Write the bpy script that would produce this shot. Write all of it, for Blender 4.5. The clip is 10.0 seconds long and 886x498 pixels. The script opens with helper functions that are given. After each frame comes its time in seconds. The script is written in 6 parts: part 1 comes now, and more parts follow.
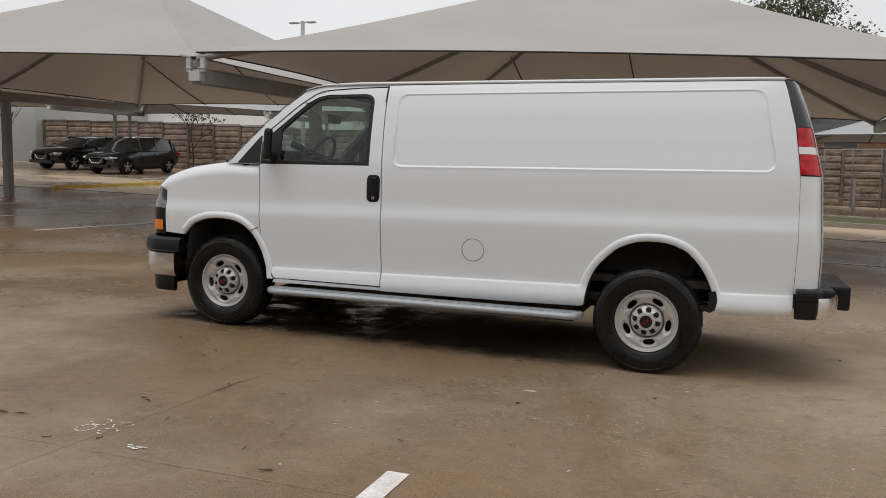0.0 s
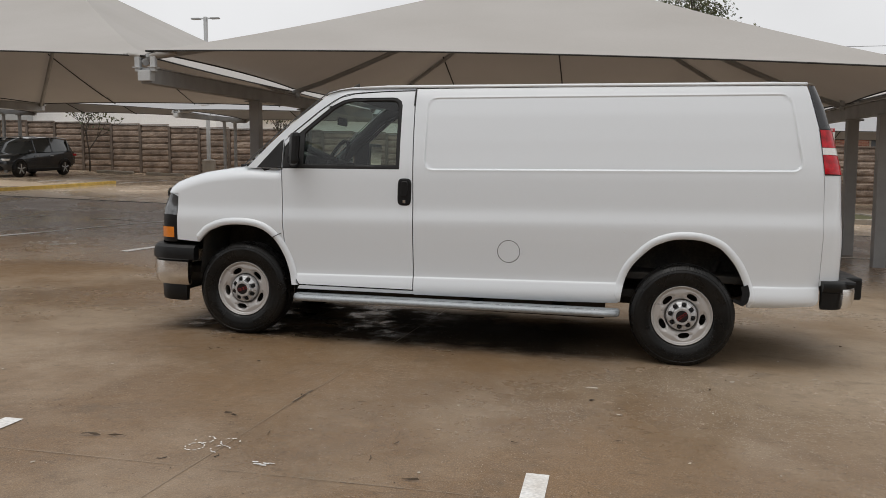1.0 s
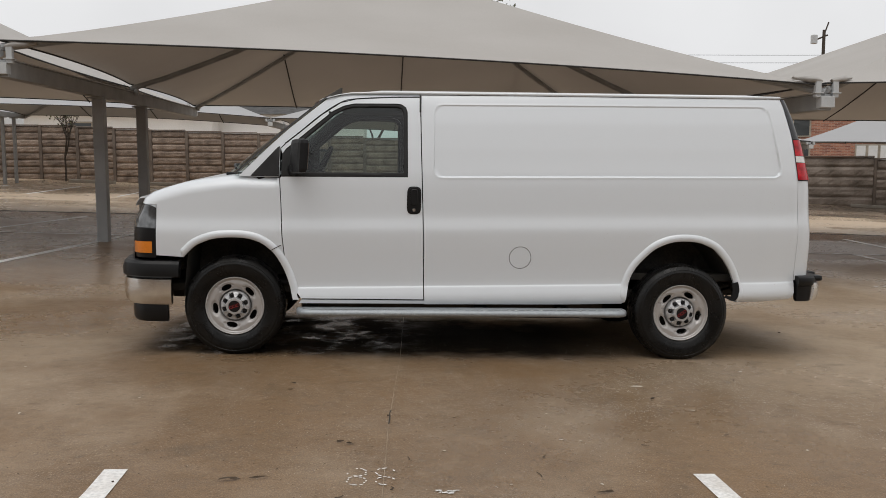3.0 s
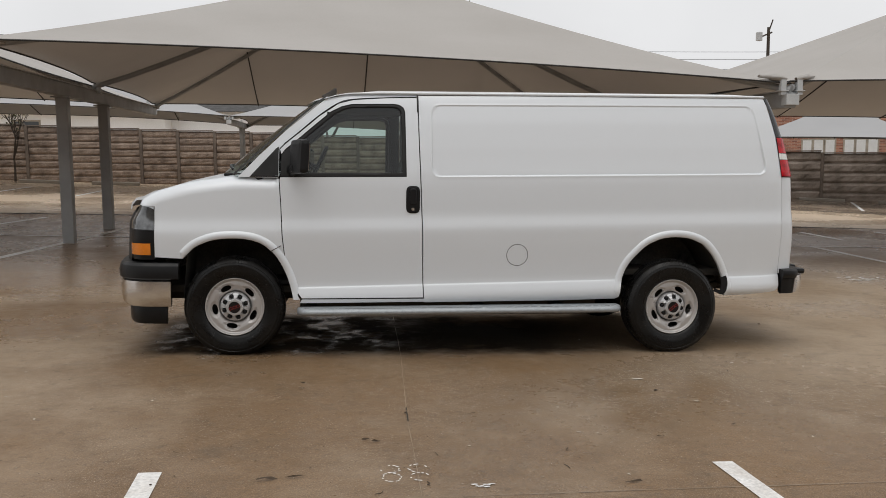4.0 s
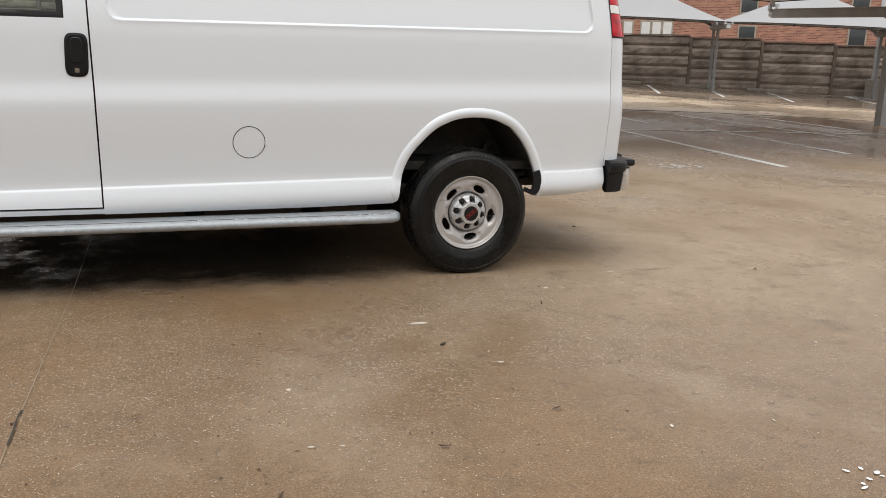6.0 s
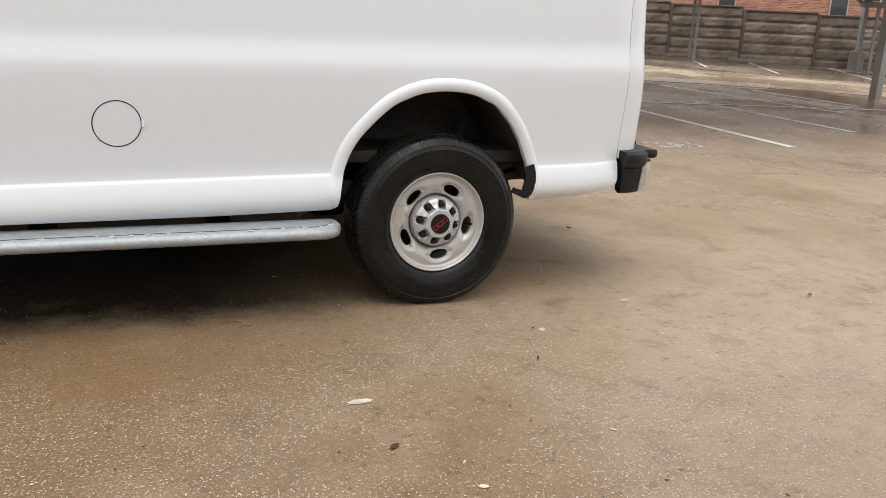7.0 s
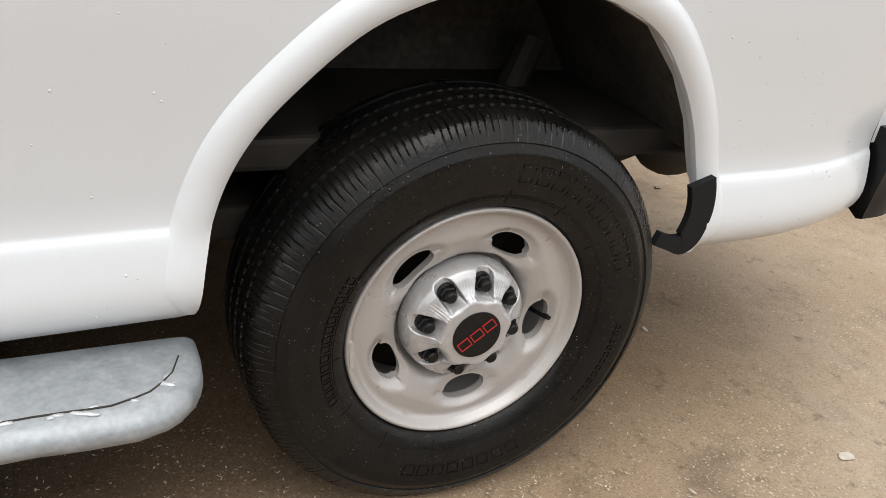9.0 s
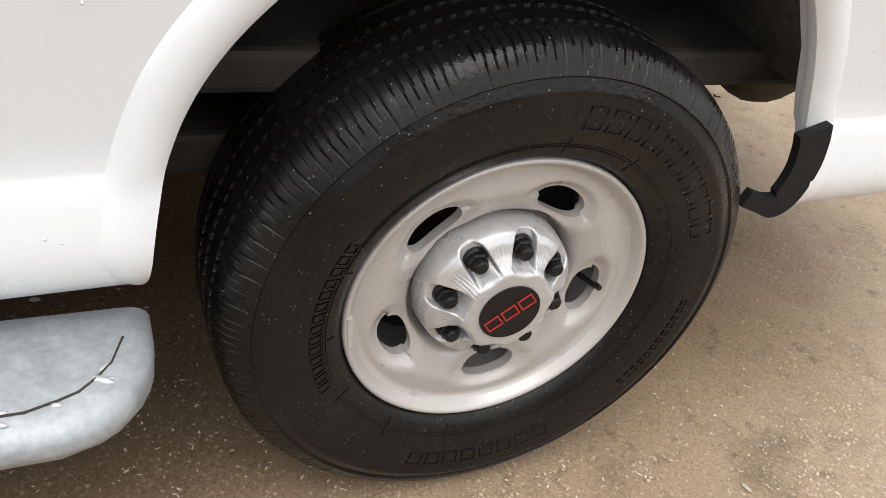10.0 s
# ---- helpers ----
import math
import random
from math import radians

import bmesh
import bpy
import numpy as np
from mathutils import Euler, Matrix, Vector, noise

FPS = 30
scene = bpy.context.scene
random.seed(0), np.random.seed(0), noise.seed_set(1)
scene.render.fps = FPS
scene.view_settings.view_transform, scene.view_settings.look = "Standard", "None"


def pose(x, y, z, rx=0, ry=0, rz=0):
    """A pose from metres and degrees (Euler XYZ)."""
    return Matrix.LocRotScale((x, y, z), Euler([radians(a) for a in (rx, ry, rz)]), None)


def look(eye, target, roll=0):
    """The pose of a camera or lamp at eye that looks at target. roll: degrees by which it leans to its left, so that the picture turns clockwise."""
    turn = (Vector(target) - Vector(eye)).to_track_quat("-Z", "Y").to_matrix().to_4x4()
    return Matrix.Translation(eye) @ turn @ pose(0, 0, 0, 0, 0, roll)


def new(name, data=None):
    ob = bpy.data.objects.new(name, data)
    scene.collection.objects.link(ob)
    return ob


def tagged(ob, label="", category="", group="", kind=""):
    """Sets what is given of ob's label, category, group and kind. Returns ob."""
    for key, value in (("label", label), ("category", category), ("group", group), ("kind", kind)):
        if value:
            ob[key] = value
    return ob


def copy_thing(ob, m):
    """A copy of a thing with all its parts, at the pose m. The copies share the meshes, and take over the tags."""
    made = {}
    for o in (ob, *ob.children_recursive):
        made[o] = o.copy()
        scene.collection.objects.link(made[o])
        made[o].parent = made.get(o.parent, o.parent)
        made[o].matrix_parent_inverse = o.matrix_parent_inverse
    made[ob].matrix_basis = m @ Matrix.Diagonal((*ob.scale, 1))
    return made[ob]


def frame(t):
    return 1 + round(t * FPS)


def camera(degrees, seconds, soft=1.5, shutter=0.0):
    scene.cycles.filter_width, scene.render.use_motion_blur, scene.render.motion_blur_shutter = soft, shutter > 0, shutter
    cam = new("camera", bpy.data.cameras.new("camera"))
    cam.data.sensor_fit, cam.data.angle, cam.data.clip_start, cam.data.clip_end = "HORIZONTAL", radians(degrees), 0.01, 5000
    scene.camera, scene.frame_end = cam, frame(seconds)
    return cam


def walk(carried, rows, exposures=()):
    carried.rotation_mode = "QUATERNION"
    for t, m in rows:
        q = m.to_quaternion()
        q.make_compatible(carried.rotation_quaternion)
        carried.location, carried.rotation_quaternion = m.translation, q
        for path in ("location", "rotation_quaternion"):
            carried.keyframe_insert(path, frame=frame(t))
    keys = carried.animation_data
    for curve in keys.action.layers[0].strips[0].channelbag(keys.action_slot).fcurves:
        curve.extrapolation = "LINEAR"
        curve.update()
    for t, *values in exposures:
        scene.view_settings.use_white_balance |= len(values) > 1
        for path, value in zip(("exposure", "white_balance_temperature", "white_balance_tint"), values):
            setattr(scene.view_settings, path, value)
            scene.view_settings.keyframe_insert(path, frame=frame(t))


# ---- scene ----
cam = camera(54.9, 10.0, 0.75)
PATH = [
    (0, (0.538, -6.002, 1.417), (-0.098, -4.115, 1.227), 0.7),
    (0.5, (0.016, -6.19, 1.434), (-0.494, -4.266, 1.245), -0.1),
    (1, (-0.513, -6.33, 1.455), (-0.897, -4.377, 1.26), 0.1),
    (1.5, (-1.014, -6.41, 1.484), (-1.236, -4.433, 1.282), 0.4),
    (2, (-1.491, -6.39, 1.5), (-1.584, -4.402, 1.298), 0.7),
    (2.5, (-1.954, -6.366, 1.514), (-1.906, -4.376, 1.314), 0.3),
    (4, (-2.716, -6.423, 1.558), (-2.448, -4.452, 1.348), -0.4),
    (4.5, (-2.664, -6.237, 1.518), (-2.342, -4.277, 1.281), -0.8),
    (5, (-2.431, -5.756, 1.517), (-1.991, -3.834, 1.184), -0.8),
    (5.5, (-2.183, -5.182, 1.466), (-1.601, -3.317, 1.041), 0.1),
    (6, (-1.893, -4.55, 1.367), (-1.202, -2.736, 0.887), 1.2),
    (6.2, (-1.8, -4.277, 1.34), (-1.075, -2.482, 0.837), 1.7),
    (7.3, (-1.191, -2.891, 1.254), (-0.417, -1.144, 0.66), 2.9),
    (7.5, (-1.085, -2.629, 1.234), (-0.283, -0.911, 0.597), 3.2),
    (8, (-0.839, -2.041, 1.203), (-0.028, -0.368, 0.465), 3.6),
    (8.5, (-0.677, -1.518, 1.158), (0.075, 0.156, 0.363), 4.0),
    (9, (-0.595, -1.02, 1.158), (0.211, 0.542, 0.206), 7.2),
    (9.5, (-0.491, -0.757, 1.11), (0.327, 0.689, -0.004), 10.2),
    (10, (-0.473, -0.714, 1.098), (0.262, 0.696, -0.115), 10.9),
]
walk(cam, [(t, look(eye, target, roll)) for t, eye, target, roll in PATH],
     exposures=[(0.0, -0.36), (4.5, -0.36), (5.5, -0.10), (6.2, 0.21), (7.3, 0.36), (8.5, 0.40), (9.3, 0.42), (10.0, 0.64)])

# ---- world and light: an overcast day ----
sky_world = bpy.data.worlds.new("overcast_sky")
scene.world = sky_world
sky_world.use_nodes = True
wn, wl = sky_world.node_tree.nodes, sky_world.node_tree.links
wn.clear()
sky = wn.new("ShaderNodeTexSky")
sky.sky_type, sky.sun_disc = "NISHITA", False
sky.sun_elevation, sky.sun_rotation = radians(72), radians(198)
sky.dust_density, sky.air_density = 6.0, 1.0
grey = wn.new("ShaderNodeHueSaturation")
grey.inputs["Saturation"].default_value = 0.12
cloud = wn.new("ShaderNodeMixRGB")
cloud.inputs["Fac"].default_value = 0.8
cloud.inputs["Color2"].default_value = (10.5, 10.55, 10.7, 1)
cn = wn.new("ShaderNodeTexNoise")
cn.inputs["Scale"].default_value = 2.2
cn.inputs["Detail"].default_value = 5
cr = wn.new("ShaderNodeMapRange")
cr.inputs["From Min"].default_value, cr.inputs["From Max"].default_value = 0.3, 0.7
cr.inputs["To Min"].default_value, cr.inputs["To Max"].default_value = 0.9, 1.08
cm = wn.new("ShaderNodeVectorMath")
cm.operation = "SCALE"
bg = wn.new("ShaderNodeBackground")
bg.inputs["Strength"].default_value = 0.115
wo = wn.new("ShaderNodeOutputWorld")
wtc = wn.new("ShaderNodeTexCoord")
wl.new(wtc.outputs["Generated"], cn.inputs["Vector"])
wl.new(cn.outputs["Fac"], cr.inputs["Value"])
wl.new(sky.outputs["Color"], grey.inputs["Color"])
wl.new(grey.outputs["Color"], cloud.inputs["Color1"])
wl.new(cloud.outputs["Color"], cm.inputs[0])
wl.new(cr.outputs["Result"], cm.inputs["Scale"])
wl.new(cm.outputs["Vector"], bg.inputs["Color"])
wl.new(bg.outputs["Background"], wo.inputs["Surface"])

sun_data = bpy.data.lights.new("sun", "SUN")
sun_data.energy, sun_data.angle, sun_data.color = 1.0, radians(50), (1.0, 0.96, 0.9)
sun = new("sun", sun_data)
sun.matrix_world = look((-3, -9, 30), (0, 0, 0))


# ---- materials ----
def material(name, base, rough=0.6, metal=0.0, vary=0.12, scale=6.0, grain=90.0, grain_vary=0.06, bump=0.0, bump_scale=None,
             rough_vary=0.1, coat=0.0, tint=None, random_tone=0.0, spec=0.5):
    """A surface with stains (scale) and grain (grain) in colour, roughness and relief."""
    m = bpy.data.materials.new(name)
    m.use_nodes = True
    n, l = m.node_tree.nodes, m.node_tree.links
    p = n["Principled BSDF"]
    geo = n.new("ShaderNodeNewGeometry")
    big, fine = n.new("ShaderNodeTexNoise"), n.new("ShaderNodeTexNoise")
    for node, sc, det in ((big, scale, 5), (fine, grain, 3)):
        node.inputs["Scale"].default_value, node.inputs["Detail"].default_value = sc, det
        l.new(geo.outputs["Position"], node.inputs["Vector"])
    tint = tint or tuple(c * 0.6 for c in base)
    ramp = n.new("ShaderNodeMapRange")
    ramp.inputs["From Min"].default_value, ramp.inputs["From Max"].default_value = 0.35, 0.7
    ramp.inputs["To Max"].default_value = min(1.0, vary * 4)
    l.new(big.outputs["Fac"], ramp.inputs["Value"])
    mix = n.new("ShaderNodeMixRGB")
    mix.inputs["Color1"].default_value, mix.inputs["Color2"].default_value = (*base, 1), (*tint, 1)
    l.new(ramp.outputs["Result"], mix.inputs["Fac"])
    tone = n.new("ShaderNodeMapRange")
    tone.inputs["From Min"].default_value, tone.inputs["From Max"].default_value = 0.3, 0.7
    tone.inputs["To Min"].default_value, tone.inputs["To Max"].default_value = 1 - grain_vary, 1 + grain_vary
    l.new(fine.outputs["Fac"], tone.inputs["Value"])
    last = tone.outputs["Result"]
    if random_tone:
        info, rr, mul = n.new("ShaderNodeObjectInfo"), n.new("ShaderNodeMapRange"), n.new("ShaderNodeMath")
        rr.inputs["To Min"].default_value, rr.inputs["To Max"].default_value = 1 - random_tone, 1 + random_tone
        mul.operation = "MULTIPLY"
        l.new(info.outputs["Random"], rr.inputs["Value"])
        l.new(rr.outputs["Result"], mul.inputs[0])
        l.new(last, mul.inputs[1])
        last = mul.outputs["Value"]
    sc = n.new("ShaderNodeVectorMath")
    sc.operation = "SCALE"
    l.new(mix.outputs["Color"], sc.inputs[0])
    l.new(last, sc.inputs["Scale"])
    l.new(sc.outputs["Vector"], p.inputs["Base Color"])
    rg = n.new("ShaderNodeMapRange")
    rg.inputs["From Min"].default_value, rg.inputs["From Max"].default_value = 0.3, 0.7
    rg.inputs["To Min"].default_value, rg.inputs["To Max"].default_value = max(0.02, rough - rough_vary), min(1, rough + rough_vary)
    l.new(big.outputs["Fac"], rg.inputs["Value"])
    l.new(rg.outputs["Result"], p.inputs["Roughness"])
    p.inputs["Metallic"].default_value = metal
    p.inputs["Coat Weight"].default_value = coat
    p.inputs["Coat Roughness"].default_value = 0.08
    p.inputs["Specular IOR Level"].default_value = spec
    if bump:
        b, bt = n.new("ShaderNodeBump"), n.new("ShaderNodeTexNoise")
        bt.inputs["Scale"].default_value, bt.inputs["Detail"].default_value = bump_scale or grain, 4
        l.new(geo.outputs["Position"], bt.inputs["Vector"])
        b.inputs["Strength"].default_value, b.inputs["Distance"].default_value = 0.6, bump
        l.new(bt.outputs["Fac"], b.inputs["Height"])
        l.new(b.outputs["Normal"], p.inputs["Normal"])
    return m


def glass(name, tint, gloss_rough=0.02):
    """Thin window glass: tinted see-through with a mirror's gloss that grows towards grazing."""
    m = bpy.data.materials.new(name)
    m.use_nodes = True
    n, l = m.node_tree.nodes, m.node_tree.links
    n.clear()
    out, mix, clear, gloss, facing = (n.new("ShaderNode" + k) for k in ("OutputMaterial", "MixShader", "BsdfTransparent", "BsdfGlossy", "LayerWeight"))
    clear.inputs["Color"].default_value = (*tint, 1)
    gloss.inputs["Roughness"].default_value = gloss_rough
    facing.inputs["Blend"].default_value = 0.5
    power, level = n.new("ShaderNodeMath"), n.new("ShaderNodeMapRange")
    power.operation = "POWER"
    power.inputs[1].default_value = 4.5
    level.inputs["To Min"].default_value, level.inputs["To Max"].default_value = 0.055, 1.0
    l.new(facing.outputs["Facing"], power.inputs[0])
    l.new(power.outputs["Value"], level.inputs["Value"])
    l.new(level.outputs["Result"], mix.inputs["Fac"])
    l.new(clear.outputs["BSDF"], mix.inputs[1])
    l.new(gloss.outputs["BSDF"], mix.inputs[2])
    l.new(mix.outputs["Shader"], out.inputs["Surface"])
    return m


M = {
    "paint": material("white_van_paint", (0.72, 0.75, 0.778), 0.30, vary=0.0, scale=1.5, grain=300, grain_vary=0.01, rough_vary=0.0, coat=0.5),
    "black_plastic": material("black_plastic", (0.006, 0.006, 0.0065), 0.42, spec=0.3, vary=0.1, scale=9, grain=250, grain_vary=0.15, bump=0.0006, bump_scale=400),
    "trim": material("dark_trim", (0.03, 0.031, 0.034), 0.25, vary=0.05, scale=5, rough_vary=0.05),
    "seal": material("black_rubber_seal", (0.012, 0.012, 0.012), 0.65),
    "dark": material("underbody_black", (0.015, 0.0145, 0.0135), 0.66, vary=0.25, scale=9, tint=(0.055, 0.046, 0.036), spec=0.35),
    "chrome": material("worn_chrome", (0.74, 0.73, 0.71), 0.2, metal=1.0, vary=0.05, scale=8, rough_vary=0.08),
    "galv": material("galvanised_steel", (0.31, 0.335, 0.355), 0.46, metal=0.3, vary=0.14, scale=34, tint=(0.46, 0.485, 0.50), grain=110, grain_vary=0.10, rough_vary=0.12, bump=0.003, bump_scale=30),
    "zinc": material("bright_zinc", (0.52, 0.54, 0.55), 0.35, metal=0.3, vary=0.15, scale=60),
    "rim": material("silver_wheel_paint", (0.47, 0.452, 0.438), 0.36, metal=0.3, vary=0.03, scale=12, tint=(0.48, 0.42, 0.36), grain=220, grain_vary=0.04),
    "cap": material("brushed_cap", (0.54, 0.54, 0.545), 0.33, metal=0.45, vary=0.05, scale=14),
    "red_lens": material("red_lens", (0.58, 0.006, 0.016), 0.16, vary=0.2, scale=22, tint=(0.17, 0.001, 0.003), coat=0.25, spec=0.3),
    "white_lens": material("clear_lens", (0.75, 0.74, 0.72), 0.1, vary=0.03, coat=0.5),
    "amber_lens": material("amber_lens", (0.75, 0.22, 0.015), 0.15, vary=0.06, coat=0.5),
    "lamp_lens": material("headlamp_lens", (0.17, 0.175, 0.18), 0.14, metal=0.5, vary=0.35, scale=16, tint=(0.05, 0.052, 0.055), coat=0.8),
    "red_logo": material("red_enamel", (0.44, 0.03, 0.03), 0.4, spec=0.3),
    "seat": material("grey_cloth", (0.035, 0.035, 0.037), 0.85, bump=0.0003),
    "well": material("dirty_wheel_well", (0.042, 0.041, 0.038), 0.6, vary=0.3, scale=6, tint=(0.09, 0.078, 0.062), grain=60, grain_vary=0.3, bump=0.004, bump_scale=40, spec=0.3),
    "dash": material("dark_dash", (0.010, 0.010, 0.011), 0.7, spec=0.25),
    "window": glass("tinted_glass", (0.66, 0.76, 0.72)),
    "mirror_glass": material("mirror_glass", (0.8, 0.8, 0.8), 0.03, metal=1.0, vary=0.0, grain_vary=0.0, rough_vary=0.0),
    "fabric": material("shade_fabric", (0.425, 0.405, 0.382), 0.85, vary=0.07, scale=0.6, grain=40, grain_vary=0.03, tint=(0.345, 0.322, 0.298)),
    "fabric_far": material("pale_shade_fabric", (0.37, 0.37, 0.375), 0.8, vary=0.05, scale=0.6, grain=40, grain_vary=0.03, tint=(0.32, 0.32, 0.325)),
    "steel": material("painted_grey_steel", (0.34, 0.345, 0.345), 0.5, vary=0.1, scale=3, grain=70, grain_vary=0.05),
    "steel_light": material("light_grey_steel", (0.52, 0.53, 0.53), 0.5, vary=0.1, scale=3),
    "cable": material("dark_seam", (0.03, 0.028, 0.026), 0.8),
    "concrete": material("light_concrete", (0.40, 0.36, 0.31), 0.8, vary=0.15, scale=2, bump=0.003, bump_scale=30),
    "fence": material("precast_fence", (0.38, 0.295, 0.235), 0.85, vary=0.3, scale=2.4, tint=(0.17, 0.13, 0.105), grain=25, grain_vary=0.25, bump=0.010, bump_scale=14, random_tone=0.13),
    "fence_grey": material("grey_precast_fence", (0.37, 0.31, 0.265), 0.85, vary=0.3, scale=1.3, tint=(0.17, 0.14, 0.115), grain=25, grain_vary=0.15, bump=0.006, bump_scale=14, random_tone=0.10),
    "fence_post": material("precast_post", (0.20, 0.16, 0.13), 0.85, vary=0.2, scale=2, grain=30, grain_vary=0.15, bump=0.01, bump_scale=20),
    "line": material("worn_white_line", (0.80, 0.79, 0.77), 0.38, vary=0.16, scale=7, tint=(0.52, 0.47, 0.41), grain=60, grain_vary=0.18),
    "line_far": material("white_line", (0.86, 0.86, 0.85), 0.5, vary=0.05, scale=5, grain=50, grain_vary=0.08),
    "yellow": material("worn_yellow_line", (0.78, 0.55, 0.14), 0.6, vary=0.2, scale=6),
    "joint": material("dirty_joint", (0.05, 0.042, 0.034), 0.9),
    "joint_bright": material("bright_joint", (0.52, 0.44, 0.34), 0.5, vary=0.25, scale=4),
    "joint_pale": material("pale_joint", (0.30, 0.225, 0.15), 0.4, vary=0.2, scale=5),
    "car": material("dark_grey_car_paint", (0.030, 0.034, 0.038), 0.18, metal=0.4, vary=0.03, coat=0.7),
    "car_black": material("black_car_paint", (0.010, 0.0105, 0.012), 0.18, metal=0.3, vary=0.03, coat=0.7),
    "car_glass": material("dark_car_glass", (0.05, 0.056, 0.058), 0.04, vary=0.02, spec=0.8),
    "building": material("pale_plaster", (0.80, 0.80, 0.79), 0.85, vary=0.08, scale=0.4, grain=15, grain_vary=0.04),
    "plaster_grey": material("grey_plaster", (0.42, 0.435, 0.435), 0.85, vary=0.08, scale=0.4, grain=15, grain_vary=0.04),
    "roof_dark": material("dark_shingles", (0.07, 0.068, 0.067), 0.9, vary=0.2, scale=3, grain=20, grain_vary=0.3),
    "bark": material("bark", (0.07, 0.055, 0.042), 0.9, vary=0.2, scale=8, bump=0.01, bump_scale=30),
    "leaf": material("leaf", (0.055, 0.075, 0.03), 0.6, vary=0.3, scale=2, tint=(0.10, 0.09, 0.03), random_tone=0.2),
    "dry_leaf": material("dry_leaf", (0.07, 0.045, 0.025), 0.8, vary=0.3, scale=12),
    "grass": material("grass", (0.07, 0.08, 0.03), 0.9, vary=0.3, scale=6, tint=(0.12, 0.10, 0.05), bump=0.02, bump_scale=30),
    "sign": material("sign_white", (0.72, 0.72, 0.70), 0.5, vary=0.06),
    "sign_red": material("sign_red", (0.45, 0.03, 0.04), 0.5),
    "timber": material("pale_timber", (0.40, 0.35, 0.28), 0.8, vary=0.2, scale=4),
    "pebble": material("pale_stone_chip", (0.64, 0.58, 0.50), 0.5, vary=0.22, scale=25, tint=(0.30, 0.25, 0.19)),
}


def ground_material():
    """Brown, worn, rain-wet concrete: stains, pale aggregate chips, damp and standing wet patches, shade painted under
    the van.
    """
    m = material("wet_brown_concrete", (0.205, 0.127, 0.066), 0.4, vary=0.2, scale=0.55, tint=(0.132, 0.080, 0.042), grain=130, grain_vary=0.34, rough_vary=0.2, bump=0.003, bump_scale=70)
    n, l = m.node_tree.nodes, m.node_tree.links
    p = n["Principled BSDF"]
    geo = n.new("ShaderNodeNewGeometry")
    old = p.inputs["Base Color"].links[0].from_socket

    def noise_node(scale, detail=4, rough=0.6):
        t = n.new("ShaderNodeTexNoise")
        t.inputs["Scale"].default_value, t.inputs["Detail"].default_value, t.inputs["Roughness"].default_value = scale, detail, rough
        l.new(geo.outputs["Position"], t.inputs["Vector"])
        return t.outputs["Fac"]

    def ramp(src, a, b, c=0.0, d=1.0):
        r = n.new("ShaderNodeMapRange")
        for k, v in zip(("From Min", "From Max", "To Min", "To Max"), (a, b, c, d)):
            r.inputs[k].default_value = v
        l.new(src, r.inputs["Value"])
        return r.outputs["Result"]

    def mixed(fac, a, b):
        x = n.new("ShaderNodeMixRGB")
        l.new(fac, x.inputs["Fac"])
        for s, v in ((x.inputs["Color1"], a), (x.inputs["Color2"], b)):
            if isinstance(v, tuple):
                s.default_value = (*v, 1)
            else:
                l.new(v, s)
        return x.outputs["Color"]

    def math_node(op, a, b):
        x = n.new("ShaderNodeMath")
        x.operation = op
        for s, v in zip(x.inputs, (a, b)):
            if isinstance(v, (int, float)):
                s.default_value = v
            else:
                l.new(v, s)
        return x.outputs["Value"]

    # worn stretch where the stone chips stand free, densest beside the rear half of the van
    sep0 = n.new("ShaderNodeSeparateXYZ")
    l.new(geo.outputs["Position"], sep0.inputs["Vector"])
    band = math_node("MULTIPLY", ramp(sep0.outputs["Y"], -3.0, -1.2), ramp(sep0.outputs["Y"], 3.0, 1.0))
    worn = math_node("MAXIMUM", math_node("MULTIPLY", ramp(noise_node(1.1, 5), 0.40, 0.62), math_node("ADD", math_node("MULTIPLY", band, 0.7), 0.3)), math_node("MULTIPLY", ramp(noise_node(0.6, 4), 0.5, 0.65), 0.5))
    chip = None
    for sc, lo, hi in ((62, 0.24, 0.15), (120, 0.28, 0.17)):
        chips = n.new("ShaderNodeTexVoronoi")
        chips.inputs["Scale"].default_value = sc
        l.new(geo.outputs["Position"], chips.inputs["Vector"])
        spot = math_node("MULTIPLY", ramp(chips.outputs["Distance"], lo, hi), ramp(noise_node(sc * 0.62, 2), 0.46, 0.58))
        chip = spot if chip is None else math_node("MAXIMUM", chip, spot)
    chip = math_node("MULTIPLY", chip, worn)
    dry_end = math_node("MULTIPLY", ramp(sep0.outputs["X"], -1.3, 0.9), ramp(sep0.outputs["Y"], -2.8, -0.6))
    dry = math_node("MAXIMUM", ramp(noise_node(0.5, 5, 0.6), 0.46, 0.62, 0.0, 0.55), math_node("MULTIPLY", dry_end, ramp(noise_node(0.7, 5, 0.6), 0.3, 0.55, 0.3, 1.0)))
    color = mixed(dry, old, (0.395, 0.305, 0.215))
    dark = ramp(noise_node(2.6, 6, 0.7), 0.58, 0.72, 0.0, 0.55)
    color = mixed(dark, color, (0.095, 0.068, 0.045))
    color = mixed(ramp(noise_node(17, 4, 0.7), 0.58, 0.72, 0.0, 0.6), color, (0.075, 0.05, 0.032))
    color = mixed(ramp(noise_node(5.5, 6, 0.7), 0.5, 0.7, 0.0, 0.4), color, (0.13, 0.088, 0.052))
    color = mixed(ramp(noise_node(7.3, 6, 0.75), 0.56, 0.72, 0.0, 0.35), color, (0.34, 0.245, 0.155))
    color = mixed(ramp(noise_node(210, 3, 0.7), 0.52, 0.66, 0.0, 0.55), color, (0.085, 0.060, 0.040))
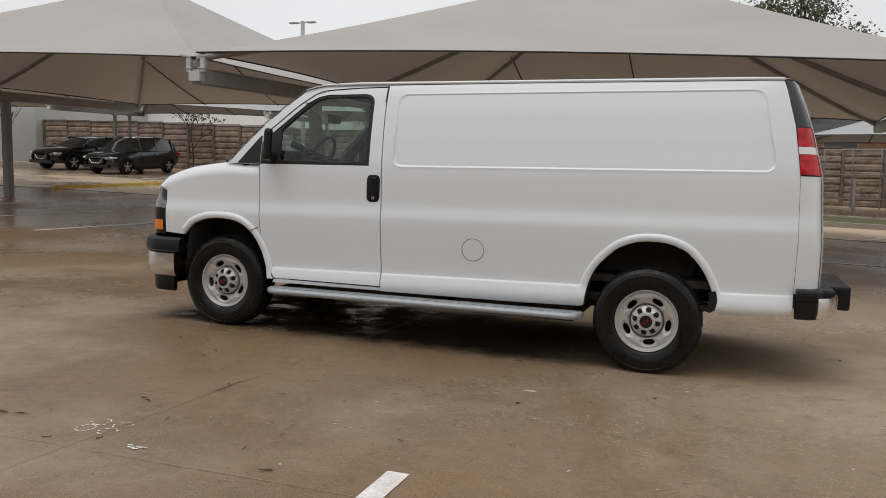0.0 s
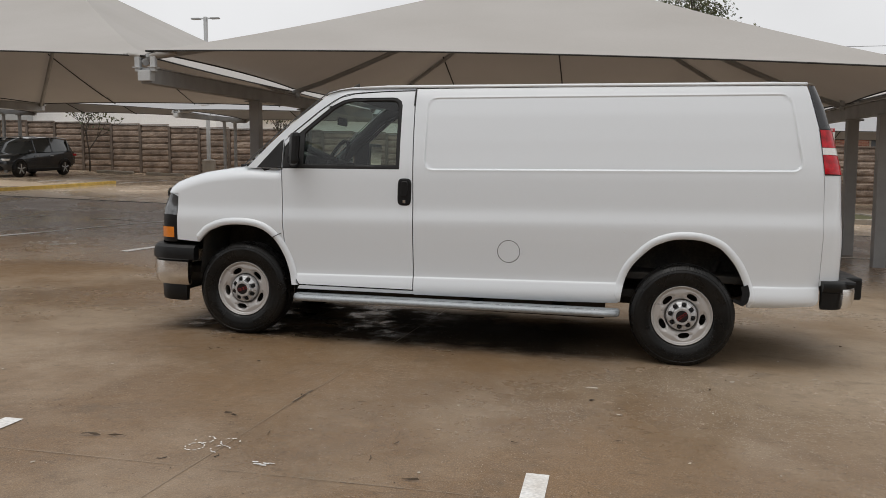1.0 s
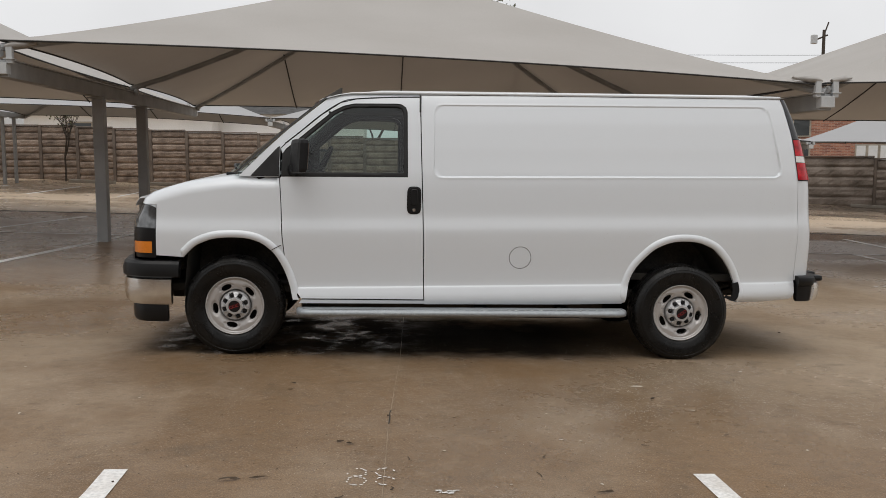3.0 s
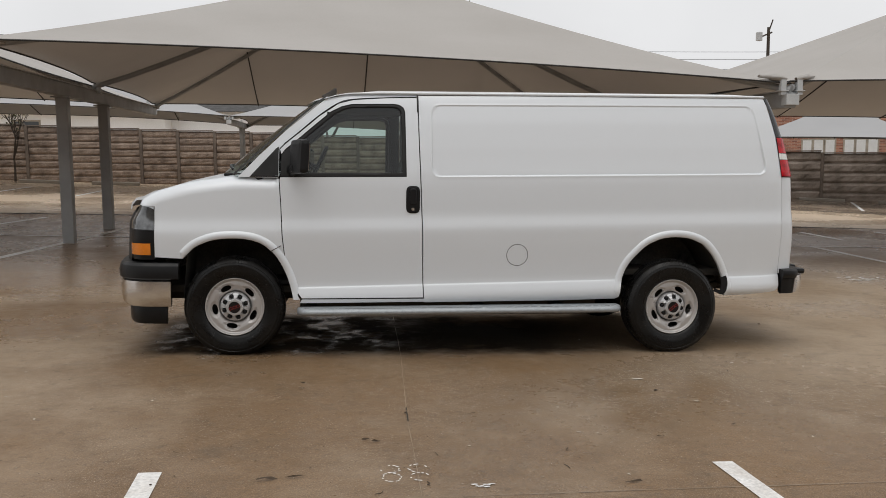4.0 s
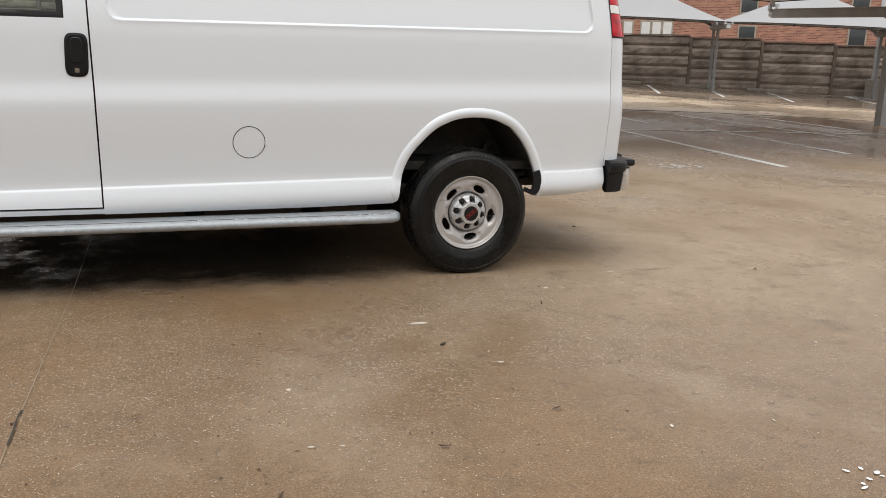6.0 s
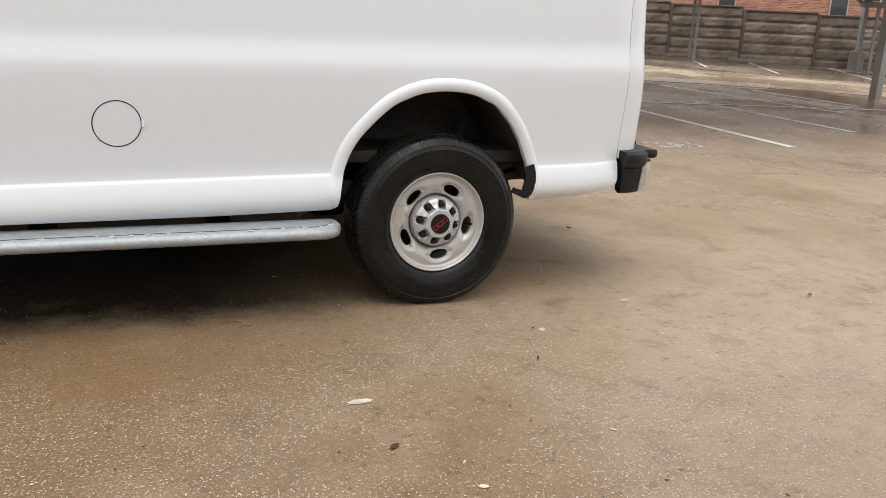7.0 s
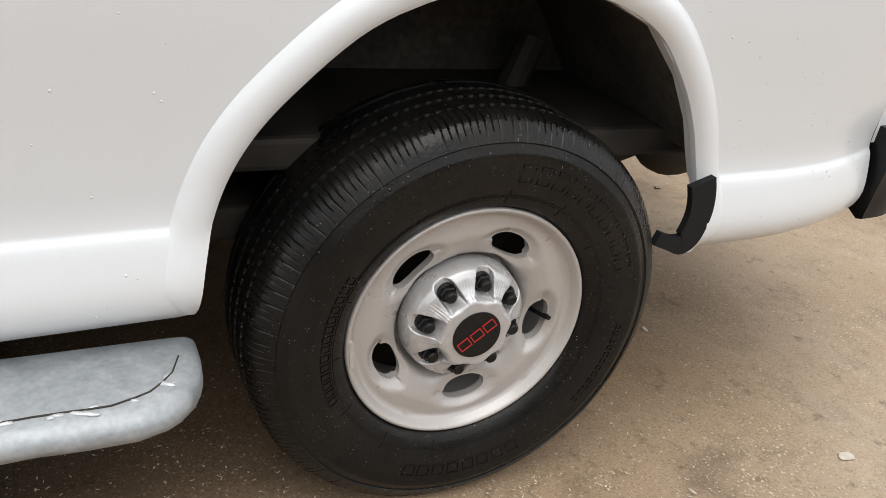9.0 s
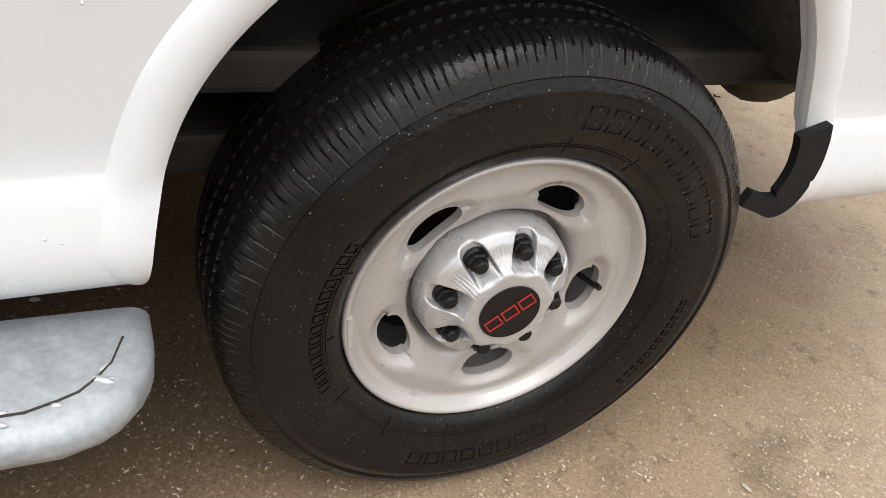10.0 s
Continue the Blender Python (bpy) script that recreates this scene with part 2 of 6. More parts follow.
    color = mixed(ramp(noise_node(170, 2, 0.6), 0.58, 0.70, 0.0, 0.50), color, (0.46, 0.37, 0.27))
    color = mixed(chip, color, (0.60, 0.51, 0.39))
    # grey, smoother and wetter slab between the far rows of stalls, tan dry slab beyond it
    sep = n.new("ShaderNodeSeparateXYZ")
    l.new(geo.outputs["Position"], sep.inputs["Vector"])
    y_w = math_node("ADD", sep.outputs["Y"], math_node("MULTIPLY", ramp(noise_node(0.12, 4), 0.3, 0.7, -1.0, 1.0), 2.4))
    slab = ramp(y_w, 4.5, 9.5)
    bend = math_node("ADD", math_node("MULTIPLY", math_node("MAXIMUM", math_node("ADD", sep.outputs["X"], 8.0), 0.0), 0.07),
                     math_node("MULTIPLY", math_node("MAXIMUM", math_node("SUBTRACT", sep.outputs["X"], 10.0), 0.0), 0.25))
    lane = math_node("ADD", sep.outputs["Y"], bend)
    far_lane = math_node("ADD", sep.outputs["Y"], math_node("MULTIPLY", math_node("SUBTRACT", sep.outputs["X"], 14.0), 0.76))
    color = mixed(math_node("MULTIPLY", slab, ramp(lane, 15.35, 15.05)), color, (0.285, 0.198, 0.130))
    color = mixed(ramp(lane, 15.1, 15.3), color, (0.56, 0.44, 0.32))
    color = mixed(math_node("MULTIPLY", ramp(far_lane, 20.7, 20.9), ramp(sep.outputs["X"], 7.0, 10.0)), color, (0.30, 0.23, 0.17))
    l.new(color, p.inputs["Base Color"])
    wet = ramp(noise_node(0.35, 4, 0.55), 0.42, 0.58)
    rough = math_node("ADD", ramp(wet, 0, 1, 0.46, 0.20), ramp(noise_node(9, 4), 0.3, 0.7, -0.08, 0.08))
    far = math_node("MULTIPLY", slab, ramp(noise_node(0.22, 5, 0.6), 0.42, 0.55))
    rough = math_node("SUBTRACT", rough, math_node("MULTIPLY", far, 0.16))
    # the van's shade, painted in patches under it; rough footprint with gloss cut, water film at its fore end
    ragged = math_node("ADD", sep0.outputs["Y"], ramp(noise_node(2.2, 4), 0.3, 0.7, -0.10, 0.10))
    van_footprint = math_node("MULTIPLY", math_node("MULTIPLY", ramp(sep0.outputs["X"], -4.3, -3.9), ramp(sep0.outputs["X"], 1.2, 0.6)), math_node("MULTIPLY", ramp(ragged, -0.02, 0.22), ramp(ragged, 2.0, 1.7)))
    under_shade = math_node("MULTIPLY", van_footprint, math_node("MULTIPLY", ramp(noise_node(0.9, 5, 0.6), 0.30, 0.48), ramp(sep0.outputs["X"], 0.1, -1.0)))
    film = math_node("MULTIPLY", math_node("MULTIPLY", van_footprint, ramp(sep0.outputs["X"], -1.7, -2.5)), ramp(noise_node(3.1, 5, 0.65), 0.46, 0.62))
    rough = math_node("ADD", rough, math_node("MULTIPLY", van_footprint, 0.5))
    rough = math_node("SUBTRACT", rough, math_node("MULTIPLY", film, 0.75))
    # painted shade darkens the base colour under the van
    l.new(mixed(math_node("MULTIPLY", under_shade, 0.88), color, (0.016, 0.013, 0.011)), p.inputs["Base Color"])
    l.new(math_node("MINIMUM", math_node("MAXIMUM", rough, 0.06), 0.95), p.inputs["Roughness"])
    # gloss dropped under the van to keep its shade dark
    level = math_node("SUBTRACT", 0.25, math_node("MULTIPLY", van_footprint, 0.24))
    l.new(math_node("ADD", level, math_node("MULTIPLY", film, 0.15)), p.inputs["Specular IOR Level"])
    return m


def let_light_through(m, share, tint):
    n, l = m.node_tree.nodes, m.node_tree.links
    tr, mx = n.new("ShaderNodeBsdfTranslucent"), n.new("ShaderNodeMixShader")
    tr.inputs["Color"].default_value = (*tint, 1)
    mx.inputs["Fac"].default_value = share
    l.new(n["Principled BSDF"].outputs["BSDF"], mx.inputs[1])
    l.new(tr.outputs["BSDF"], mx.inputs[2])
    l.new(mx.outputs["Shader"], n["Material Output"].inputs["Surface"])


let_light_through(M["fabric"], 0.085, (0.62, 0.50, 0.40))
let_light_through(M["fabric_far"], 0.025, (0.6, 0.52, 0.44))
def tyre_material():
    m = material("wet_tyre_rubber", (0.0040, 0.0041, 0.0042), 0.4, vary=0.2, scale=5, tint=(0.013, 0.0115, 0.010), grain=160, grain_vary=0.3, bump=0.0012, bump_scale=150, spec=0.25)
    n, l = m.node_tree.nodes, m.node_tree.links
    p = n["Principled BSDF"]
    geo = n.new("ShaderNodeNewGeometry")

    def noise_ramp(scale, a, b, c, d, detail=4):
        t, r = n.new("ShaderNodeTexNoise"), n.new("ShaderNodeMapRange")
        t.inputs["Scale"].default_value, t.inputs["Detail"].default_value = scale, detail
        l.new(geo.outputs["Position"], t.inputs["Vector"])
        for k, v in zip(("From Min", "From Max", "To Min", "To Max"), (a, b, c, d)):
            r.inputs[k].default_value = v
        l.new(t.outputs["Fac"], r.inputs["Value"])
        return r.outputs["Result"]

    l.new(noise_ramp(6, 0.40, 0.60, 0.17, 0.50, 6), p.inputs["Roughness"])
    old = p.inputs["Base Color"].links[0].from_socket
    # pale flecks in the colour stand in for glints of water drops
    drop_glints = n.new("ShaderNodeTexVoronoi")
    drop_glints.inputs["Scale"].default_value = 150
    l.new(geo.outputs["Position"], drop_glints.inputs["Vector"])
    r = n.new("ShaderNodeMapRange")
    for k, v in zip(("From Min", "From Max"), (0.15, 0.09)):
        r.inputs[k].default_value = v
    l.new(drop_glints.outputs["Distance"], r.inputs["Value"])
    f = n.new("ShaderNodeMath")
    f.operation = "MULTIPLY"
    l.new(r.outputs["Result"], f.inputs[0])
    l.new(noise_ramp(60, 0.51, 0.60, 0.0, 0.9, 2), f.inputs[1])
    mx = n.new("ShaderNodeMixRGB")
    mx.inputs["Color2"].default_value = (0.26, 0.255, 0.24, 1)
    l.new(f.outputs["Value"], mx.inputs["Fac"])
    l.new(old, mx.inputs["Color1"])
    l.new(mx.outputs["Color"], p.inputs["Base Color"])
    return m


M["tyre"] = tyre_material()
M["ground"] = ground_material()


# ---- helpers of this scene ----
def mesh_from(name, verts, faces, smooth=True):
    me = bpy.data.meshes.new(name)
    me.from_pydata([tuple(map(float, v)) for v in verts], [], faces)
    me.update()
    if smooth:
        me.polygons.foreach_set("use_smooth", [True] * len(me.polygons))
    return me


def part(name, bm, mat, parent=None, label="", smooth=False, m=None):
    """Links a bmesh (or a finished mesh) as one object under a thing."""
    if isinstance(bm, bmesh.types.BMesh):
        me = bpy.data.meshes.new(name)
        bm.normal_update()
        bm.to_mesh(me)
        bm.free()
        if smooth:
            me.polygons.foreach_set("use_smooth", [True] * len(me.polygons))
    else:
        me = bm
    if mat and not me.materials:
        me.materials.append(M[mat] if isinstance(mat, str) else mat)
    ob = new(name, me)
    if parent:
        ob.parent = parent
    if m is not None:
        ob.matrix_basis = m
    if label:
        ob["label"] = label
    return ob


def empty(name, m, label, category, group="", kind=""):
    ob = new(name)
    ob.empty_display_size = 0.2
    ob.matrix_basis = m
    return tagged(ob, label, category, group, kind)


def add_box(bm, lo, hi, bevel=0.0, m=None):
    lo, hi = Vector(lo), Vector(hi)
    r = bmesh.ops.create_cube(bm, size=1.0)
    vs = r["verts"]
    for v in vs:
        v.co = Vector((lo[i] + (v.co[i] + 0.5) * (hi[i] - lo[i]) for i in range(3)))
    if bevel:
        es = {e for v in vs for e in v.link_edges}
        vs = list({v for f in bmesh.ops.bevel(bm, geom=list(es), offset=bevel, segments=2, affect="EDGES", profile=0.6)["faces"] for v in f.verts} | {v for v in vs if v.is_valid})
    if m is not None:
        for v in vs:
            v.co = m @ v.co
    return vs


def box(lo, hi, bevel=0.0, m=None):
    bm = bmesh.new()
    add_box(bm, lo, hi, bevel, m)
    return bm


def add_tube(bm, points, radius, sides=10, caps=True, squash=None):
    """A tube along points; radius may be a list. squash: (axis vector, factor) flattens the section."""
    pts = [Vector(p) for p in points]
    radii = radius if isinstance(radius, (list, tuple)) else [radius] * len(pts)
    rings = []
    ref = Vector((0, 0, 1))
    d0 = (pts[-1] - pts[0]).normalized()
    if abs(d0.dot(ref)) > 0.9:
        ref = Vector((0, 1, 0))
    for i, p in enumerate(pts):
        d = (pts[min(i + 1, len(pts) - 1)] - pts[max(i - 1, 0)]).normalized()
        a = d.cross(ref).normalized()
        b = a.cross(d).normalized()
        rings.append([bm.verts.new(p + (a * math.cos(k * math.tau / sides) + b * math.sin(k * math.tau / sides)) * radii[i]) for k in range(sides)])
    for r0, r1 in zip(rings, rings[1:]):
        for k in range(sides):
            bm.faces.new((r0[k], r0[(k + 1) % sides], r1[(k + 1) % sides], r1[k]))
    if caps:
        bm.faces.new(rings[0][::-1])
        bm.faces.new(rings[-1])


def tube(points, radius, sides=10):
    bm = bmesh.new()
    add_tube(bm, points, radius, sides)
    return bm


def spline(points, n):
    """Catmull-Rom through points, n steps a span."""
    p = [np.array(q, float) for q in points]
    p = [2 * p[0] - p[1], *p, 2 * p[-1] - p[-2]]
    out = []
    for i in range(1, len(p) - 2):
        for k in range(n):
            t = k / n
            out.append(0.5 * (2 * p[i] + (p[i + 1] - p[i - 1]) * t + (2 * p[i - 1] - 5 * p[i] + 4 * p[i + 1] - p[i + 2]) * t ** 2 + (3 * p[i] - p[i - 1] - 3 * p[i + 1] + p[i + 2]) * t ** 3))
    out.append(p[-2])
    return out


def inside(poly, x, z):
    hit = np.zeros(x.shape, bool)
    for (x0, z0), (x1, z1) in zip(poly, poly[1:] + poly[:1]):
        if z0 == z1:
            continue
        cross = ((z0 > z) != (z1 > z)) & (x < (x1 - x0) * (z - z0) / (z1 - z0) + x0)
        hit ^= cross
    return hit


def nearest(poly, q):
    best, at = 1e9, q
    for a, b in zip(poly, poly[1:] + poly[:1]):
        ax, az, bx, bz = *a, *b
        dx, dz = bx - ax, bz - az
        t = max(0, min(1, ((q[0] - ax) * dx + (q[1] - az) * dz) / (dx * dx + dz * dz + 1e-12)))
        c = (ax + t * dx, az + t * dz)
        d = (c[0] - q[0]) ** 2 + (c[1] - q[1]) ** 2
        if d < best:
            best, at = d, c
    return best, at


def panel(name, poly, depth, step=0.02, holes=(), lip=0.025, flip=False, slope=0.0, dense_x=(), dense_z=()):
    """A curved sheet over an outline in the x-z plane, y = depth(x, z), with a turned-in lip round its edges."""
    poly = [tuple(p) for p in poly]
    holes = [[tuple(p) for p in h] for h in holes]
    zl = [p[1] - slope * (p[0] + 1.3) for p in poly]

    def lines(lo, hi, dense):
        v = np.arange(lo - step / 2, hi + step, step)
        for d in dense:
            if lo + 0.03 < d < hi - 0.03:
                v = np.concatenate([v[abs(v - d) > 0.018], d + np.arange(-0.014, 0.0141, 0.0028)])
        return np.sort(v)

    xs = lines(min(p[0] for p in poly), max(p[0] for p in poly), dense_x)
    zs = lines(min(zl), max(zl), dense_z)
    cx, cz = np.meshgrid((xs[:-1] + xs[1:]) / 2, (zs[:-1] + zs[1:]) / 2, indexing="ij")
    cz = cz + slope * (cx + 1.3)
    keep = inside(poly, cx, cz)
    for h in holes:
        keep &= ~inside(h, cx, cz)
    index, verts, faces, edges = {}, [], [], {}

    def vert(i, j):
        if (i, j) not in index:
            index[i, j] = len(verts)
            verts.append([xs[i], zs[j] + slope * (xs[i] + 1.3)])
        return index[i, j]

    for i, j in zip(*np.nonzero(keep)):
        f = (vert(i, j), vert(i + 1, j), vert(i + 1, j + 1), vert(i, j + 1))
        faces.append(f)
        for a, b in zip(f, f[1:] + f[:1]):
            edges[frozenset((a, b))] = None if frozenset((a, b)) in edges else (a, b)
    rim = [e for e in edges.values() if e]
    on_rim = {v for e in rim for v in e}
    rings = [poly, *holes]
    for v in on_rim:
        verts[v] = min((nearest(r, verts[v]) for r in rings), key=lambda c: c[0])[1]
    for r in rings:
        for a, b, c in zip(r[-1:] + r[:-1], r, r[1:] + r[:1]):
            u, w = (b[0] - a[0], b[1] - a[1]), (c[0] - b[0], c[1] - b[1])
            if abs(math.atan2(u[0] * w[1] - u[1] * w[0], u[0] * w[0] + u[1] * w[1])) > 0.5:
                v = min(on_rim, key=lambda k: (verts[k][0] - b[0]) ** 2 + (verts[k][1] - b[1]) ** 2)
                if math.hypot(verts[v][0] - b[0], verts[v][1] - b[1]) < 1.5 * step:
                    verts[v] = b
    out = [(x, depth(x, z), z) for x, z in verts]
    if lip:
        back = {v: len(out) + k for k, v in enumerate(sorted(on_rim))}
        out += [(out[v][0], out[v][1] + lip, out[v][2]) for v in sorted(on_rim)]
        faces += [(b, a, back[a], back[b]) for a, b in rim]
    if flip:
        out = [(x, 2 * HALF - y, z) for x, y, z in out]
        faces = [f[::-1] for f in faces]
    me = mesh_from(name, out, faces)
    return me


def sharp(me, degrees=35):
    me.set_sharp_from_angle(angle=radians(degrees))
    return me


def loft(name, rows, closed=False, smooth=True):
    """A sheet through rows of points of equal length."""
    verts = [p for r in rows for p in r]
    n = len(rows[0])
    faces = []
    for i in range(len(rows) - 1):
        for k in range(n if closed else n - 1):
            a, b = i * n + k, i * n + (k + 1) % n
            faces.append((a, b, b + n, a + n))
    return mesh_from(name, verts, faces, smooth)


# ---- ground ----
def height(x, y):
    """The lot falls from the van's nose to its tail; behind the van it climbs to the fence."""
    x, y = max(-60.0, min(45.0, x)), max(-30.0, min(33.0, y))
    s = max(0.0, (y - 3.0) / 27.0)
    rise = float(np.interp(x, [-30, -18, -12, 0, 20], [1.02, 0.92, 0.83, 0.75, 0.64]))
    return -0.02752 * x - 0.01551 * y + rise * s ** 1.3


def ground():
    xs = [-900, -500, -300, -180, -110, -80, *range(-62, 48, 1), 60, 90, 150, 300, 600, 900]
    ys = [-900, -400, -150, -70, -45, *range(-32, 35, 1), 45, 70, 120, 250, 500, 900]
    verts = [(x, y, height(x, y)) for x in xs for y in ys]
    n = len(ys)
    faces = [(i * n + j, (i + 1) * n + j, (i + 1) * n + j + 1, i * n + j + 1) for i in range(len(xs) - 1) for j in range(n - 1)]
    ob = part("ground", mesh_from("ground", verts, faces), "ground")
    tagged(ob, "rain-wet brown concrete of a worn parking lot", "ground", kind="structure")


ground()


def strip(name, points, width, mat, label, lift=0.004, category="marking", wobble=0.0, seed=1, kind="structure", raise_by=0.0):
    """A painted line, joint or kerb that follows the ground along points."""
    rnd = random.Random(seed)
    pts = []
    for (x0, y0), (x1, y1) in zip(points, points[1:]):
        k = max(2, int(math.hypot(x1 - x0, y1 - y0) / 0.25))
        pts += [(x0 + (x1 - x0) * i / k, y0 + (y1 - y0) * i / k) for i in range(k)]
    pts.append(points[-1])
    verts, faces = [], []
    for i, (x, y) in enumerate(pts):
        x1, y1 = pts[min(i + 1, len(pts) - 1)]
        x0, y0 = pts[max(i - 1, 0)]
        d = math.hypot(x1 - x0, y1 - y0)
        nx, ny = -(y1 - y0) / d, (x1 - x0) / d
        o = rnd.uniform(-wobble, wobble)
        for s in (-1, 1):
            w = s * width / 2 + o + rnd.uniform(-wobble, wobble) * 0.4
            px, py = x + nx * w, y + ny * w
            verts.append((px, py, height(px, py) + lift + raise_by))
            if raise_by:
                verts.append((px, py, height(px, py) - 0.02))
    if raise_by:
        for i in range(len(pts) - 1):
            a, b = i * 4, i * 4 + 4
            faces += [(a, a + 2, b + 2, b), (a + 1, a, b, b + 1), (a + 2, a + 3, b + 3, b + 2)]
        faces += [(0, 1, 3, 2), (len(verts) - 4, len(verts) - 2, len(verts) - 1, len(verts) - 3)]
    else:
        faces = [(2 * i, 2 * i + 1, 2 * i + 3, 2 * i + 2) for i in range(len(pts) - 1)]
    return tagged(part(name, mesh_from(name, verts, faces, False), mat), label, category, kind=kind)


for x, y in ((-3.54, -2.50), (-0.812, -2.575)):
    strip("stall_line", [(x, y), (x + 0.01, -8.2)], 0.105, "line", "worn white painted stall line on wet concrete", wobble=0.003, seed=int(x * 100))
for x0, y0, x1, y1 in ((-16.6, 6.6, -15.8, 10.2), (-13.6, 6.6, -12.75, 10.4), (-10.85, 5.65, -9.1, 14.2), (-7.68, 5.25, -6.85, 11.4), (6.50, 4.55, 6.80, 9.2), (8.38, 10.6, 8.5, 12.6), (9.0, 5.9, 9.0, 9.6), (11.35, 8.3, 10.6, 12.8), (13.1, 9.6, 12.85, 12.4)):
    strip("stall_line", [(x0, y0), (x1, y1)], 0.14, "line_far", "thin white painted stall line on the wet lot", wobble=0.003, seed=int(x0 * 100))
strip("cross_line", [(-11.5, 10.25), (14, 8.9)], 0.12, "line_far", "white painted line between two rows of stalls", lift=0.006, wobble=0.003)
JOINT = [(-2.09, 1.9), (-2.185, -0.16), (-2.285, -1.65), (-2.34, -3.0), (-2.52, -8)]
strip("expansion_joint", JOINT, 0.0045, "joint_pale", "pale worn expansion joint in the concrete", wobble=0.002, category="joint")
for ya, yb, wd in ((1.5, 0.6, 0.005), (-1.5, -1.78, 0.007)):
    strip("joint_crack", [(float(np.interp(-v, [-p[1] for p in JOINT], [p[0] for p in JOINT])), v) for v in (ya, (ya + yb) / 2, yb)], wd, "joint", "dark dirt-filled crack along the expansion joint", lift=0.0065, wobble=0.003, category="crack", seed=int(ya * 10))
strip("expansion_joint", [(-2.09, 1.9), (-1.8, 9)], 0.014, "joint_pale", "pale expansion joint in the concrete", wobble=0.002, category="joint")
strip("expansion_joint", [(-9, -2.92), (8, -2.9)], 0.004, "joint_pale", "hairline cross joint in the concrete", wobble=0.003, category="joint")
strip("expansion_joint", [(0.6, 3.06), (14, 2.85)], 0.011, "joint_bright", "pale cross joint in the concrete", wobble=0.003, category="joint")
strip("gutter_edge", [(-46, 15.0), (-8, 15.2), (1, 14.7), (9.7, 14.0), (12.5, 13.5), (15.4, 12.5), (22, 8.5), (32, 1.0)], 0.16, "joint", "dark wet gutter edge along the drive lane", lift=0.005, wobble=0.02, category="gutter")
strip("gutter_edge", [(8.5, 24.6), (14.0, 20.8), (16.8, 18.8), (19.0, 16.6), (34, 5)], 0.14, "joint", "dark wet gutter edge along the far stalls", lift=0.005, wobble=0.02, category="gutter")

# ---- the shade canopies ----
def canopy(corners, apex_up, label, mid=True, bow_in=0.14, bow_up=0.09, side_up=0.015, ridge=0.0, m=Matrix(), cloth_mat="fabric"):
    """A hip tent of shade cloth over four corners (front left, front right, back right, back left): bowed edges, a peak
    or a short ridge, rafters from the beams to the peak, seams on the far slope."""
    fl, fr, br, bl = (Vector(c) for c in corners)
    mid_top = (fl + fr + br + bl) / 4 + Vector((0, 0, apex_up))
    wide = (fr.x + br.x - fl.x - bl.x) / 2
    root = empty("shade_canopy", m, label, "canopy", "tent canopies over the stalls")

    def peak(p):
        return mid_top + Vector((max(-ridge, min(ridge, p.x - mid_top.x)), 0, 0))

    n, rim = 12, []
    ring = [fl, fr, br, bl]
    for k in range(4):
        a, b = ring[k], ring[(k + 1) % 4]
        spans = [(a, b)]
        if k in (1, 3) and mid:
            spans = [(a, (a + b) / 2), ((a + b) / 2, b)]
        for p, q in spans:
            for i in range(n):
                t = i / n
                bow = 4 * t * (1 - t)
                v = p.lerp(q, t)
                if k in (1, 3):
                    v.x += bow * bow_in * (1 if k == 3 else -1)
                else:
                    v.y += bow * 0.10 * (1 if k == 0 else -1)
                v.z += bow * (side_up if k in (1, 3) else bow_up)
                rim.append(v)
    steps, power = 14, 1.12
    rows = []
    for s in range(steps + 1):
        t = s / steps
        row = []
        for p in rim:
            top = peak(p)
            q = p.lerp(top, t)
            q.z = p.z + (top.z - p.z) * t ** power
            row.append(q)
        rows.append(row)
    cloth = part("fabric", loft("fabric", rows, closed=True), cloth_mat, root)
    cloth.data.set_sharp_from_angle(angle=radians(20))
    hem = bmesh.new()
    add_tube(hem, [p - Vector((0, 0, 0.008)) for p in (*rim, rim[0])], 0.012, 6)
    part("hem_cable", hem, "cable", root)
    ends = list(ring)
    if mid:
        ends += [(fl + bl) / 2, (fr + br) / 2]
    for e in ends:
        top = peak(e)
        pts = [e.lerp(top, k / 8) for k in range(9)]
        for k, q in enumerate(pts):
            q.z = e.z + (top.z - e.z) * ((k / 8) ** power) - 0.10
        part("rafter", tube(pts, 0.05, 8), "steel", root)
    for sx in (-0.25, 0.0, 0.25):
        reach = 1 - 2 * abs(sx)
        edge = bl.lerp(br, 0.5 + sx)
        edge.z += bow_up * (1 - (2 * sx) ** 2)
        pts = []
        for k in range(7):
            t = k / 6 * reach
            pts.append(Vector((edge.x, edge.y + (mid_top.y - edge.y) * t - 0.03, edge.z + (mid_top.z - edge.z) * t ** power - 0.03)))
        part("seam", tube(pts, 0.016, 5), "cable", root)
    return root


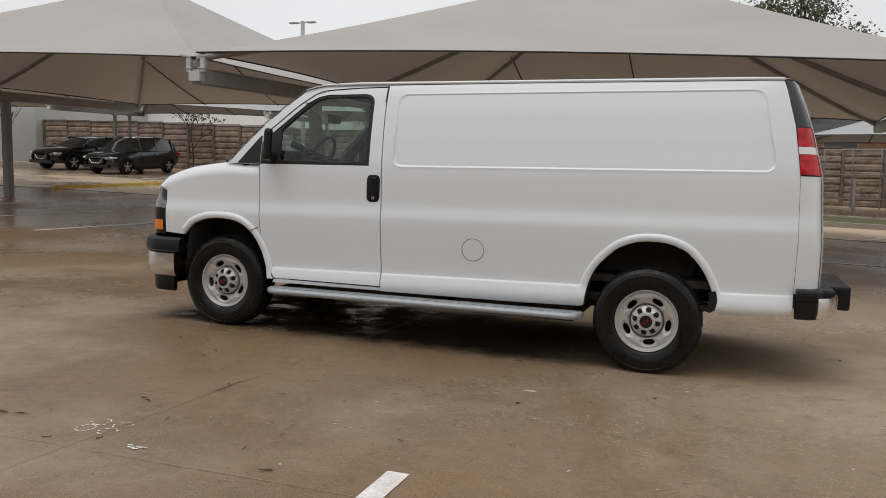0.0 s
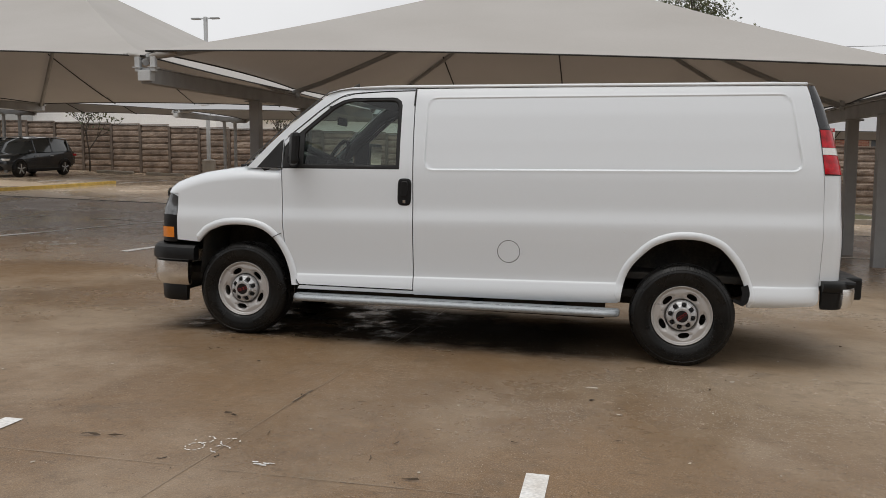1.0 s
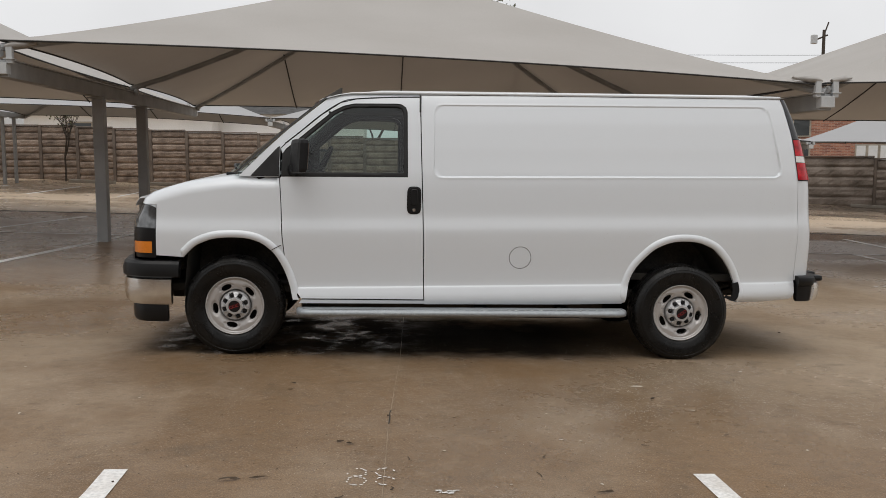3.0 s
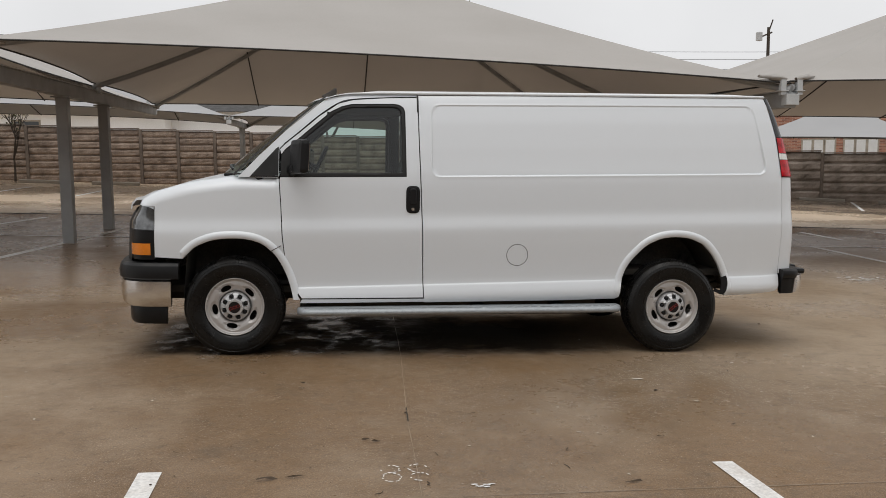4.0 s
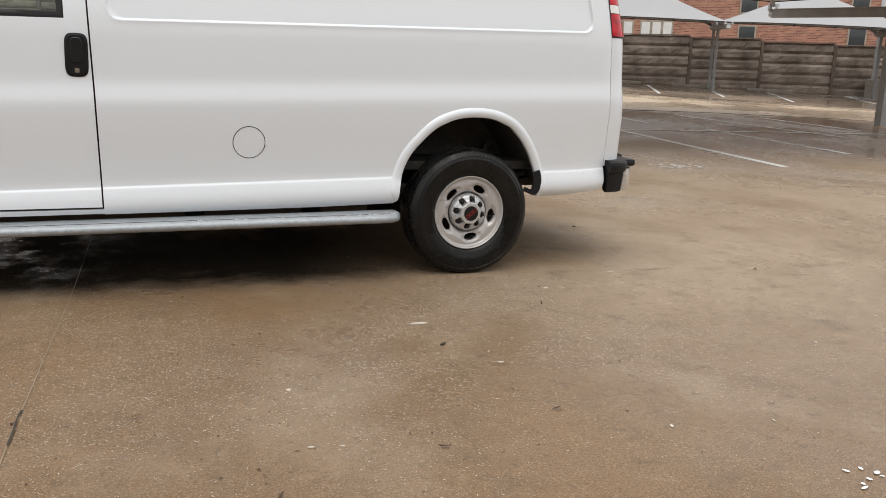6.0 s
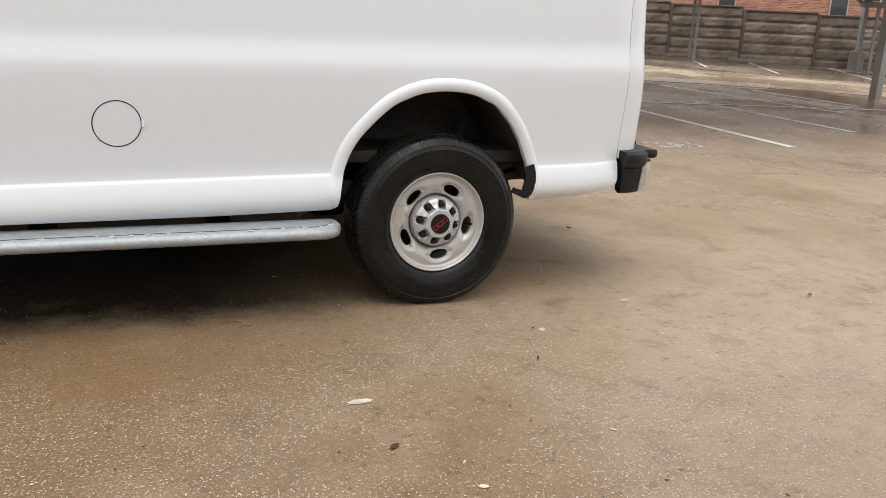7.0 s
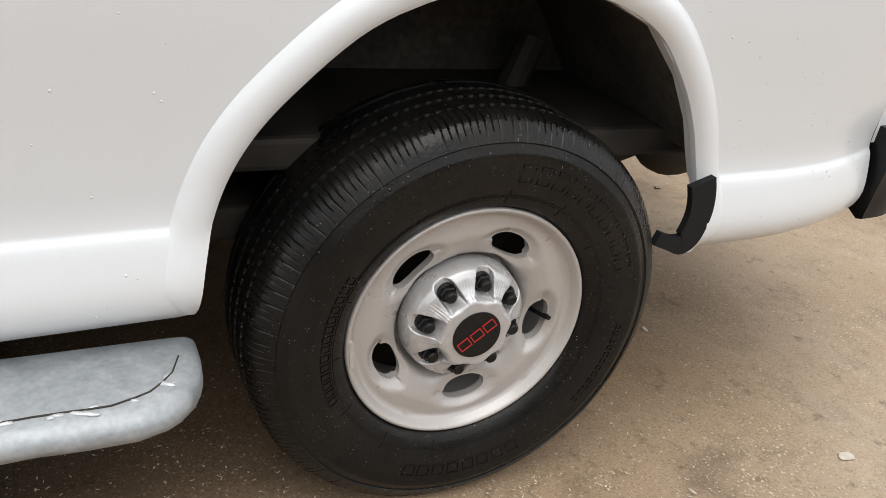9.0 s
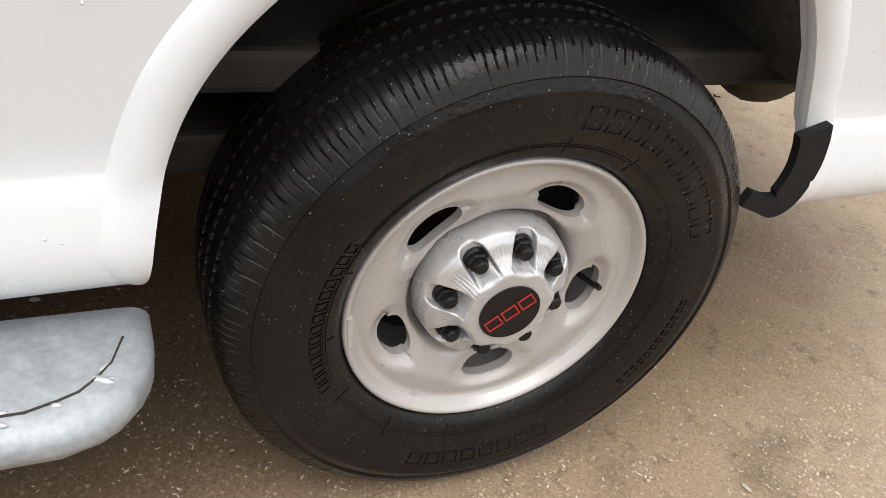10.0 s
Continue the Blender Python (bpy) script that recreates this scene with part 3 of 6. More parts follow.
def beam_frame(x, y0, y1, z0, posts, rise, label, m=Matrix(), thick=0.17, small=False, lift=0.24):
    """A cantilever beam on two posts, with end boxes and the stubs that hold the gathered corners of the cloth."""
    root = empty("canopy_frame", m, label, "steel frame", "frames of the canopies")
    h = 0.085 if small else 0.11
    bm = bmesh.new()
    for v in add_box(bm, (x - thick / 2, y0, -h), (x + thick / 2, y1, h), 0.012):
        v.co.z += z0 + rise * (v.co.y - y0) / (y1 - y0)
    part("beam", bm, "steel", root)
    for yy in (y0, (y0 + y1) / 2, y1):
        zz = z0 + rise * (yy - y0) / (y1 - y0)
        if yy in (y0, y1):
            s = 0.08 if small else 0.095
            part("end_box", box((x - s, yy - 0.07, zz - s * 0.8), (x + s, yy + 0.07, zz + s * 0.8), 0.008), "steel_light", root)
        for sx in (-1, 1):
            w = 0.038 if not small else 0.03
            cx = x + sx * 0.12
            bm = bmesh.new()
            add_box(bm, (cx - w, yy - w, zz + 0.06), (cx + w, yy + w, zz + lift - 0.03), 0.006)
            add_box(bm, (cx - w * 1.6, yy - w * 1.6, zz + h + 0.002), (cx + w * 1.6, yy + w * 1.6, zz + h + 0.016))
            stub = part("stub", bm, "steel_light", root)
            # the cloth's corner, gathered and tied over the stub
            if yy == y0 and not small:
                rnd_c = random.Random(int(abs(x) * 50) + sx)
                rows = []
                for i in range(7):
                    t = i / 6
                    r = 0.035 + 0.045 * math.sin(math.pi * min(1, t * 1.25)) ** 0.7
                    c = Vector((cx - sx * 0.05 + sx * 0.34 * t, yy + 0.12 * t, zz + lift - 0.02 + 0.05 * t))
                    rows.append([c + Vector((0, math.cos(a) * r * rnd_c.uniform(0.8, 1.2), math.sin(a) * r * 0.55 * rnd_c.uniform(0.7, 1.3))) for a in np.linspace(0, math.tau, 12, endpoint=False)])
                part("gathered_cloth", loft("gathered_cloth", rows, closed=True), "fabric", stub, "crumpled corner of the shade cloth")
    bm = bmesh.new()
    for v in add_box(bm, (x - thick / 2 - 0.02, y0 + 0.1, h + 0.002), (x + thick / 2 + 0.02, y1 - 0.1, h + 0.018)):
        v.co.z += z0 + rise * (v.co.y - y0) / (y1 - y0)
    part("flange", bm, "steel_light", root)
    for py in posts:
        zz = z0 + rise * (py - y0) / (y1 - y0)
        g = height(*(m @ Vector((x, py, 0))).xy)
        w = 0.055 if small else 0.095
        bm = bmesh.new()
        add_box(bm, (x - w, py - w, g - 0.15), (x + w, py + w, zz - h - 0.02), 0.015)
        add_box(bm, (x - w - 0.06, py - w - 0.06, zz - h - 0.03), (x + w + 0.06, py + w + 0.06, zz - h - 0.002), 0.004)
        part("post", bm, "steel", root)
    return root


# each beam of the near row: x, front y, back y, height, its posts
NEAR = [(-28.6, 5.8, 18.2, 3.54, (9.7, 12.4)), (-17.85, 5.45, 17.4, 3.10, (9.3, 12.0)), (-7.1, 5.05, 16.6, 2.73, (8.9, 11.6)), (3.66, 4.75, 15.9, 2.34, (8.2, 10.05)), (15.1, 4.4, 15.0, 2.10, (8.4, 10.95))]
for x, ya, yb, z, posts in NEAR:
    beam_frame(x, ya, yb, z, posts, 0.10, "grey painted steel canopy frame on two square posts", lift=0.30)
# corner heights of the cloth: front left, front right, back right, back left
CLOTH = [(3.86, 3.42, 3.36, 3.80), (3.40, 3.02, 2.98, 3.34), (3.09, 2.57, 2.60, 3.03), (2.60, 2.50, 2.52, 2.60)]
for (a, b), zs, up in zip(zip(NEAR, NEAR[1:]), CLOTH, (2.35, 2.45, 2.35, 2.1)):
    canopy([(a[0], a[1], zs[0]), (b[0], b[1], zs[1]), (b[0], b[2], zs[2]), (a[0], a[2], zs[3])], up, "beige shade-cloth tent canopy on a steel frame")
# the row along the fence
FENCE_ROW = [(-36.1, 4.10), (-26.0, 3.66), (-15.9, 3.24), (-5.8, 2.80), (2.6, 2.34), (12.6, 2.08)]
for x, z in FENCE_ROW:
    beam_frame(x, 22.2, 28.1, z, (26.1, 27.1), 0.08, "grey steel canopy frame by the boundary fence", small=True, thick=0.13, lift=0.2)
for (xa, za), (xb, zb) in zip(FENCE_ROW, FENCE_ROW[1:]):
    canopy([(xa, 22.2, za + 0.20), (xb, 22.2, zb + 0.20), (xb, 28.1, zb + 0.14), (xa, 28.1, za + 0.14)], 1.0, "pale shade-cloth canopy by the boundary fence", mid=False, ridge=2.2, bow_in=0.3, bow_up=0.11, cloth_mat="fabric_far")
# the row along the turned fence
TURNED = pose(20.7, 24.6, 0, 0, 0, -31)
for k in range(-1, 4):
    beam_frame(6.4 * k, -3.6, 1.4, 1.98 - 0.17 * k, (-0.68, 0.68), 0.05, "grey steel canopy frame by the turned fence", m=TURNED, thick=0.13, small=True, lift=0.2)
    if k < 3:
        za, zb = 2.15 - 0.17 * k, 2.15 - 0.17 * (k + 1)
        canopy([(6.4 * k, -3.6, za), (6.4 * k + 6.4, -3.6, zb), (6.4 * k + 6.4, 1.4, zb + 0.05), (6.4 * k, 1.4, za + 0.05)], 1.0, "pale shade-cloth canopy by the turned fence", mid=False, ridge=0.9, bow_in=0.15, bow_up=0.04, m=TURNED, cloth_mat="fabric_far")

# ---- the fence ----
def fence_run(x0, y0, angle, bays, h, label, seed, bay=1.55, courses=8, mat="fence"):
    rnd = random.Random(seed)
    root = empty("precast_fence", pose(0, 0, 0), label, "fence", "boundary fences", kind="structure")
    dx, dy = math.cos(radians(angle)), math.sin(radians(angle))
    boards = []
    for v in range(4):
        nx, nz = int(9 * bay), 4
        r2 = random.Random(v + 40)
        verts, faces = [], []
        for i in range(nx + 1):
            for j in range(nz + 1):
                edge = 0.03 if j in (0, nz) else -0.010 - r2.random() * 0.022
                verts.append((i / nx * (bay - 0.14) + 0.07, edge - 0.02 * noise.noise((i * 0.4 + v * 9, j * 0.6, v)), j / nz * (h / courses - 0.012)))
        for i in range(nx):
            for j in range(nz):
                a = i * (nz + 1) + j
                faces.append((a, a + nz + 1, a + nz + 2, a + 1))
        o = len(verts)
        verts += [(0.07, 0.05, 0), (bay - 0.07, 0.05, 0), (bay - 0.07, 0.05, h / courses - 0.012), (0.07, 0.05, h / courses - 0.012)]
        c = (0, nx * (nz + 1), nx * (nz + 1) + nz, nz)
        faces += [(o + 3, o + 2, o + 1, o), (c[3], c[2], o + 2, o + 3), (o, o + 1, c[1], c[0])]
        me = mesh_from("board", verts, faces, False)
        me.materials.append(M[mat])
        boards.append(me)
    bm = bmesh.new()
    add_box(bm, (-0.06, -0.06, -0.1), (0.06, 0.09, h + 0.05), 0.012)
    post = bpy.data.meshes.new("post")
    bm.to_mesh(post)
    bm.free()
    post.materials.append(M["fence_post"])
    cap_me = bpy.data.meshes.new("cap_rail")
    bm = bmesh.new()
    add_box(bm, (0.05, -0.09, h), (bay - 0.05, 0.09, h + 0.045), 0.012)
    bm.to_mesh(cap_me)
    bm.free()
    cap_me.materials.append(M["fence_post"])
    backing = bpy.data.meshes.new("backing")
    bm = bmesh.new()
    add_box(bm, (0.06, 0.062, -0.05), (bay - 0.06, 0.08, h - 0.01), 0.002)
    bm.to_mesh(backing)
    bm.free()
    backing.materials.append(M["fence_post"])
    drop = 0.0
    for b in range(bays):
        x, y = x0 + dx * bay * b, y0 + dy * bay * b
        z = min(height(x, y), height(x + dx * bay, y + dy * bay))
        if b % 3 == 0:
            drop = rnd.uniform(-0.03, 0.05)
        z += drop - 0.03
        base = pose(x, y, z, 0, 0, angle)
        part("post", post, None, root, m=base)
        part("cap_rail", cap_me, None, root, m=base)
        part("backing", backing, None, root, m=base)
        for c in range(courses):
            part("board", boards[rnd.randrange(4)], None, root, m=base @ pose(0, rnd.uniform(-0.008, 0.008), c * h / courses + 0.002))
    part("post", post, None, root, m=pose(x0 + dx * bay * bays, y0 + dy * bay * bays, height(x0 + dx * bay * bays, y0 + dy * bay * bays) - 0.03, 0, 0, angle))


fence_run(-33.7, 30.0, 0, 34, 2.22, "stone-textured brown precast concrete fence", 3, bay=1.47)
fence_run(16.3, 30.0, -31, 10, 2.15, "stained brown precast concrete fence, turned away", 5, bay=2.93, courses=5, mat="fence_grey")

# ---- the van; its own frame stands on the sloping lot: x to the tail, y across, z up ----
HALF = 0.94
VAN = Matrix(((0.99962, -0.00043, 0.0275, 0), (0.0, 0.99988, 0.01551, 0), (-0.0275, -0.0155, 0.9995, 0), (0, 0, 0, 1))) @ pose(0, 0.05, 0)
van = empty("cargo_van", VAN, "white full-size cargo van with steel wheels, parked on wet concrete", "van")


def curve_at(knots, v):
    return float(np.interp(v, [k[0] for k in knots], [k[1] for k in knots]))


SIDE = [(0.36, 0.06), (0.395, 0.01), (0.42, -0.032), (0.445, -0.050), (0.47, -0.055), (0.49, -0.0535), (0.52, -0.0475), (0.545, -0.0405), (0.556, -0.0365), (0.565, -0.0295), (0.59, -0.027), (0.70, -0.036), (0.85, -0.051), (0.95, -0.058), (0.99, -0.058),
        (1.03, -0.051), (1.07, -0.043), (1.11, -0.039), (1.2, -0.037), (1.32, -0.033), (1.42, -0.024), (1.6, 0.005), (1.8, 0.048), (1.92, 0.082), (1.98, 0.104), (2.02, 0.125), (2.1, 0.2)]
fine_z = np.linspace(0.36, 2.1, 350)
fine_y = np.interp(fine_z, [k[0] for k in SIDE], [k[1] for k in SIDE])
soft_y = np.convolve(np.pad(fine_y, 4, "edge"), np.ones(9) / 9, "valid")
fine_y = np.where(abs(fine_z - 0.561) < 0.03, fine_y, soft_y)
HOOD = [(-4.14, 1.10), (-4.11, 1.165), (-4.05, 1.208), (-3.95, 1.246), (-3.78, 1.297), (-3.6, 1.328), (-3.42, 1.35), (-3.1, 1.352), (-3.0, 3)]


def smoothstep(a, b, v):
    t = max(0.0, min(1.0, (v - a) / (b - a)))
    return t * t * (3 - 2 * t)


def side(x, z, hood=True):
    """The skin of the van's side: rocker bulge, soft shoulder, tumblehome, pressed panel, taper at both ends."""
    zr = z - 0.025 * (x + 1.3)
    y = float(np.interp(zr, fine_z, fine_y))
    if x < -3.45:
        y += 0.18 * (-3.45 - x) ** 2
    y += 0.018 * smoothstep(-1.3, 0.6, x)
    if x > 0.6:
        y += 0.6 * (x - 0.6) ** 2
    if x < -3.12 and hood:
        d = curve_at(HOOD, x) - z
        if d < 0.09:
            y += 0.07 * ((0.09 - d) / 0.09) ** 2
    # pressed panel
    x0, x1, z0, z1, r = -1.955, 0.775 - 0.2 * max(0, zr - 1.42), 1.388, 1.935, 0.07
    qx, qz = abs(x - (x0 + x1) / 2) - (x1 - x0) / 2 + r, abs(zr - (z0 + z1) / 2) - (z1 - z0) / 2 + r
    d = math.hypot(max(qx, 0), max(qz, 0)) + min(max(qx, qz), 0) - r
    y += 0.014 * (0.4 + 0.6 * smoothstep(1.85, 1.5, zr)) * smoothstep(0.002, -0.008, d) - 0.0015 * smoothstep(0.016, 0.004, d) * smoothstep(0.0, 0.004, d)
    return y


def pillar_side(x, z):
    """The skin above the hood: the windscreen pillar leans in a little towards the nose."""
    return side(x, z, False) + 0.012 + 0.05 * max(0.0, -3.1 - x)


DOOR = [(-2.93, 0.442), (-2.013, 0.448), (-2.03, 1.0), (-2.055, 1.6), (-2.066, 1.972), (-2.3, 1.963), (-2.55, 1.942), (-2.66, 1.912), (-2.8, 1.815), (-2.95, 1.685), (-3.06, 1.592), (-3.095, 1.555),
        (-3.098, 1.34), (-3.085, 1.15), (-3.072, 0.9), (-3.055, 0.76), (-3.015, 0.60), (-2.975, 0.505)]
GLAZED = [(-3.092, 1.347), (-2.148, 1.366), (-2.158, 1.86), (-2.170, 1.893), (-2.20, 1.915), (-2.24, 1.921), (-2.56, 1.912), (-2.64, 1.892), (-2.72, 1.85), (-2.83, 1.755), (-2.95, 1.65), (-3.06, 1.555), (-3.085, 1.52)]
PANE = [(-2.93, 1.385), (-2.180, 1.398), (-2.188, 1.85), (-2.205, 1.88), (-2.24, 1.893), (-2.56, 1.884), (-2.63, 1.865), (-2.70, 1.825), (-2.81, 1.73), (-2.93, 1.625)]
F_ARCH = [(-3.80, 0.735), (-3.765, 0.775), (-3.70, 0.832), (-3.58, 0.879), (-3.45, 0.893), (-3.32, 0.885), (-3.22, 0.85), (-3.13, 0.775), (-3.06, 0.66), (-3.015, 0.54), (-2.99, 0.43)]
R_ARCH = [(-0.447, 0.445), (-0.438, 0.53), (-0.418, 0.62), (-0.383, 0.70), (-0.325, 0.775), (-0.226, 0.866), (-0.11, 0.916), (0.008, 0.930), (0.13, 0.918), (0.242, 0.872), (0.325, 0.79), (0.379, 0.71), (0.42, 0.62), (0.442, 0.54), (0.447, 0.455)]
FENDER = [(-4.005, 0.742), *F_ARCH, (-2.945, 0.432), (-2.983, 0.505), (-3.022, 0.60), (-3.062, 0.76), (-3.079, 0.9), (-3.092, 1.15), (-3.105, 1.337), (-3.42, 1.35), (-3.6, 1.328), (-3.78, 1.297), (-3.95, 1.246), (-4.05, 1.208), (-4.11, 1.165), (-4.125, 1.122), (-4.005, 1.118)]
PILLAR = [(-3.105, 1.343), (-3.102, 1.56), (-3.065, 1.60), (-2.955, 1.693), (-2.805, 1.824), (-2.663, 1.921), (-2.552, 1.951), (-2.3, 1.972), (-2.068, 1.981), (-2.066, 2.0), (-2.3, 1.995), (-2.6, 1.985), (-2.76, 1.945), (-3.05, 1.70), (-3.24, 1.515), (-3.405, 1.343)]
QUARTER = [(-2.004, 0.408), (-0.9, 0.418), (-0.47, 0.430), *R_ARCH, (0.47, 0.452), (0.6, 0.458), (0.90, 0.482), (0.93, 0.50), (0.939, 0.53), (0.941, 1.0), (0.926, 1.42), (0.876, 1.745), (0.806, 2.0), (0.788, 2.052), (-1.0, 2.016), (-2.058, 1.99), (-2.047, 1.6), (-2.022, 1.0)]
SILL = [(-2.945, 0.405), (-2.004, 0.412), (-2.004, 0.437), (-2.93, 0.432)]

for flip in (False, True):
    side_door = part("door", sharp(panel("door", DOOR, side, 0.018, [GLAZED], flip=flip, slope=0.025, dense_z=(0.558,))), "paint", van, "white front door with a black handle")
    part("window_frame", panel("window_frame", GLAZED, lambda x, z: side(x, z) + 0.006, 0.012, [PANE], lip=0.02, flip=flip), "seal", side_door, "black window frame")
    part("window_pane", panel("window_pane", PANE, lambda x, z: side(x, z) + 0.014, 0.06, lip=0, flip=flip), "window", side_door, "greenish tinted glass").visible_shadow = False
    part("door_trim", panel("door_trim", [(x, z) for x, z in DOOR], lambda x, z: side(x, z) + 0.045, 0.03, [GLAZED], lip=0, flip=flip), "dash", side_door, "dark inner door trim")
    trim_line = [(x, pillar_side(x, z) + 0.062, z) for x, z in spline([(-3.27, 1.33), (-3.15, 1.49), (-2.95, 1.70), (-2.79, 1.845), (-2.66, 1.925), (-2.5, 1.955), (-2.07, 1.972)], 5)]
    part("pillar_trim", tube([(x, 2 * HALF - y if flip else y, z) for x, y, z in trim_line], 0.052, 10), "dash", van, "dark inner pillar trim", smooth=True)
    part("fender", sharp(panel("fender", FENDER, side, 0.018, flip=flip, slope=0.025, dense_z=(0.558,))), "paint", van)
    part("pillar", sharp(panel("pillar", PILLAR, pillar_side, 0.012, flip=flip)), "paint", van)
    part("side_panel", sharp(panel("side_panel", QUARTER, side, 0.015, flip=flip, slope=0.025, dense_x=(-1.955, 0.665, 0.694, 0.723, 0.752, 0.781), dense_z=(0.558, 1.390, 1.933))), "paint", van, "white pressed cargo side panel")
    part("sill", sharp(panel("sill", SILL, side, 0.012, flip=flip)), "paint", van)
    sgn = (lambda y: 2 * HALF - y) if flip else (lambda y: y)
    # rolled wheel-arch lips
    for name, arch, ends in (("front_arch", F_ARCH, 0.05), ("rear_arch", R_ARCH, 0.055)):
        path = spline(arch, 6)
        cx, cz = (-3.42, 0.36) if name == "front_arch" else (-0.015, 0.36)
        rows = []
        for i, (x, z) in enumerate(path):
            tx, tz = np.array(path[min(i + 1, len(path) - 1)]) - np.array(path[max(i - 1, 0)])
            ln = math.hypot(tx, tz)
            nx, nz = -tz / ln, tx / ln
            edge = min(1.0, min(i, len(path) - 1 - i) / 5 + 0.35)
            row = []
            for off, out in ((0.052, 0.002), (0.046, -0.006), (0.037, -0.013), (0.024, -0.016), (0.008, -0.014), (-0.002, -0.006), (-0.004, 0.005), (-0.003, 0.011)):
                px, pz = x + nx * off * edge, z + nz * off * edge
                out = out * edge if out < 0 else out
                y = min(side(px, max(pz, 0.64)) + out, side(px, max(pz, 0.44)) + 0.3 * out) if out < 0.004 else side(px, max(pz, 0.64)) + out
                row.append((px, sgn(y), pz))
            rows.append(row)
        part(name, sharp(loft(name, rows if not flip else rows[::-1])), "paint", van, "white rolled wheel-arch lip")
    # wheel wells
    for arch, wall in ((F_ARCH, 0.5), (R_ARCH, 0.46)):
        path = spline([(arch[0][0], 0.42), *[q for q in arch[1:-1] if q[0] < 0.3 or q[1] > 0.64], (arch[-1][0] - 0.01, 0.42 if arch is F_ARCH else 0.625)], 4)
        rows = [[(x, sgn(y), z + 0.012) for x, z in path] for y in (0.004, 0.15, 0.32, wall)]
        part("wheel_well", loft("wheel_well", rows if flip else rows[::-1]), "well", van, "black wheel well")
        cx = (path[0][0] + path[-1][0]) / 2
        fan = [(cx, sgn(wall), 0.5)] + [(x, sgn(wall), z + 0.02) for x, z in path]
        part("well_wall", mesh_from("well_wall", fan, [(0, i, i + 1) for i in range(1, len(fan) - 1)]), "well", van)
    # handle: a rounded plate, a pull and a lock
    def pill(x, z, w, h, y0, y1, turn_in=0.8):
        bm = bmesh.new()
        ring = []
        for k in range(32):
            a = k / 32 * math.tau
            ring.append((x + w * math.copysign(abs(math.cos(a)) ** 0.6, math.cos(a)), z + h * math.copysign(abs(math.sin(a)) ** (0.35 if h > w * 1.3 else 0.6), math.sin(a))))
        loops = [[bm.verts.new((x + (px - x) * f, sgn(y), z + (pz - z) * (1 - (1 - f) * w / h))) for px, pz in ring] for y, f in ((y0, 1.0), (y1 + 0.004, 1.0), (y1, turn_in))]
        for p, q in zip(loops, loops[1:]):
            for k in range(32):
                bm.faces.new((p[k], p[(k + 1) % 32], q[(k + 1) % 32], q[k]))
        bm.faces.new(loops[-1])
        bmesh.ops.recalc_face_normals(bm, faces=bm.faces[:])
        return bm

    ys = side(-2.1, 1.2)
    handle = part("handle", pill(-2.099, 1.195, 0.053, 0.104, ys + 0.01, ys - 0.010), "black_plastic", side_door, "black pull handle")
    part("grip", pill(-2.099, 1.218, 0.028, 0.062, ys - 0.008, ys - 0.018), "black_plastic", handle)
    part("lock", pill(-2.099, 1.122, 0.013, 0.0131, ys - 0.008, ys - 0.013), "chrome", handle)
    # rear corner: pillar strip, lamp, dark upper trim
    def corner(z_lo, z_hi, bulge, name, mat, label, steps=14):
        rows = []
        for i in range(steps + 1):
            z = z_lo + (z_hi - z_lo) * i / steps
            ex = curve_at([(0.48, 0.940), (1.0, 0.942), (1.42, 0.927), (1.745, 0.880), (2.0, 0.810), (2.06, 0.792)], z)
            rx = curve_at([(0.48, 1.10), (0.9, 1.098), (1.42, 1.062), (1.745, 0.978), (1.9, 0.928), (2.06, 0.862)], z)
            y0 = side(ex, z)
            row = []
            for k in range(9):
                a = k / 8 * math.pi / 2
                row.append((ex + 0.0015 + (rx - ex) * math.sin(a) + bulge * math.sin(a), sgn(y0 + 0.001 - bulge * math.cos(a) + (0.13) * (1 - math.cos(a))), z))
            rows.append(row)
        return part(name, sharp(loft(name, rows if not flip else rows[::-1])), mat, van, label)

    corner(0.63, 1.417, 0.0, "rear_corner", "paint", "white rear corner strip")
    corner(1.418, 1.746, 0.003, "lamp_bezel", "black_plastic", "thin black surround of the tail lamp")
    corner(1.426, 1.560, 0.008, "tail_lamp", "red_lens", "red tail lamp lens")
    corner(1.563, 1.611, 0.008, "reverse_lamp", "white_lens", "clear reversing lamp lens")
    corner(1.614, 1.738, 0.008, "tail_lamp", "red_lens", "red tail lamp lens")
    corner(1.746, 2.055, 0.0, "corner_trim", "trim", "dark upper corner trim")

# fuel flap: a round cut line
ring = []
for k in range(49):
    a = k / 48 * math.tau
    ring.append((a, [(-1.281 + r * math.cos(a), side(-1.281 + r * math.cos(a), 0.778 + r * math.sin(a)) - o, 0.778 + r * math.sin(a)) for r, o in ((0.0815, 0.0008), (0.0835, 0.0012), (0.0855, 0.0008))]))
fuel = part("fuel_flap", loft("fuel_flap", [r for _, r in ring]), "seal", van, "round fuel flap cut into the side")
part("fuel_hinge", box((-1.197, side(-1.19, 0.778) - 0.004, 0.766), (-1.186, side(-1.19, 0.778) + 0.002, 0.790), 0.001), "paint", fuel)

part("fender_split", tube([(x, side(x, z) - 0.015 * (x < -3.10) - 0.001, z) for x, z in ((-3.165, 0.792), (-3.145, 0.806), (-3.12, 0.82), (-3.085, 0.838))], 0.003, 6), "seal", van)

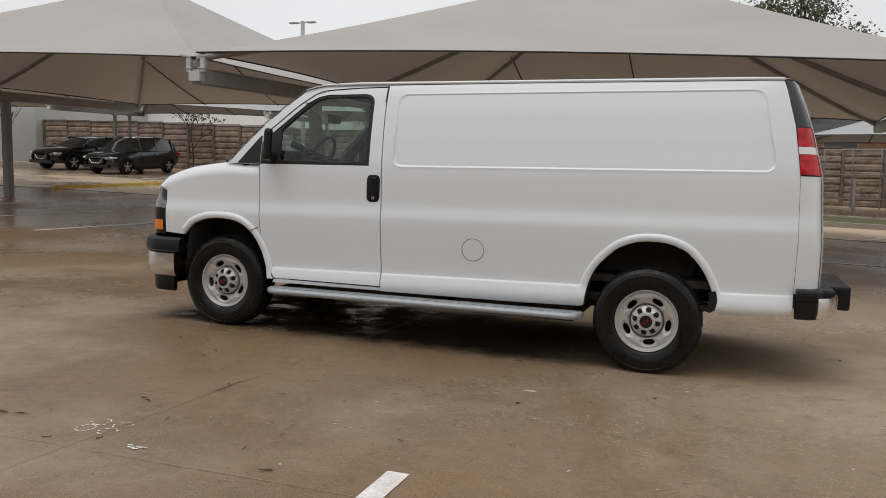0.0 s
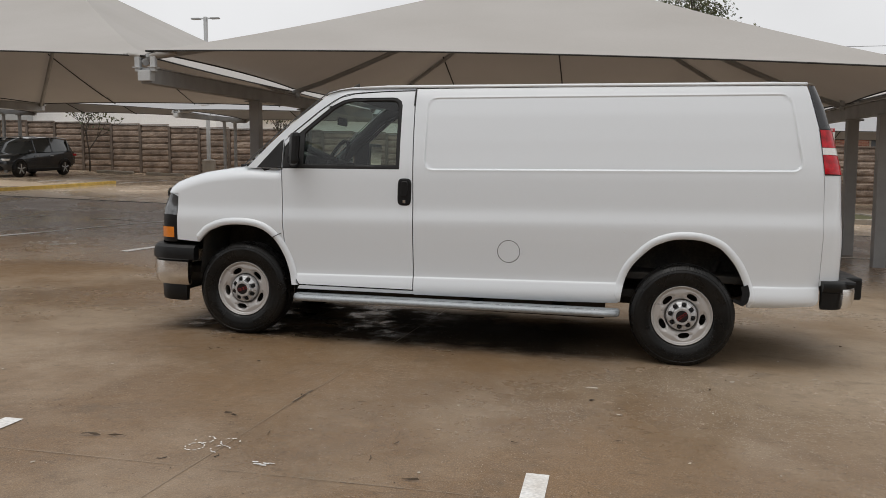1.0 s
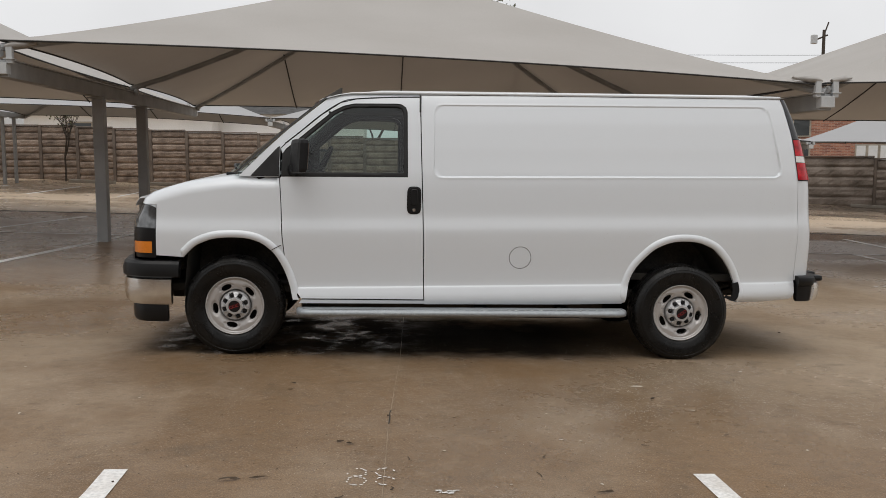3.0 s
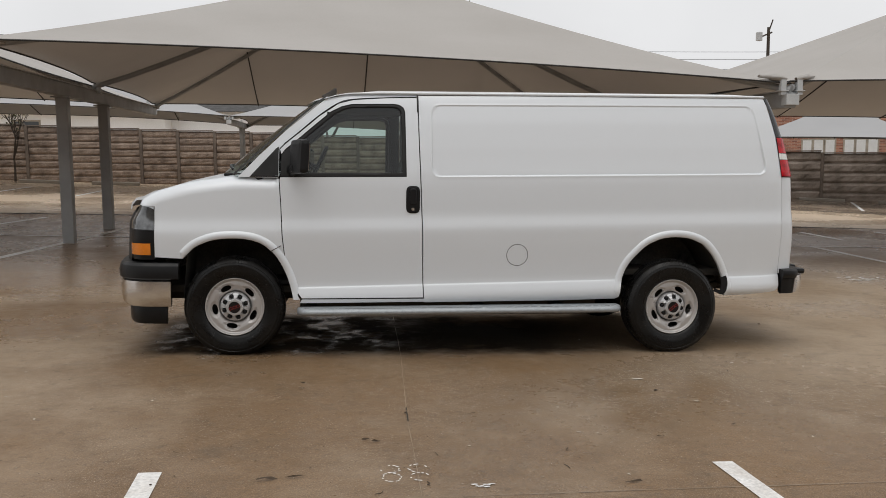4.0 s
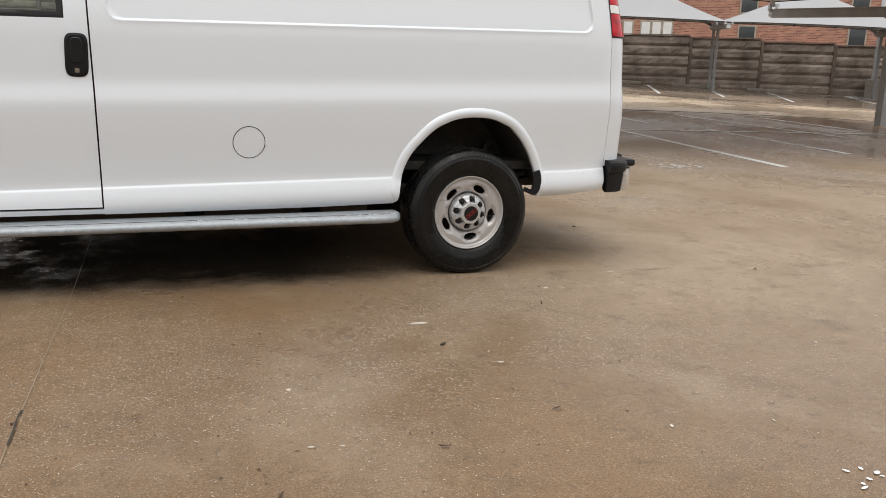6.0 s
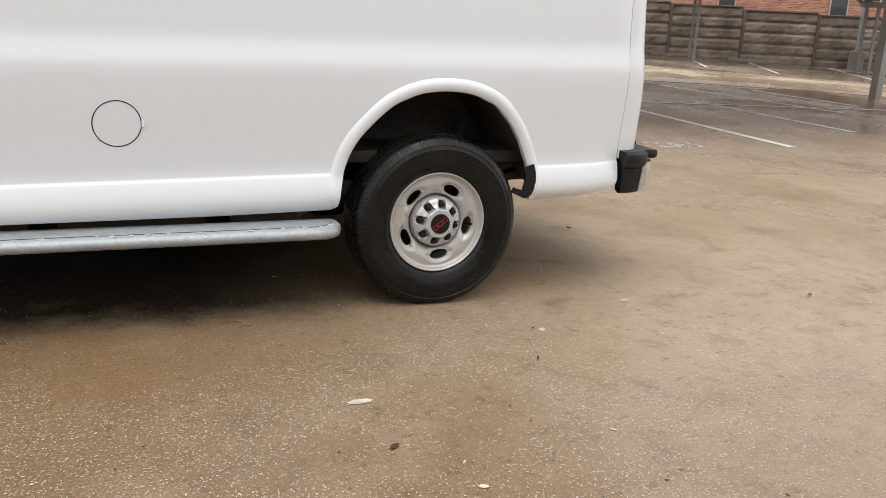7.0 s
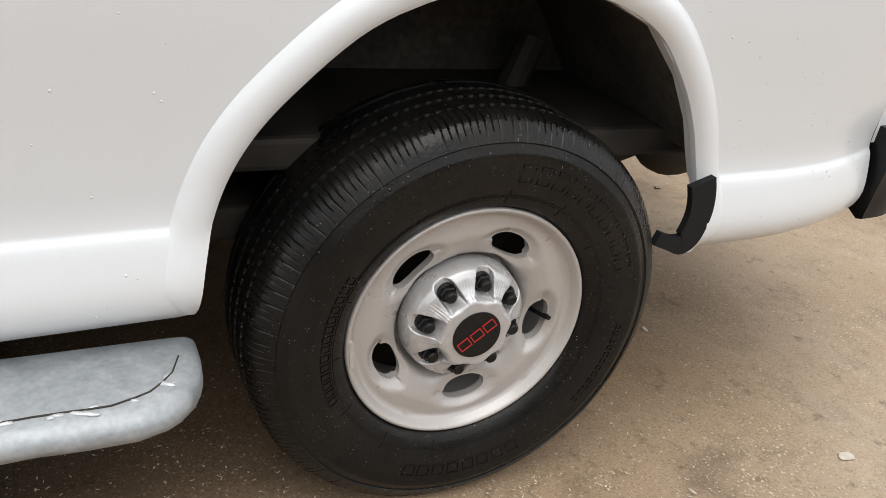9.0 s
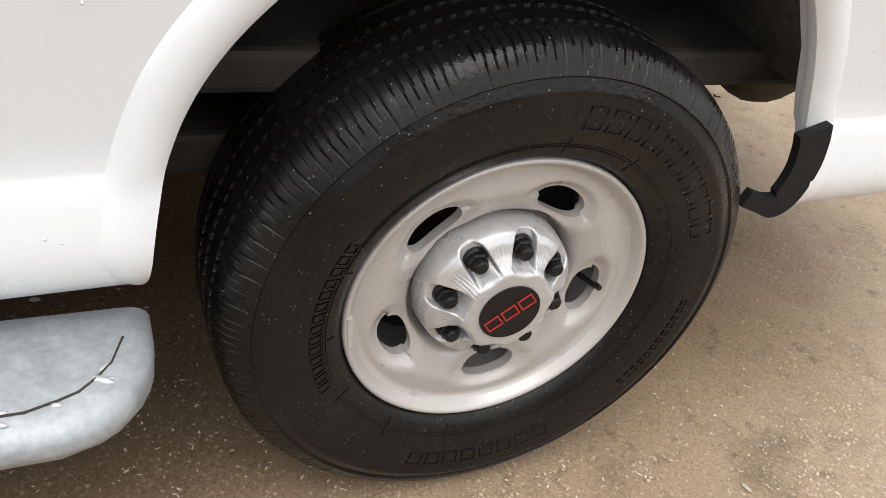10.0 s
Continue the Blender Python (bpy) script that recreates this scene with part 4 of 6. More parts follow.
# hood, cowl, windscreen, roof, rear and front faces
rows = []
for hx, hz in [(-4.205, 1.085), (-4.195, 1.125), (-4.16, 1.158), *HOOD[1:-2], (-3.1, 1.36)]:
    row = []
    for k in range(25):
        t = k / 24
        y_edge = side(max(hx, -4.11), hz - 0.004) + 0.001 if hx > -4.13 else 0.115 + 1.2 * (-4.13 - hx)
        y = y_edge + (2 * (HALF - y_edge)) * t
        crown = (0.014 + 0.04 * smoothstep(-4.0, -3.3, hx)) * (1 - abs(2 * t - 1) ** 2.6)
        bow = 0.11 * smoothstep(-3.9, -4.15, hx) * (1 - abs(2 * t - 1) ** 2)
        row.append((hx - bow, y, hz + (crown if hx > -4.15 else crown * 0.5) - 0.002))
    rows.append(row)
part("hood", sharp(loft("hood", rows[::-1])), "paint", van, "short white hood")
rows = []
for k in range(13):
    t = k / 12
    x, z = -3.425 + (-2.755 + 3.425) * t, 1.352 + (1.952 - 1.352) * t
    row = []
    for j in range(17):
        u = j / 16
        e = pillar_side(x, z) + 0.012
        row.append((x - 0.16 * (1 - (2 * u - 1) ** 2) * (1 - 0.5 * t), e + (2 * (HALF - e)) * u, z + 0.03 * (1 - (2 * u - 1) ** 2) + 0.012 * math.sin(t * math.pi)))
    rows.append(row)
part("windscreen", loft("windscreen", rows[::-1]), "window", van, "sloping tinted windscreen").visible_shadow = False
for e_off in (0.0, 1.0):
    strip_rows = []
    for k in range(13):
        t = k / 12
        x, z = -3.425 + 0.67 * t, 1.352 + 0.6 * t + 0.012 * math.sin(t * math.pi)
        y = pillar_side(x, z)
        ys = (y - 0.002, y + 0.014) if e_off == 0 else (2 * HALF - y - 0.014, 2 * HALF - y + 0.002)
        strip_rows.append([(x - 0.004, ys[0], z + 0.006), (x - 0.016, ys[1], z + 0.014)])
    part("windscreen_seal", loft("windscreen_seal", strip_rows), "seal", van)
rows = []
for x in [-2.775, -2.74, -2.68, -2.6, -2.5, -2.35, -2.15, *np.linspace(-1.9, 0.6, 14), 0.7, 0.78, 0.85]:
    edge_z = curve_at([(-2.775, 1.935), (-2.74, 1.955), (-2.6, 1.982), (-2.3, 1.996), (-2.05, 2.0), (0.79, 2.058)], x)
    fall = 1 if -2.5 < x < 0.6 else smoothstep(-2.85, -2.3, x) if x < 0 else 0.4 + 0.6 * smoothstep(0.96, 0.6, x)
    row = []
    for k in range(33):
        t = k / 32
        y0 = side(x, edge_z) - 0.002
        s = abs(2 * t - 1)
        row.append((x - (0.14 * (1 - s * s) if x < -2.7 else 0), y0 + 2 * (HALF - y0) * t, edge_z + 0.008 + 0.06 * fall * (1 - s ** 3.2)))
    rows.append(row)
part("roof", sharp(loft("roof", rows[::-1])), "paint", van, "white domed roof")
for flip in (False, True):
    pts = []
    for x in np.linspace(-2.77, 0.79, 40):
        ez = curve_at([(-2.775, 1.935), (-2.74, 1.955), (-2.6, 1.982), (-2.3, 1.996), (-2.05, 2.0), (0.79, 2.058)], x) + 0.008
        y = side(x, ez) - 0.006
        pts.append((x, 2 * HALF - y if flip else y, ez))
    part("drip_rail", tube(pts, [0.011 * (0.3 + 0.7 * smoothstep(-2.77, -2.3, p[0])) for p in pts], 8), "paint", van, "white drip rail", smooth=True)
# seal line under the drip rail at the door
part("door_seal", tube([(x, side(x, z) - 0.001, z) for x, z in spline([(-3.065, 1.597), (-2.955, 1.69), (-2.805, 1.82), (-2.663, 1.917), (-2.552, 1.948), (-2.3, 1.968), (-2.07, 1.978)], 6)], 0.0035, 6), "seal", van)
part("door_seal", tube([(-2.061, side(-2.06, z) - 0.001, z) for z in np.linspace(1.86, 1.985, 6)], 0.007, 6), "seal", van)
for flip in (False, True):
    part("corner_sail", panel("corner_sail", [(-3.318, 1.3475), (-3.108, 1.3475), (-3.106, 1.575), (-3.125, 1.562)], lambda x, z: pillar_side(x, z) - 0.004, 0.008, lip=0.006, flip=flip), "seal", van, "black corner sail before the mirror")
# rear face
rows = []
for z in np.linspace(0.62, 2.06, 20):
    rx = curve_at([(0.48, 1.10), (0.9, 1.098), (1.42, 1.062), (1.745, 0.978), (1.9, 0.928), (2.06, 0.862)], z)
    ye = side(0.9, z) + 0.13
    rows.append([(rx + 0.004 + 0.05 * (1 - abs(2 * k / 16 - 1) ** 3), ye + 2 * (HALF - ye) * k / 16, z) for k in range(17)])
part("rear_door", loft("rear_door", rows), "paint", van, "white rear doors")
# front face
rows = []
for z in np.linspace(0.70, 1.09, 8):
    row = []
    for k in range(17):
        t = k / 16
        row.append((-4.19 - 0.13 * (1 - abs(2 * t - 1) ** 2.5) + 0.03 * (z - 0.7) + 0.6 * max(0.0, z - 1.0), 0.12 + 1.64 * t, z))
    rows.append(row)
part("grille", loft("grille", rows[::-1]), "black_plastic", van, "black grille")


def wrap_front(name, z0, z1, mat, label, grow=0.0, x_in=-4.008, x_nose=-4.212, rounded=0.0, ks=(0, 10)):
    """A lamp piece that bends round the front corner."""
    for flip in (False, True):
        rows = []
        for i in range(7):
            z = z0 + (z1 - z0) * i / 6
            row = []
            for k in np.linspace(*ks, 11):
                a = k / 10 * math.pi / 2
                x = x_in + (x_nose + 0.55 * max(0.0, z - 1.0) - x_in) * math.sin(a) - grow * math.sin(a)
                y = side(x_in, z) - grow + 0.30 * (1 - math.cos(a)) ** 1.35
                zz = z0 + (z - z0) * (1 - rounded * max(0.0, 1 - k / 3.5) ** 2.0)
                row.append((x, 2 * HALF - y if flip else y, zz))
            if ks[0] == 0:
                row = [(row[0][0], row[0][1] + (-0.05 if flip else 0.05), row[0][2])] + row
            rows.append(row)
        part(name, sharp(loft(name, rows[::-1] if flip else rows)), mat, van, label)


wrap_front("lamp_housing", 0.722, 0.940, "black_plastic", "black lamp housing")
wrap_front("headlight", 0.942, 1.116, "lamp_lens", "clear wrap-round headlight", 0.002, rounded=0.13)
wrap_front("turn_signal", 0.757, 0.843, "amber_lens", "amber turn signal lens", 0.005, x_in=-4.035)
wrap_front("nose_corner", 1.075, 1.158, "paint", "white nose corner over the headlight", -0.007, x_in=-4.012, x_nose=-4.205)
wrap_front("lamp_bezel", 0.936, 0.946, "black_plastic", "black line under the headlight", 0.004, x_in=-4.02)


# bumpers: a section swept round the corner of the van
def swept(name, section, plan, mat, label, cap=True):
    """section: (out, z) pairs; plan: list of (x, y, nx, ny)."""
    rows = [[(x + nx * o, y + ny * o, z - (0.02 if x < -3 else 0.0)) for o, z in section] for x, y, nx, ny in plan]
    me = loft(name, rows)
    if cap:
        n = len(section)
        bm = bmesh.new()
        bm.from_mesh(me)
        bm.verts.ensure_lookup_table()
        bm.faces.new([bm.verts[i] for i in range(n)][::-1])
        bm.faces.new([bm.verts[(len(plan) - 1) * n + i] for i in range(n)])
        bmesh.ops.recalc_face_normals(bm, faces=bm.faces[:])
        bm.to_mesh(me)
        bm.free()
    return part(name, sharp(me, 30), mat, van, label)


def plan_path(points, turn):
    out = []
    pts = spline(points, 5)
    for i, (x, y) in enumerate(pts):
        dx, dy = np.array(pts[min(i + 1, len(pts) - 1)]) - np.array(pts[max(i - 1, 0)])
        ln = math.hypot(dx, dy)
        out.append((x, y, turn * dy / ln, -turn * dx / ln))
    return out


def mirror_plan(points):
    return points + [(x, 2 * HALF - y) for x, y in points[::-1]]


front_plan = plan_path(mirror_plan([(-3.83, 0.0), (-4.0, 0.0), (-4.12, 0.03), (-4.21, 0.12), (-4.26, 0.3), (-4.29, 0.6)]), -1)
swept("bumper_cover", [(-0.03, 0.60), (0.045, 0.60), (0.058, 0.61), (0.06, 0.66), (0.05, 0.70), (0.03, 0.72), (-0.03, 0.725)], front_plan, "black_plastic", "black plastic bumper top")
swept("chrome_bumper", [(-0.03, 0.40), (0.012, 0.395), (0.034, 0.42), (0.046, 0.47), (0.05, 0.53), (0.046, 0.585), (0.03, 0.598), (-0.03, 0.598)], plan_path(mirror_plan([(-3.885, 0.0), (-4.0, 0.0), (-4.12, 0.03), (-4.21, 0.12), (-4.26, 0.3), (-4.29, 0.6)]), -1), "chrome", "worn chrome front bumper")
swept("valance", [(-0.04, 0.268), (-0.004, 0.262), (0.006, 0.28), (0.012, 0.38), (0.0, 0.41), (-0.04, 0.41)], plan_path(mirror_plan([(-3.92, 0.02), (-4.02, 0.02), (-4.12, 0.05), (-4.19, 0.14), (-4.23, 0.3), (-4.25, 0.6)]), -1), "black_plastic", "black lower valance")
rear_in = [(0.955, 0.034), (1.02, 0.040), (1.075, 0.064), (1.11, 0.115)]
CAP_SECTION = [(o, z - 0.022) for o, z in [(-0.03, 0.50), (-0.004, 0.485), (0.010, 0.49), (0.016, 0.55), (0.022, 0.607), (0.019, 0.609), (0.019, 0.612), (0.027, 0.615), (0.036, 0.63), (0.040, 0.655), (0.034, 0.675), (0.018, 0.687), (-0.05, 0.69)]]
swept("bumper_end", CAP_SECTION, plan_path(rear_in, 1), "black_plastic", "black rear bumper end cap")
swept("bumper_end", CAP_SECTION, [(x, 2 * HALF - y, nx, -ny) for x, y, nx, ny in plan_path(rear_in, 1)], "black_plastic", "black rear bumper end cap")
swept("rear_bumper", [(-0.03, 0.48), (0.0, 0.47), (0.03, 0.475), (0.042, 0.51), (0.045, 0.58), (0.04, 0.614), (-0.03, 0.617)], plan_path(mirror_plan([(1.07, 0.058), (1.12, 0.100), (1.16, 0.165), (1.19, 0.27), (1.205, 0.42)]), 1), "chrome", "chrome rear bumper")
part("bumper_step", box((0.97, 0.09, 0.620), (1.205, 2 * HALF - 0.09, 0.668), 0.022), "black_plastic", van, "ribbed black bumper step")
part("bumper_pad", box((1.15, 0.47, 0.49), (1.345, 2 * HALF - 0.47, 0.66), 0.02), "black_plastic", van, "black rear centre pad")
strap = spline([(0.420, 0.610), (0.430, 0.580), (0.434, 0.545), (0.426, 0.507), (0.410, 0.488), (0.385, 0.491), (0.350, 0.504)], 5)
rows = []
for k, (x, z) in enumerate(strap):
    t = k / (len(strap) - 1)
    dx, dz = np.array(strap[min(k + 1, len(strap) - 1)]) - np.array(strap[max(k - 1, 0)])
    w = (0.026 - 0.013 * smoothstep(0.5, 0.9, t)) / math.hypot(dx, dz)
    rows.append([(x - dz * w, -0.040, z + dx * w), (x + dz * w, -0.040, z - dx * w), (x + dz * w, -0.026, z - dx * w), (x - dz * w, -0.026, z + dx * w)])
bm = bmesh.new()
bm.from_mesh(loft("strap", rows, closed=True, smooth=False))
for end in (rows[0], rows[-1]):
    bm.faces.new([bm.verts.new(c) for c in end])
bmesh.ops.remove_doubles(bm, verts=bm.verts[:], dist=0.0002)
bmesh.ops.recalc_face_normals(bm, faces=bm.faces[:])
part("mud_bracket", bm, "dash", van, "black hooked arch bracket")

# underbody, axles, tank
part("floor_pan", box((-4.05, 0.16, 0.46), (0.30, 2 * HALF - 0.16, 0.52), 0.01), "dark", van, "black underbody")
for y in (0.52, 2 * HALF - 0.62):
    part("frame_rail", box((-4.0, y, 0.36), (0.25, y + 0.1, 0.47), 0.01), "dark", van, "black frame rail")
    shift = y - 0.1 if y < HALF else y + 0.12
    part("frame_rail", box((0.25, shift, 0.565), (1.08, shift + 0.08, 0.62), 0.01), "dark", van, "black frame rail")
part("rear_axle", tube([(0, 0.2, 0.378), (0, 2 * HALF - 0.2, 0.378)], 0.055, 14), "dark", van)
bm = bmesh.new()
bmesh.ops.create_uvsphere(bm, u_segments=18, v_segments=12, radius=0.17)
part("differential", bm, "dark", van, smooth=True, m=pose(0.02, HALF, 0.378))
part("front_axle", tube([(-3.429, 0.2, 0.36), (-3.429, 2 * HALF - 0.2, 0.36)], 0.06, 12), "dark", van)
for y in (0.40, 2 * HALF - 0.40):
    spring = [(x, z) for x, z in spline([(-0.75, 0.47), (-0.35, 0.42), (0.0, 0.40), (0.35, 0.44), (0.72, 0.55)], 5)]
    part("leaf_spring", loft("leaf_spring", [[(x, y - 0.035, z + 0.02), (x, y + 0.035, z + 0.02), (x, y + 0.035, z - 0.02), (x, y - 0.035, z - 0.02)] for x, z in spring], closed=True, smooth=False), "dark", van)
    part("damper", tube([(0.12, y - 0.06, 0.34), (0.28, y - 0.02, 0.75)], 0.03, 10), "dark", van)
profile = ((0.20, 0.47), (0.22, 0.445), (0.30, 0.425), (0.345, 0.435), (0.37, 0.465), (0.372, 0.58), (0.345, 0.61), (0.30, 0.62), (0.20, 0.60))
part("spare_tyre", loft("spare_tyre", [[(0.68 + r * math.cos(a), HALF - 0.02 + r * math.sin(a), z) for r, z in profile] for a in np.linspace(0, math.tau, 49)]), "tyre", van, "black spare tyre slung under the tail")
# solid stand-in for low underbody parts, added to block light and reflections
part("underbody_tray", box((-2.95, 0.22, 0.27), (-0.55, 1.68, 0.46), 0.02), "dark", van, "black block added under the floor to keep out light")
part("fuel_tank", box((-2.1, 0.62, 0.23), (-0.75, 1.15, 0.46), 0.04), "dark", van, "black fuel tank")
part("exhaust", tube(spline([(-3.0, 1.4, 0.33), (-1.0, 1.45, 0.33), (-0.4, 1.5, 0.42), (0.2, 1.5, 0.5), (0.6, 1.5, 0.36), (0.95, 1.62, 0.34)], 4), 0.032, 10), "dark", van)
part("floor_pan", box((-0.45, 0.1, 0.605), (1.06, 2 * HALF - 0.1, 0.66), 0.01), "dark", van, "black underbody")
bm = bmesh.new()
add_tube(bm, spline([(0.55, 0.30, 0.66), (0.60, 0.31, 0.56), (0.68, 0.33, 0.53), (0.82, 0.35, 0.60)], 4), 0.068, 14)
part("tow_hanger", bm, "dark", van, smooth=True)

# running board: flat-topped tube with rounded ends
L0, L1 = -2.965, -0.443
sect = ((0.0, 0.382), (-0.04, 0.384), (-0.10, 0.384), (-0.142, 0.383), (-0.160, 0.379), (-0.172, 0.370), (-0.177, 0.357), (-0.172, 0.344), (-0.158, 0.335), (-0.13, 0.331), (-0.04, 0.331), (0.002, 0.336), (0.006, 0.36))
rnd_b = random.Random(3)
rows, seam_pts = [], []
for d in [0.0, 0.004, 0.010, 0.02, 0.032, 0.046, 0.062, 0.08, 0.1, 0.13, *np.linspace(0.16, L1 - L0 - 0.16, 110), *[L1 - L0 - v for v in (0.13, 0.1, 0.08, 0.062, 0.046, 0.032, 0.02, 0.010, 0.004, 0.0)]]:
    x, e = L0 + d, min(d, L1 - L0 - d)
    q = max(0.0, 1 - e / 0.11)
    s_ = 1 - 0.70 * (1 - math.sqrt(max(0.0, 1 - q * q)))
    thin = 0.35 + 0.65 * math.sqrt(max(0.0, 1 - max(0.0, 1 - e / 0.03) ** 2))
    rz = 0.010 * (x + 1.7) / 1.2
    dent = 0.0022
    rows.append([(x + rnd_b.uniform(-1, 1) * dent * (e > 0.01), y * s_ - (0.0 if k in (0, 12) else rnd_b.uniform(-0.5, 0.5) * dent), 0.357 + rz + (z - 0.357) * thin + (rnd_b.uniform(-0.4, 0.4) * dent if k > 3 else 0)) for k, (y, z) in enumerate(sect)])
    if e > 0.03:
        q = max(0.0, 1 - (e - 0.03) / 0.11)
        seam_pts.append((x, -0.140 * (1 - 0.8 * (1 - math.sqrt(max(0.0, 1 - q * q)))) + rnd_b.uniform(-0.0012, 0.0012), 0.3835 + rz))
board = part("running_board", sharp(loft("running_board", rows, closed=True), 50), "galv", van, "galvanised dented running board")
part("plate_seam", tube(seam_pts, 0.0016, 6), "dark", board)
# weld beads and lumps of zinc along the seam
for k in range(34):
    px, py, pz = seam_pts[rnd_b.choice([1, 2, 3, 4, -2, -3, -4, -5, -6, -7, -9, *range(-60, -8, 3)])]
    bm = bmesh.new()
    bmesh.ops.create_icosphere(bm, subdivisions=2, radius=1.0)
    for v in bm.verts:
        v.co = Vector((v.co.x * rnd_b.uniform(0.7, 1.1), v.co.y * rnd_b.uniform(0.7, 1.1), v.co.z))
    part("weld_bead", bm, "zinc", board, smooth=True, m=pose(px + rnd_b.uniform(-0.01, 0.01), py - rnd_b.uniform(-0.004, 0.012), pz - 0.0015, 0, 0, rnd_b.uniform(-40, 40)) @ Matrix.Diagonal((rnd_b.uniform(0.006, 0.018), rnd_b.uniform(0.003, 0.006), rnd_b.uniform(0.0025, 0.004), 1)))
for x in (-2.86, -1.55, -0.9):
    part("board_bracket", box((x - 0.05, -0.02, 0.352), (x + 0.05, 0.25, 0.372), 0.004), "dark", van)

# door mirrors
for flip in (False, True):
    def my(y, flip=flip):
        return 2 * HALF - y if flip else y
    def swept_back(bm):
        """The head narrows upwards and its outer end stands further back."""
        for v in bm.verts:
            up = (v.co.z - 1.375) / 0.25
            v.co.x = v.co.x * (1.0 - 0.004 * up) - 0.50 * (v.co.y + 0.075)
            v.co.y = my(v.co.y)
        if flip:
            bmesh.ops.reverse_faces(bm, faces=bm.faces[:])
        return bm

    housing = part("door_mirror", swept_back(box((-3.035, -0.255, 1.375), (-2.965, -0.075, 1.625), 0.032)), "black_plastic", van, "black door mirror")
    part("mirror_arm", tube([(-2.985, my(-0.14), 1.415), (-2.995, my(-0.06), 1.405), (-3.0, my(0.01), 1.40)], [0.03, 0.035, 0.055], 12), "black_plastic", housing)
    part("mirror_glass", swept_back(box((-2.9645, -0.235, 1.405), (-2.961, -0.095, 1.595))), "mirror_glass", housing)
# antenna fin, wipers
rows = []
for k in range(9):
    t = k / 8
    x, y, hgt = -2.79 + 0.105 * t, 0.62, 0.062 * min(1, t * 1.15)
    rows.append([(x, y - 0.022 * (1 - 0.3 * t), 2.005), (x + 0.012 * t, y - 0.008, 2.012 + hgt * 0.85), (x + 0.012 * t, y, 2.014 + hgt), (x + 0.012 * t, y + 0.008, 2.012 + hgt * 0.85), (x, y + 0.022 * (1 - 0.3 * t), 2.005)])
rows.append([(x, 0.62 + (py - 0.62) * 0.3, 2.005) for x, py, _ in rows[-1]])
part("antenna_fin", loft("antenna_fin", rows), "dark", van, "black roof antenna fin")
for y in (0.32, 1.05):
    part("wiper", tube(spline([(-3.47, y, 1.40), (-3.50, y + 0.12, 1.43), (-3.50, y + 0.45, 1.44)], 4), 0.011, 6), "black_plastic", van)
part("cowl", box((-3.52, 0.14, 1.345), (-3.36, 2 * HALF - 0.14, 1.372), 0.01), "black_plastic", van, "black cowl")

# cabin
for y in (0.32, 1.06):
    seat = part("seat_base", box((-2.68, y, 0.85), (-2.1, y + 0.5, 1.08), 0.05), "seat", van, "grey cloth seat")
    bm = box((-0.07, 0.0, 0.0), (0.07, 0.5, 0.62), 0.05, pose(-2.12, y, 1.02, 0, 14, 0))
    part("seat_back", bm, "seat", seat)
    part("headrest", box((-0.05, 0.12, 0.0), (0.05, 0.38, 0.17), 0.04, pose(-1.96, y, 1.64, 0, 12, 0)), "seat", seat)
part("dashboard", box((-3.42, 0.1, 1.0), (-2.98, 2 * HALF - 0.1, 1.385), 0.06), "dash", van, "dark dashboard")
part("dash_hood", box((-3.36, 0.26, 1.37), (-2.99, 0.80, 1.468), 0.045), "dash", van, "dark instrument hood")
part("dash_hood", box((-3.36, 0.86, 1.37), (-3.02, 1.70, 1.43), 0.04), "dash", van)
wheel_pts = [(0, math.cos(a) * 0.19, math.sin(a) * 0.19) for a in np.linspace(0, math.tau, 33)]
bm = bmesh.new()
add_tube(bm, wheel_pts, 0.016, 8, caps=False)
add_tube(bm, [(0, -0.18, 0.0), (0, 0.18, 0.0)], 0.02, 6)
add_tube(bm, [(0.0, 0, 0), (-0.3, 0, -0.02)], 0.03, 8)
part("steering_wheel", bm, "dash", van, "black steering wheel", smooth=True, m=pose(-2.83, 0.52, 1.42, 0, 25, 0))
part("cabin_floor", box((-3.5, 0.12, 0.53), (-1.9, 2 * HALF - 0.12, 0.56)), "dash", van)
part("bulkhead", box((-1.78, 0.2, 0.55), (-1.74, 2 * HALF - 0.2, 1.93)), "dash", van, "dark cabin bulkhead")
part("headliner", box((-2.7, 0.2, 1.94), (-1.75, 2 * HALF - 0.2, 1.96)), "seat", van)
part("rear_view_mirror", box((-2.93, HALF - 0.12, 1.74), (-2.91, HALF + 0.12, 1.81), 0.008), "dash", van)
part("cargo_floor", box((-1.95, 0.12, 0.54), (-0.45, 2 * HALF - 0.12, 0.58)), "dark", van)


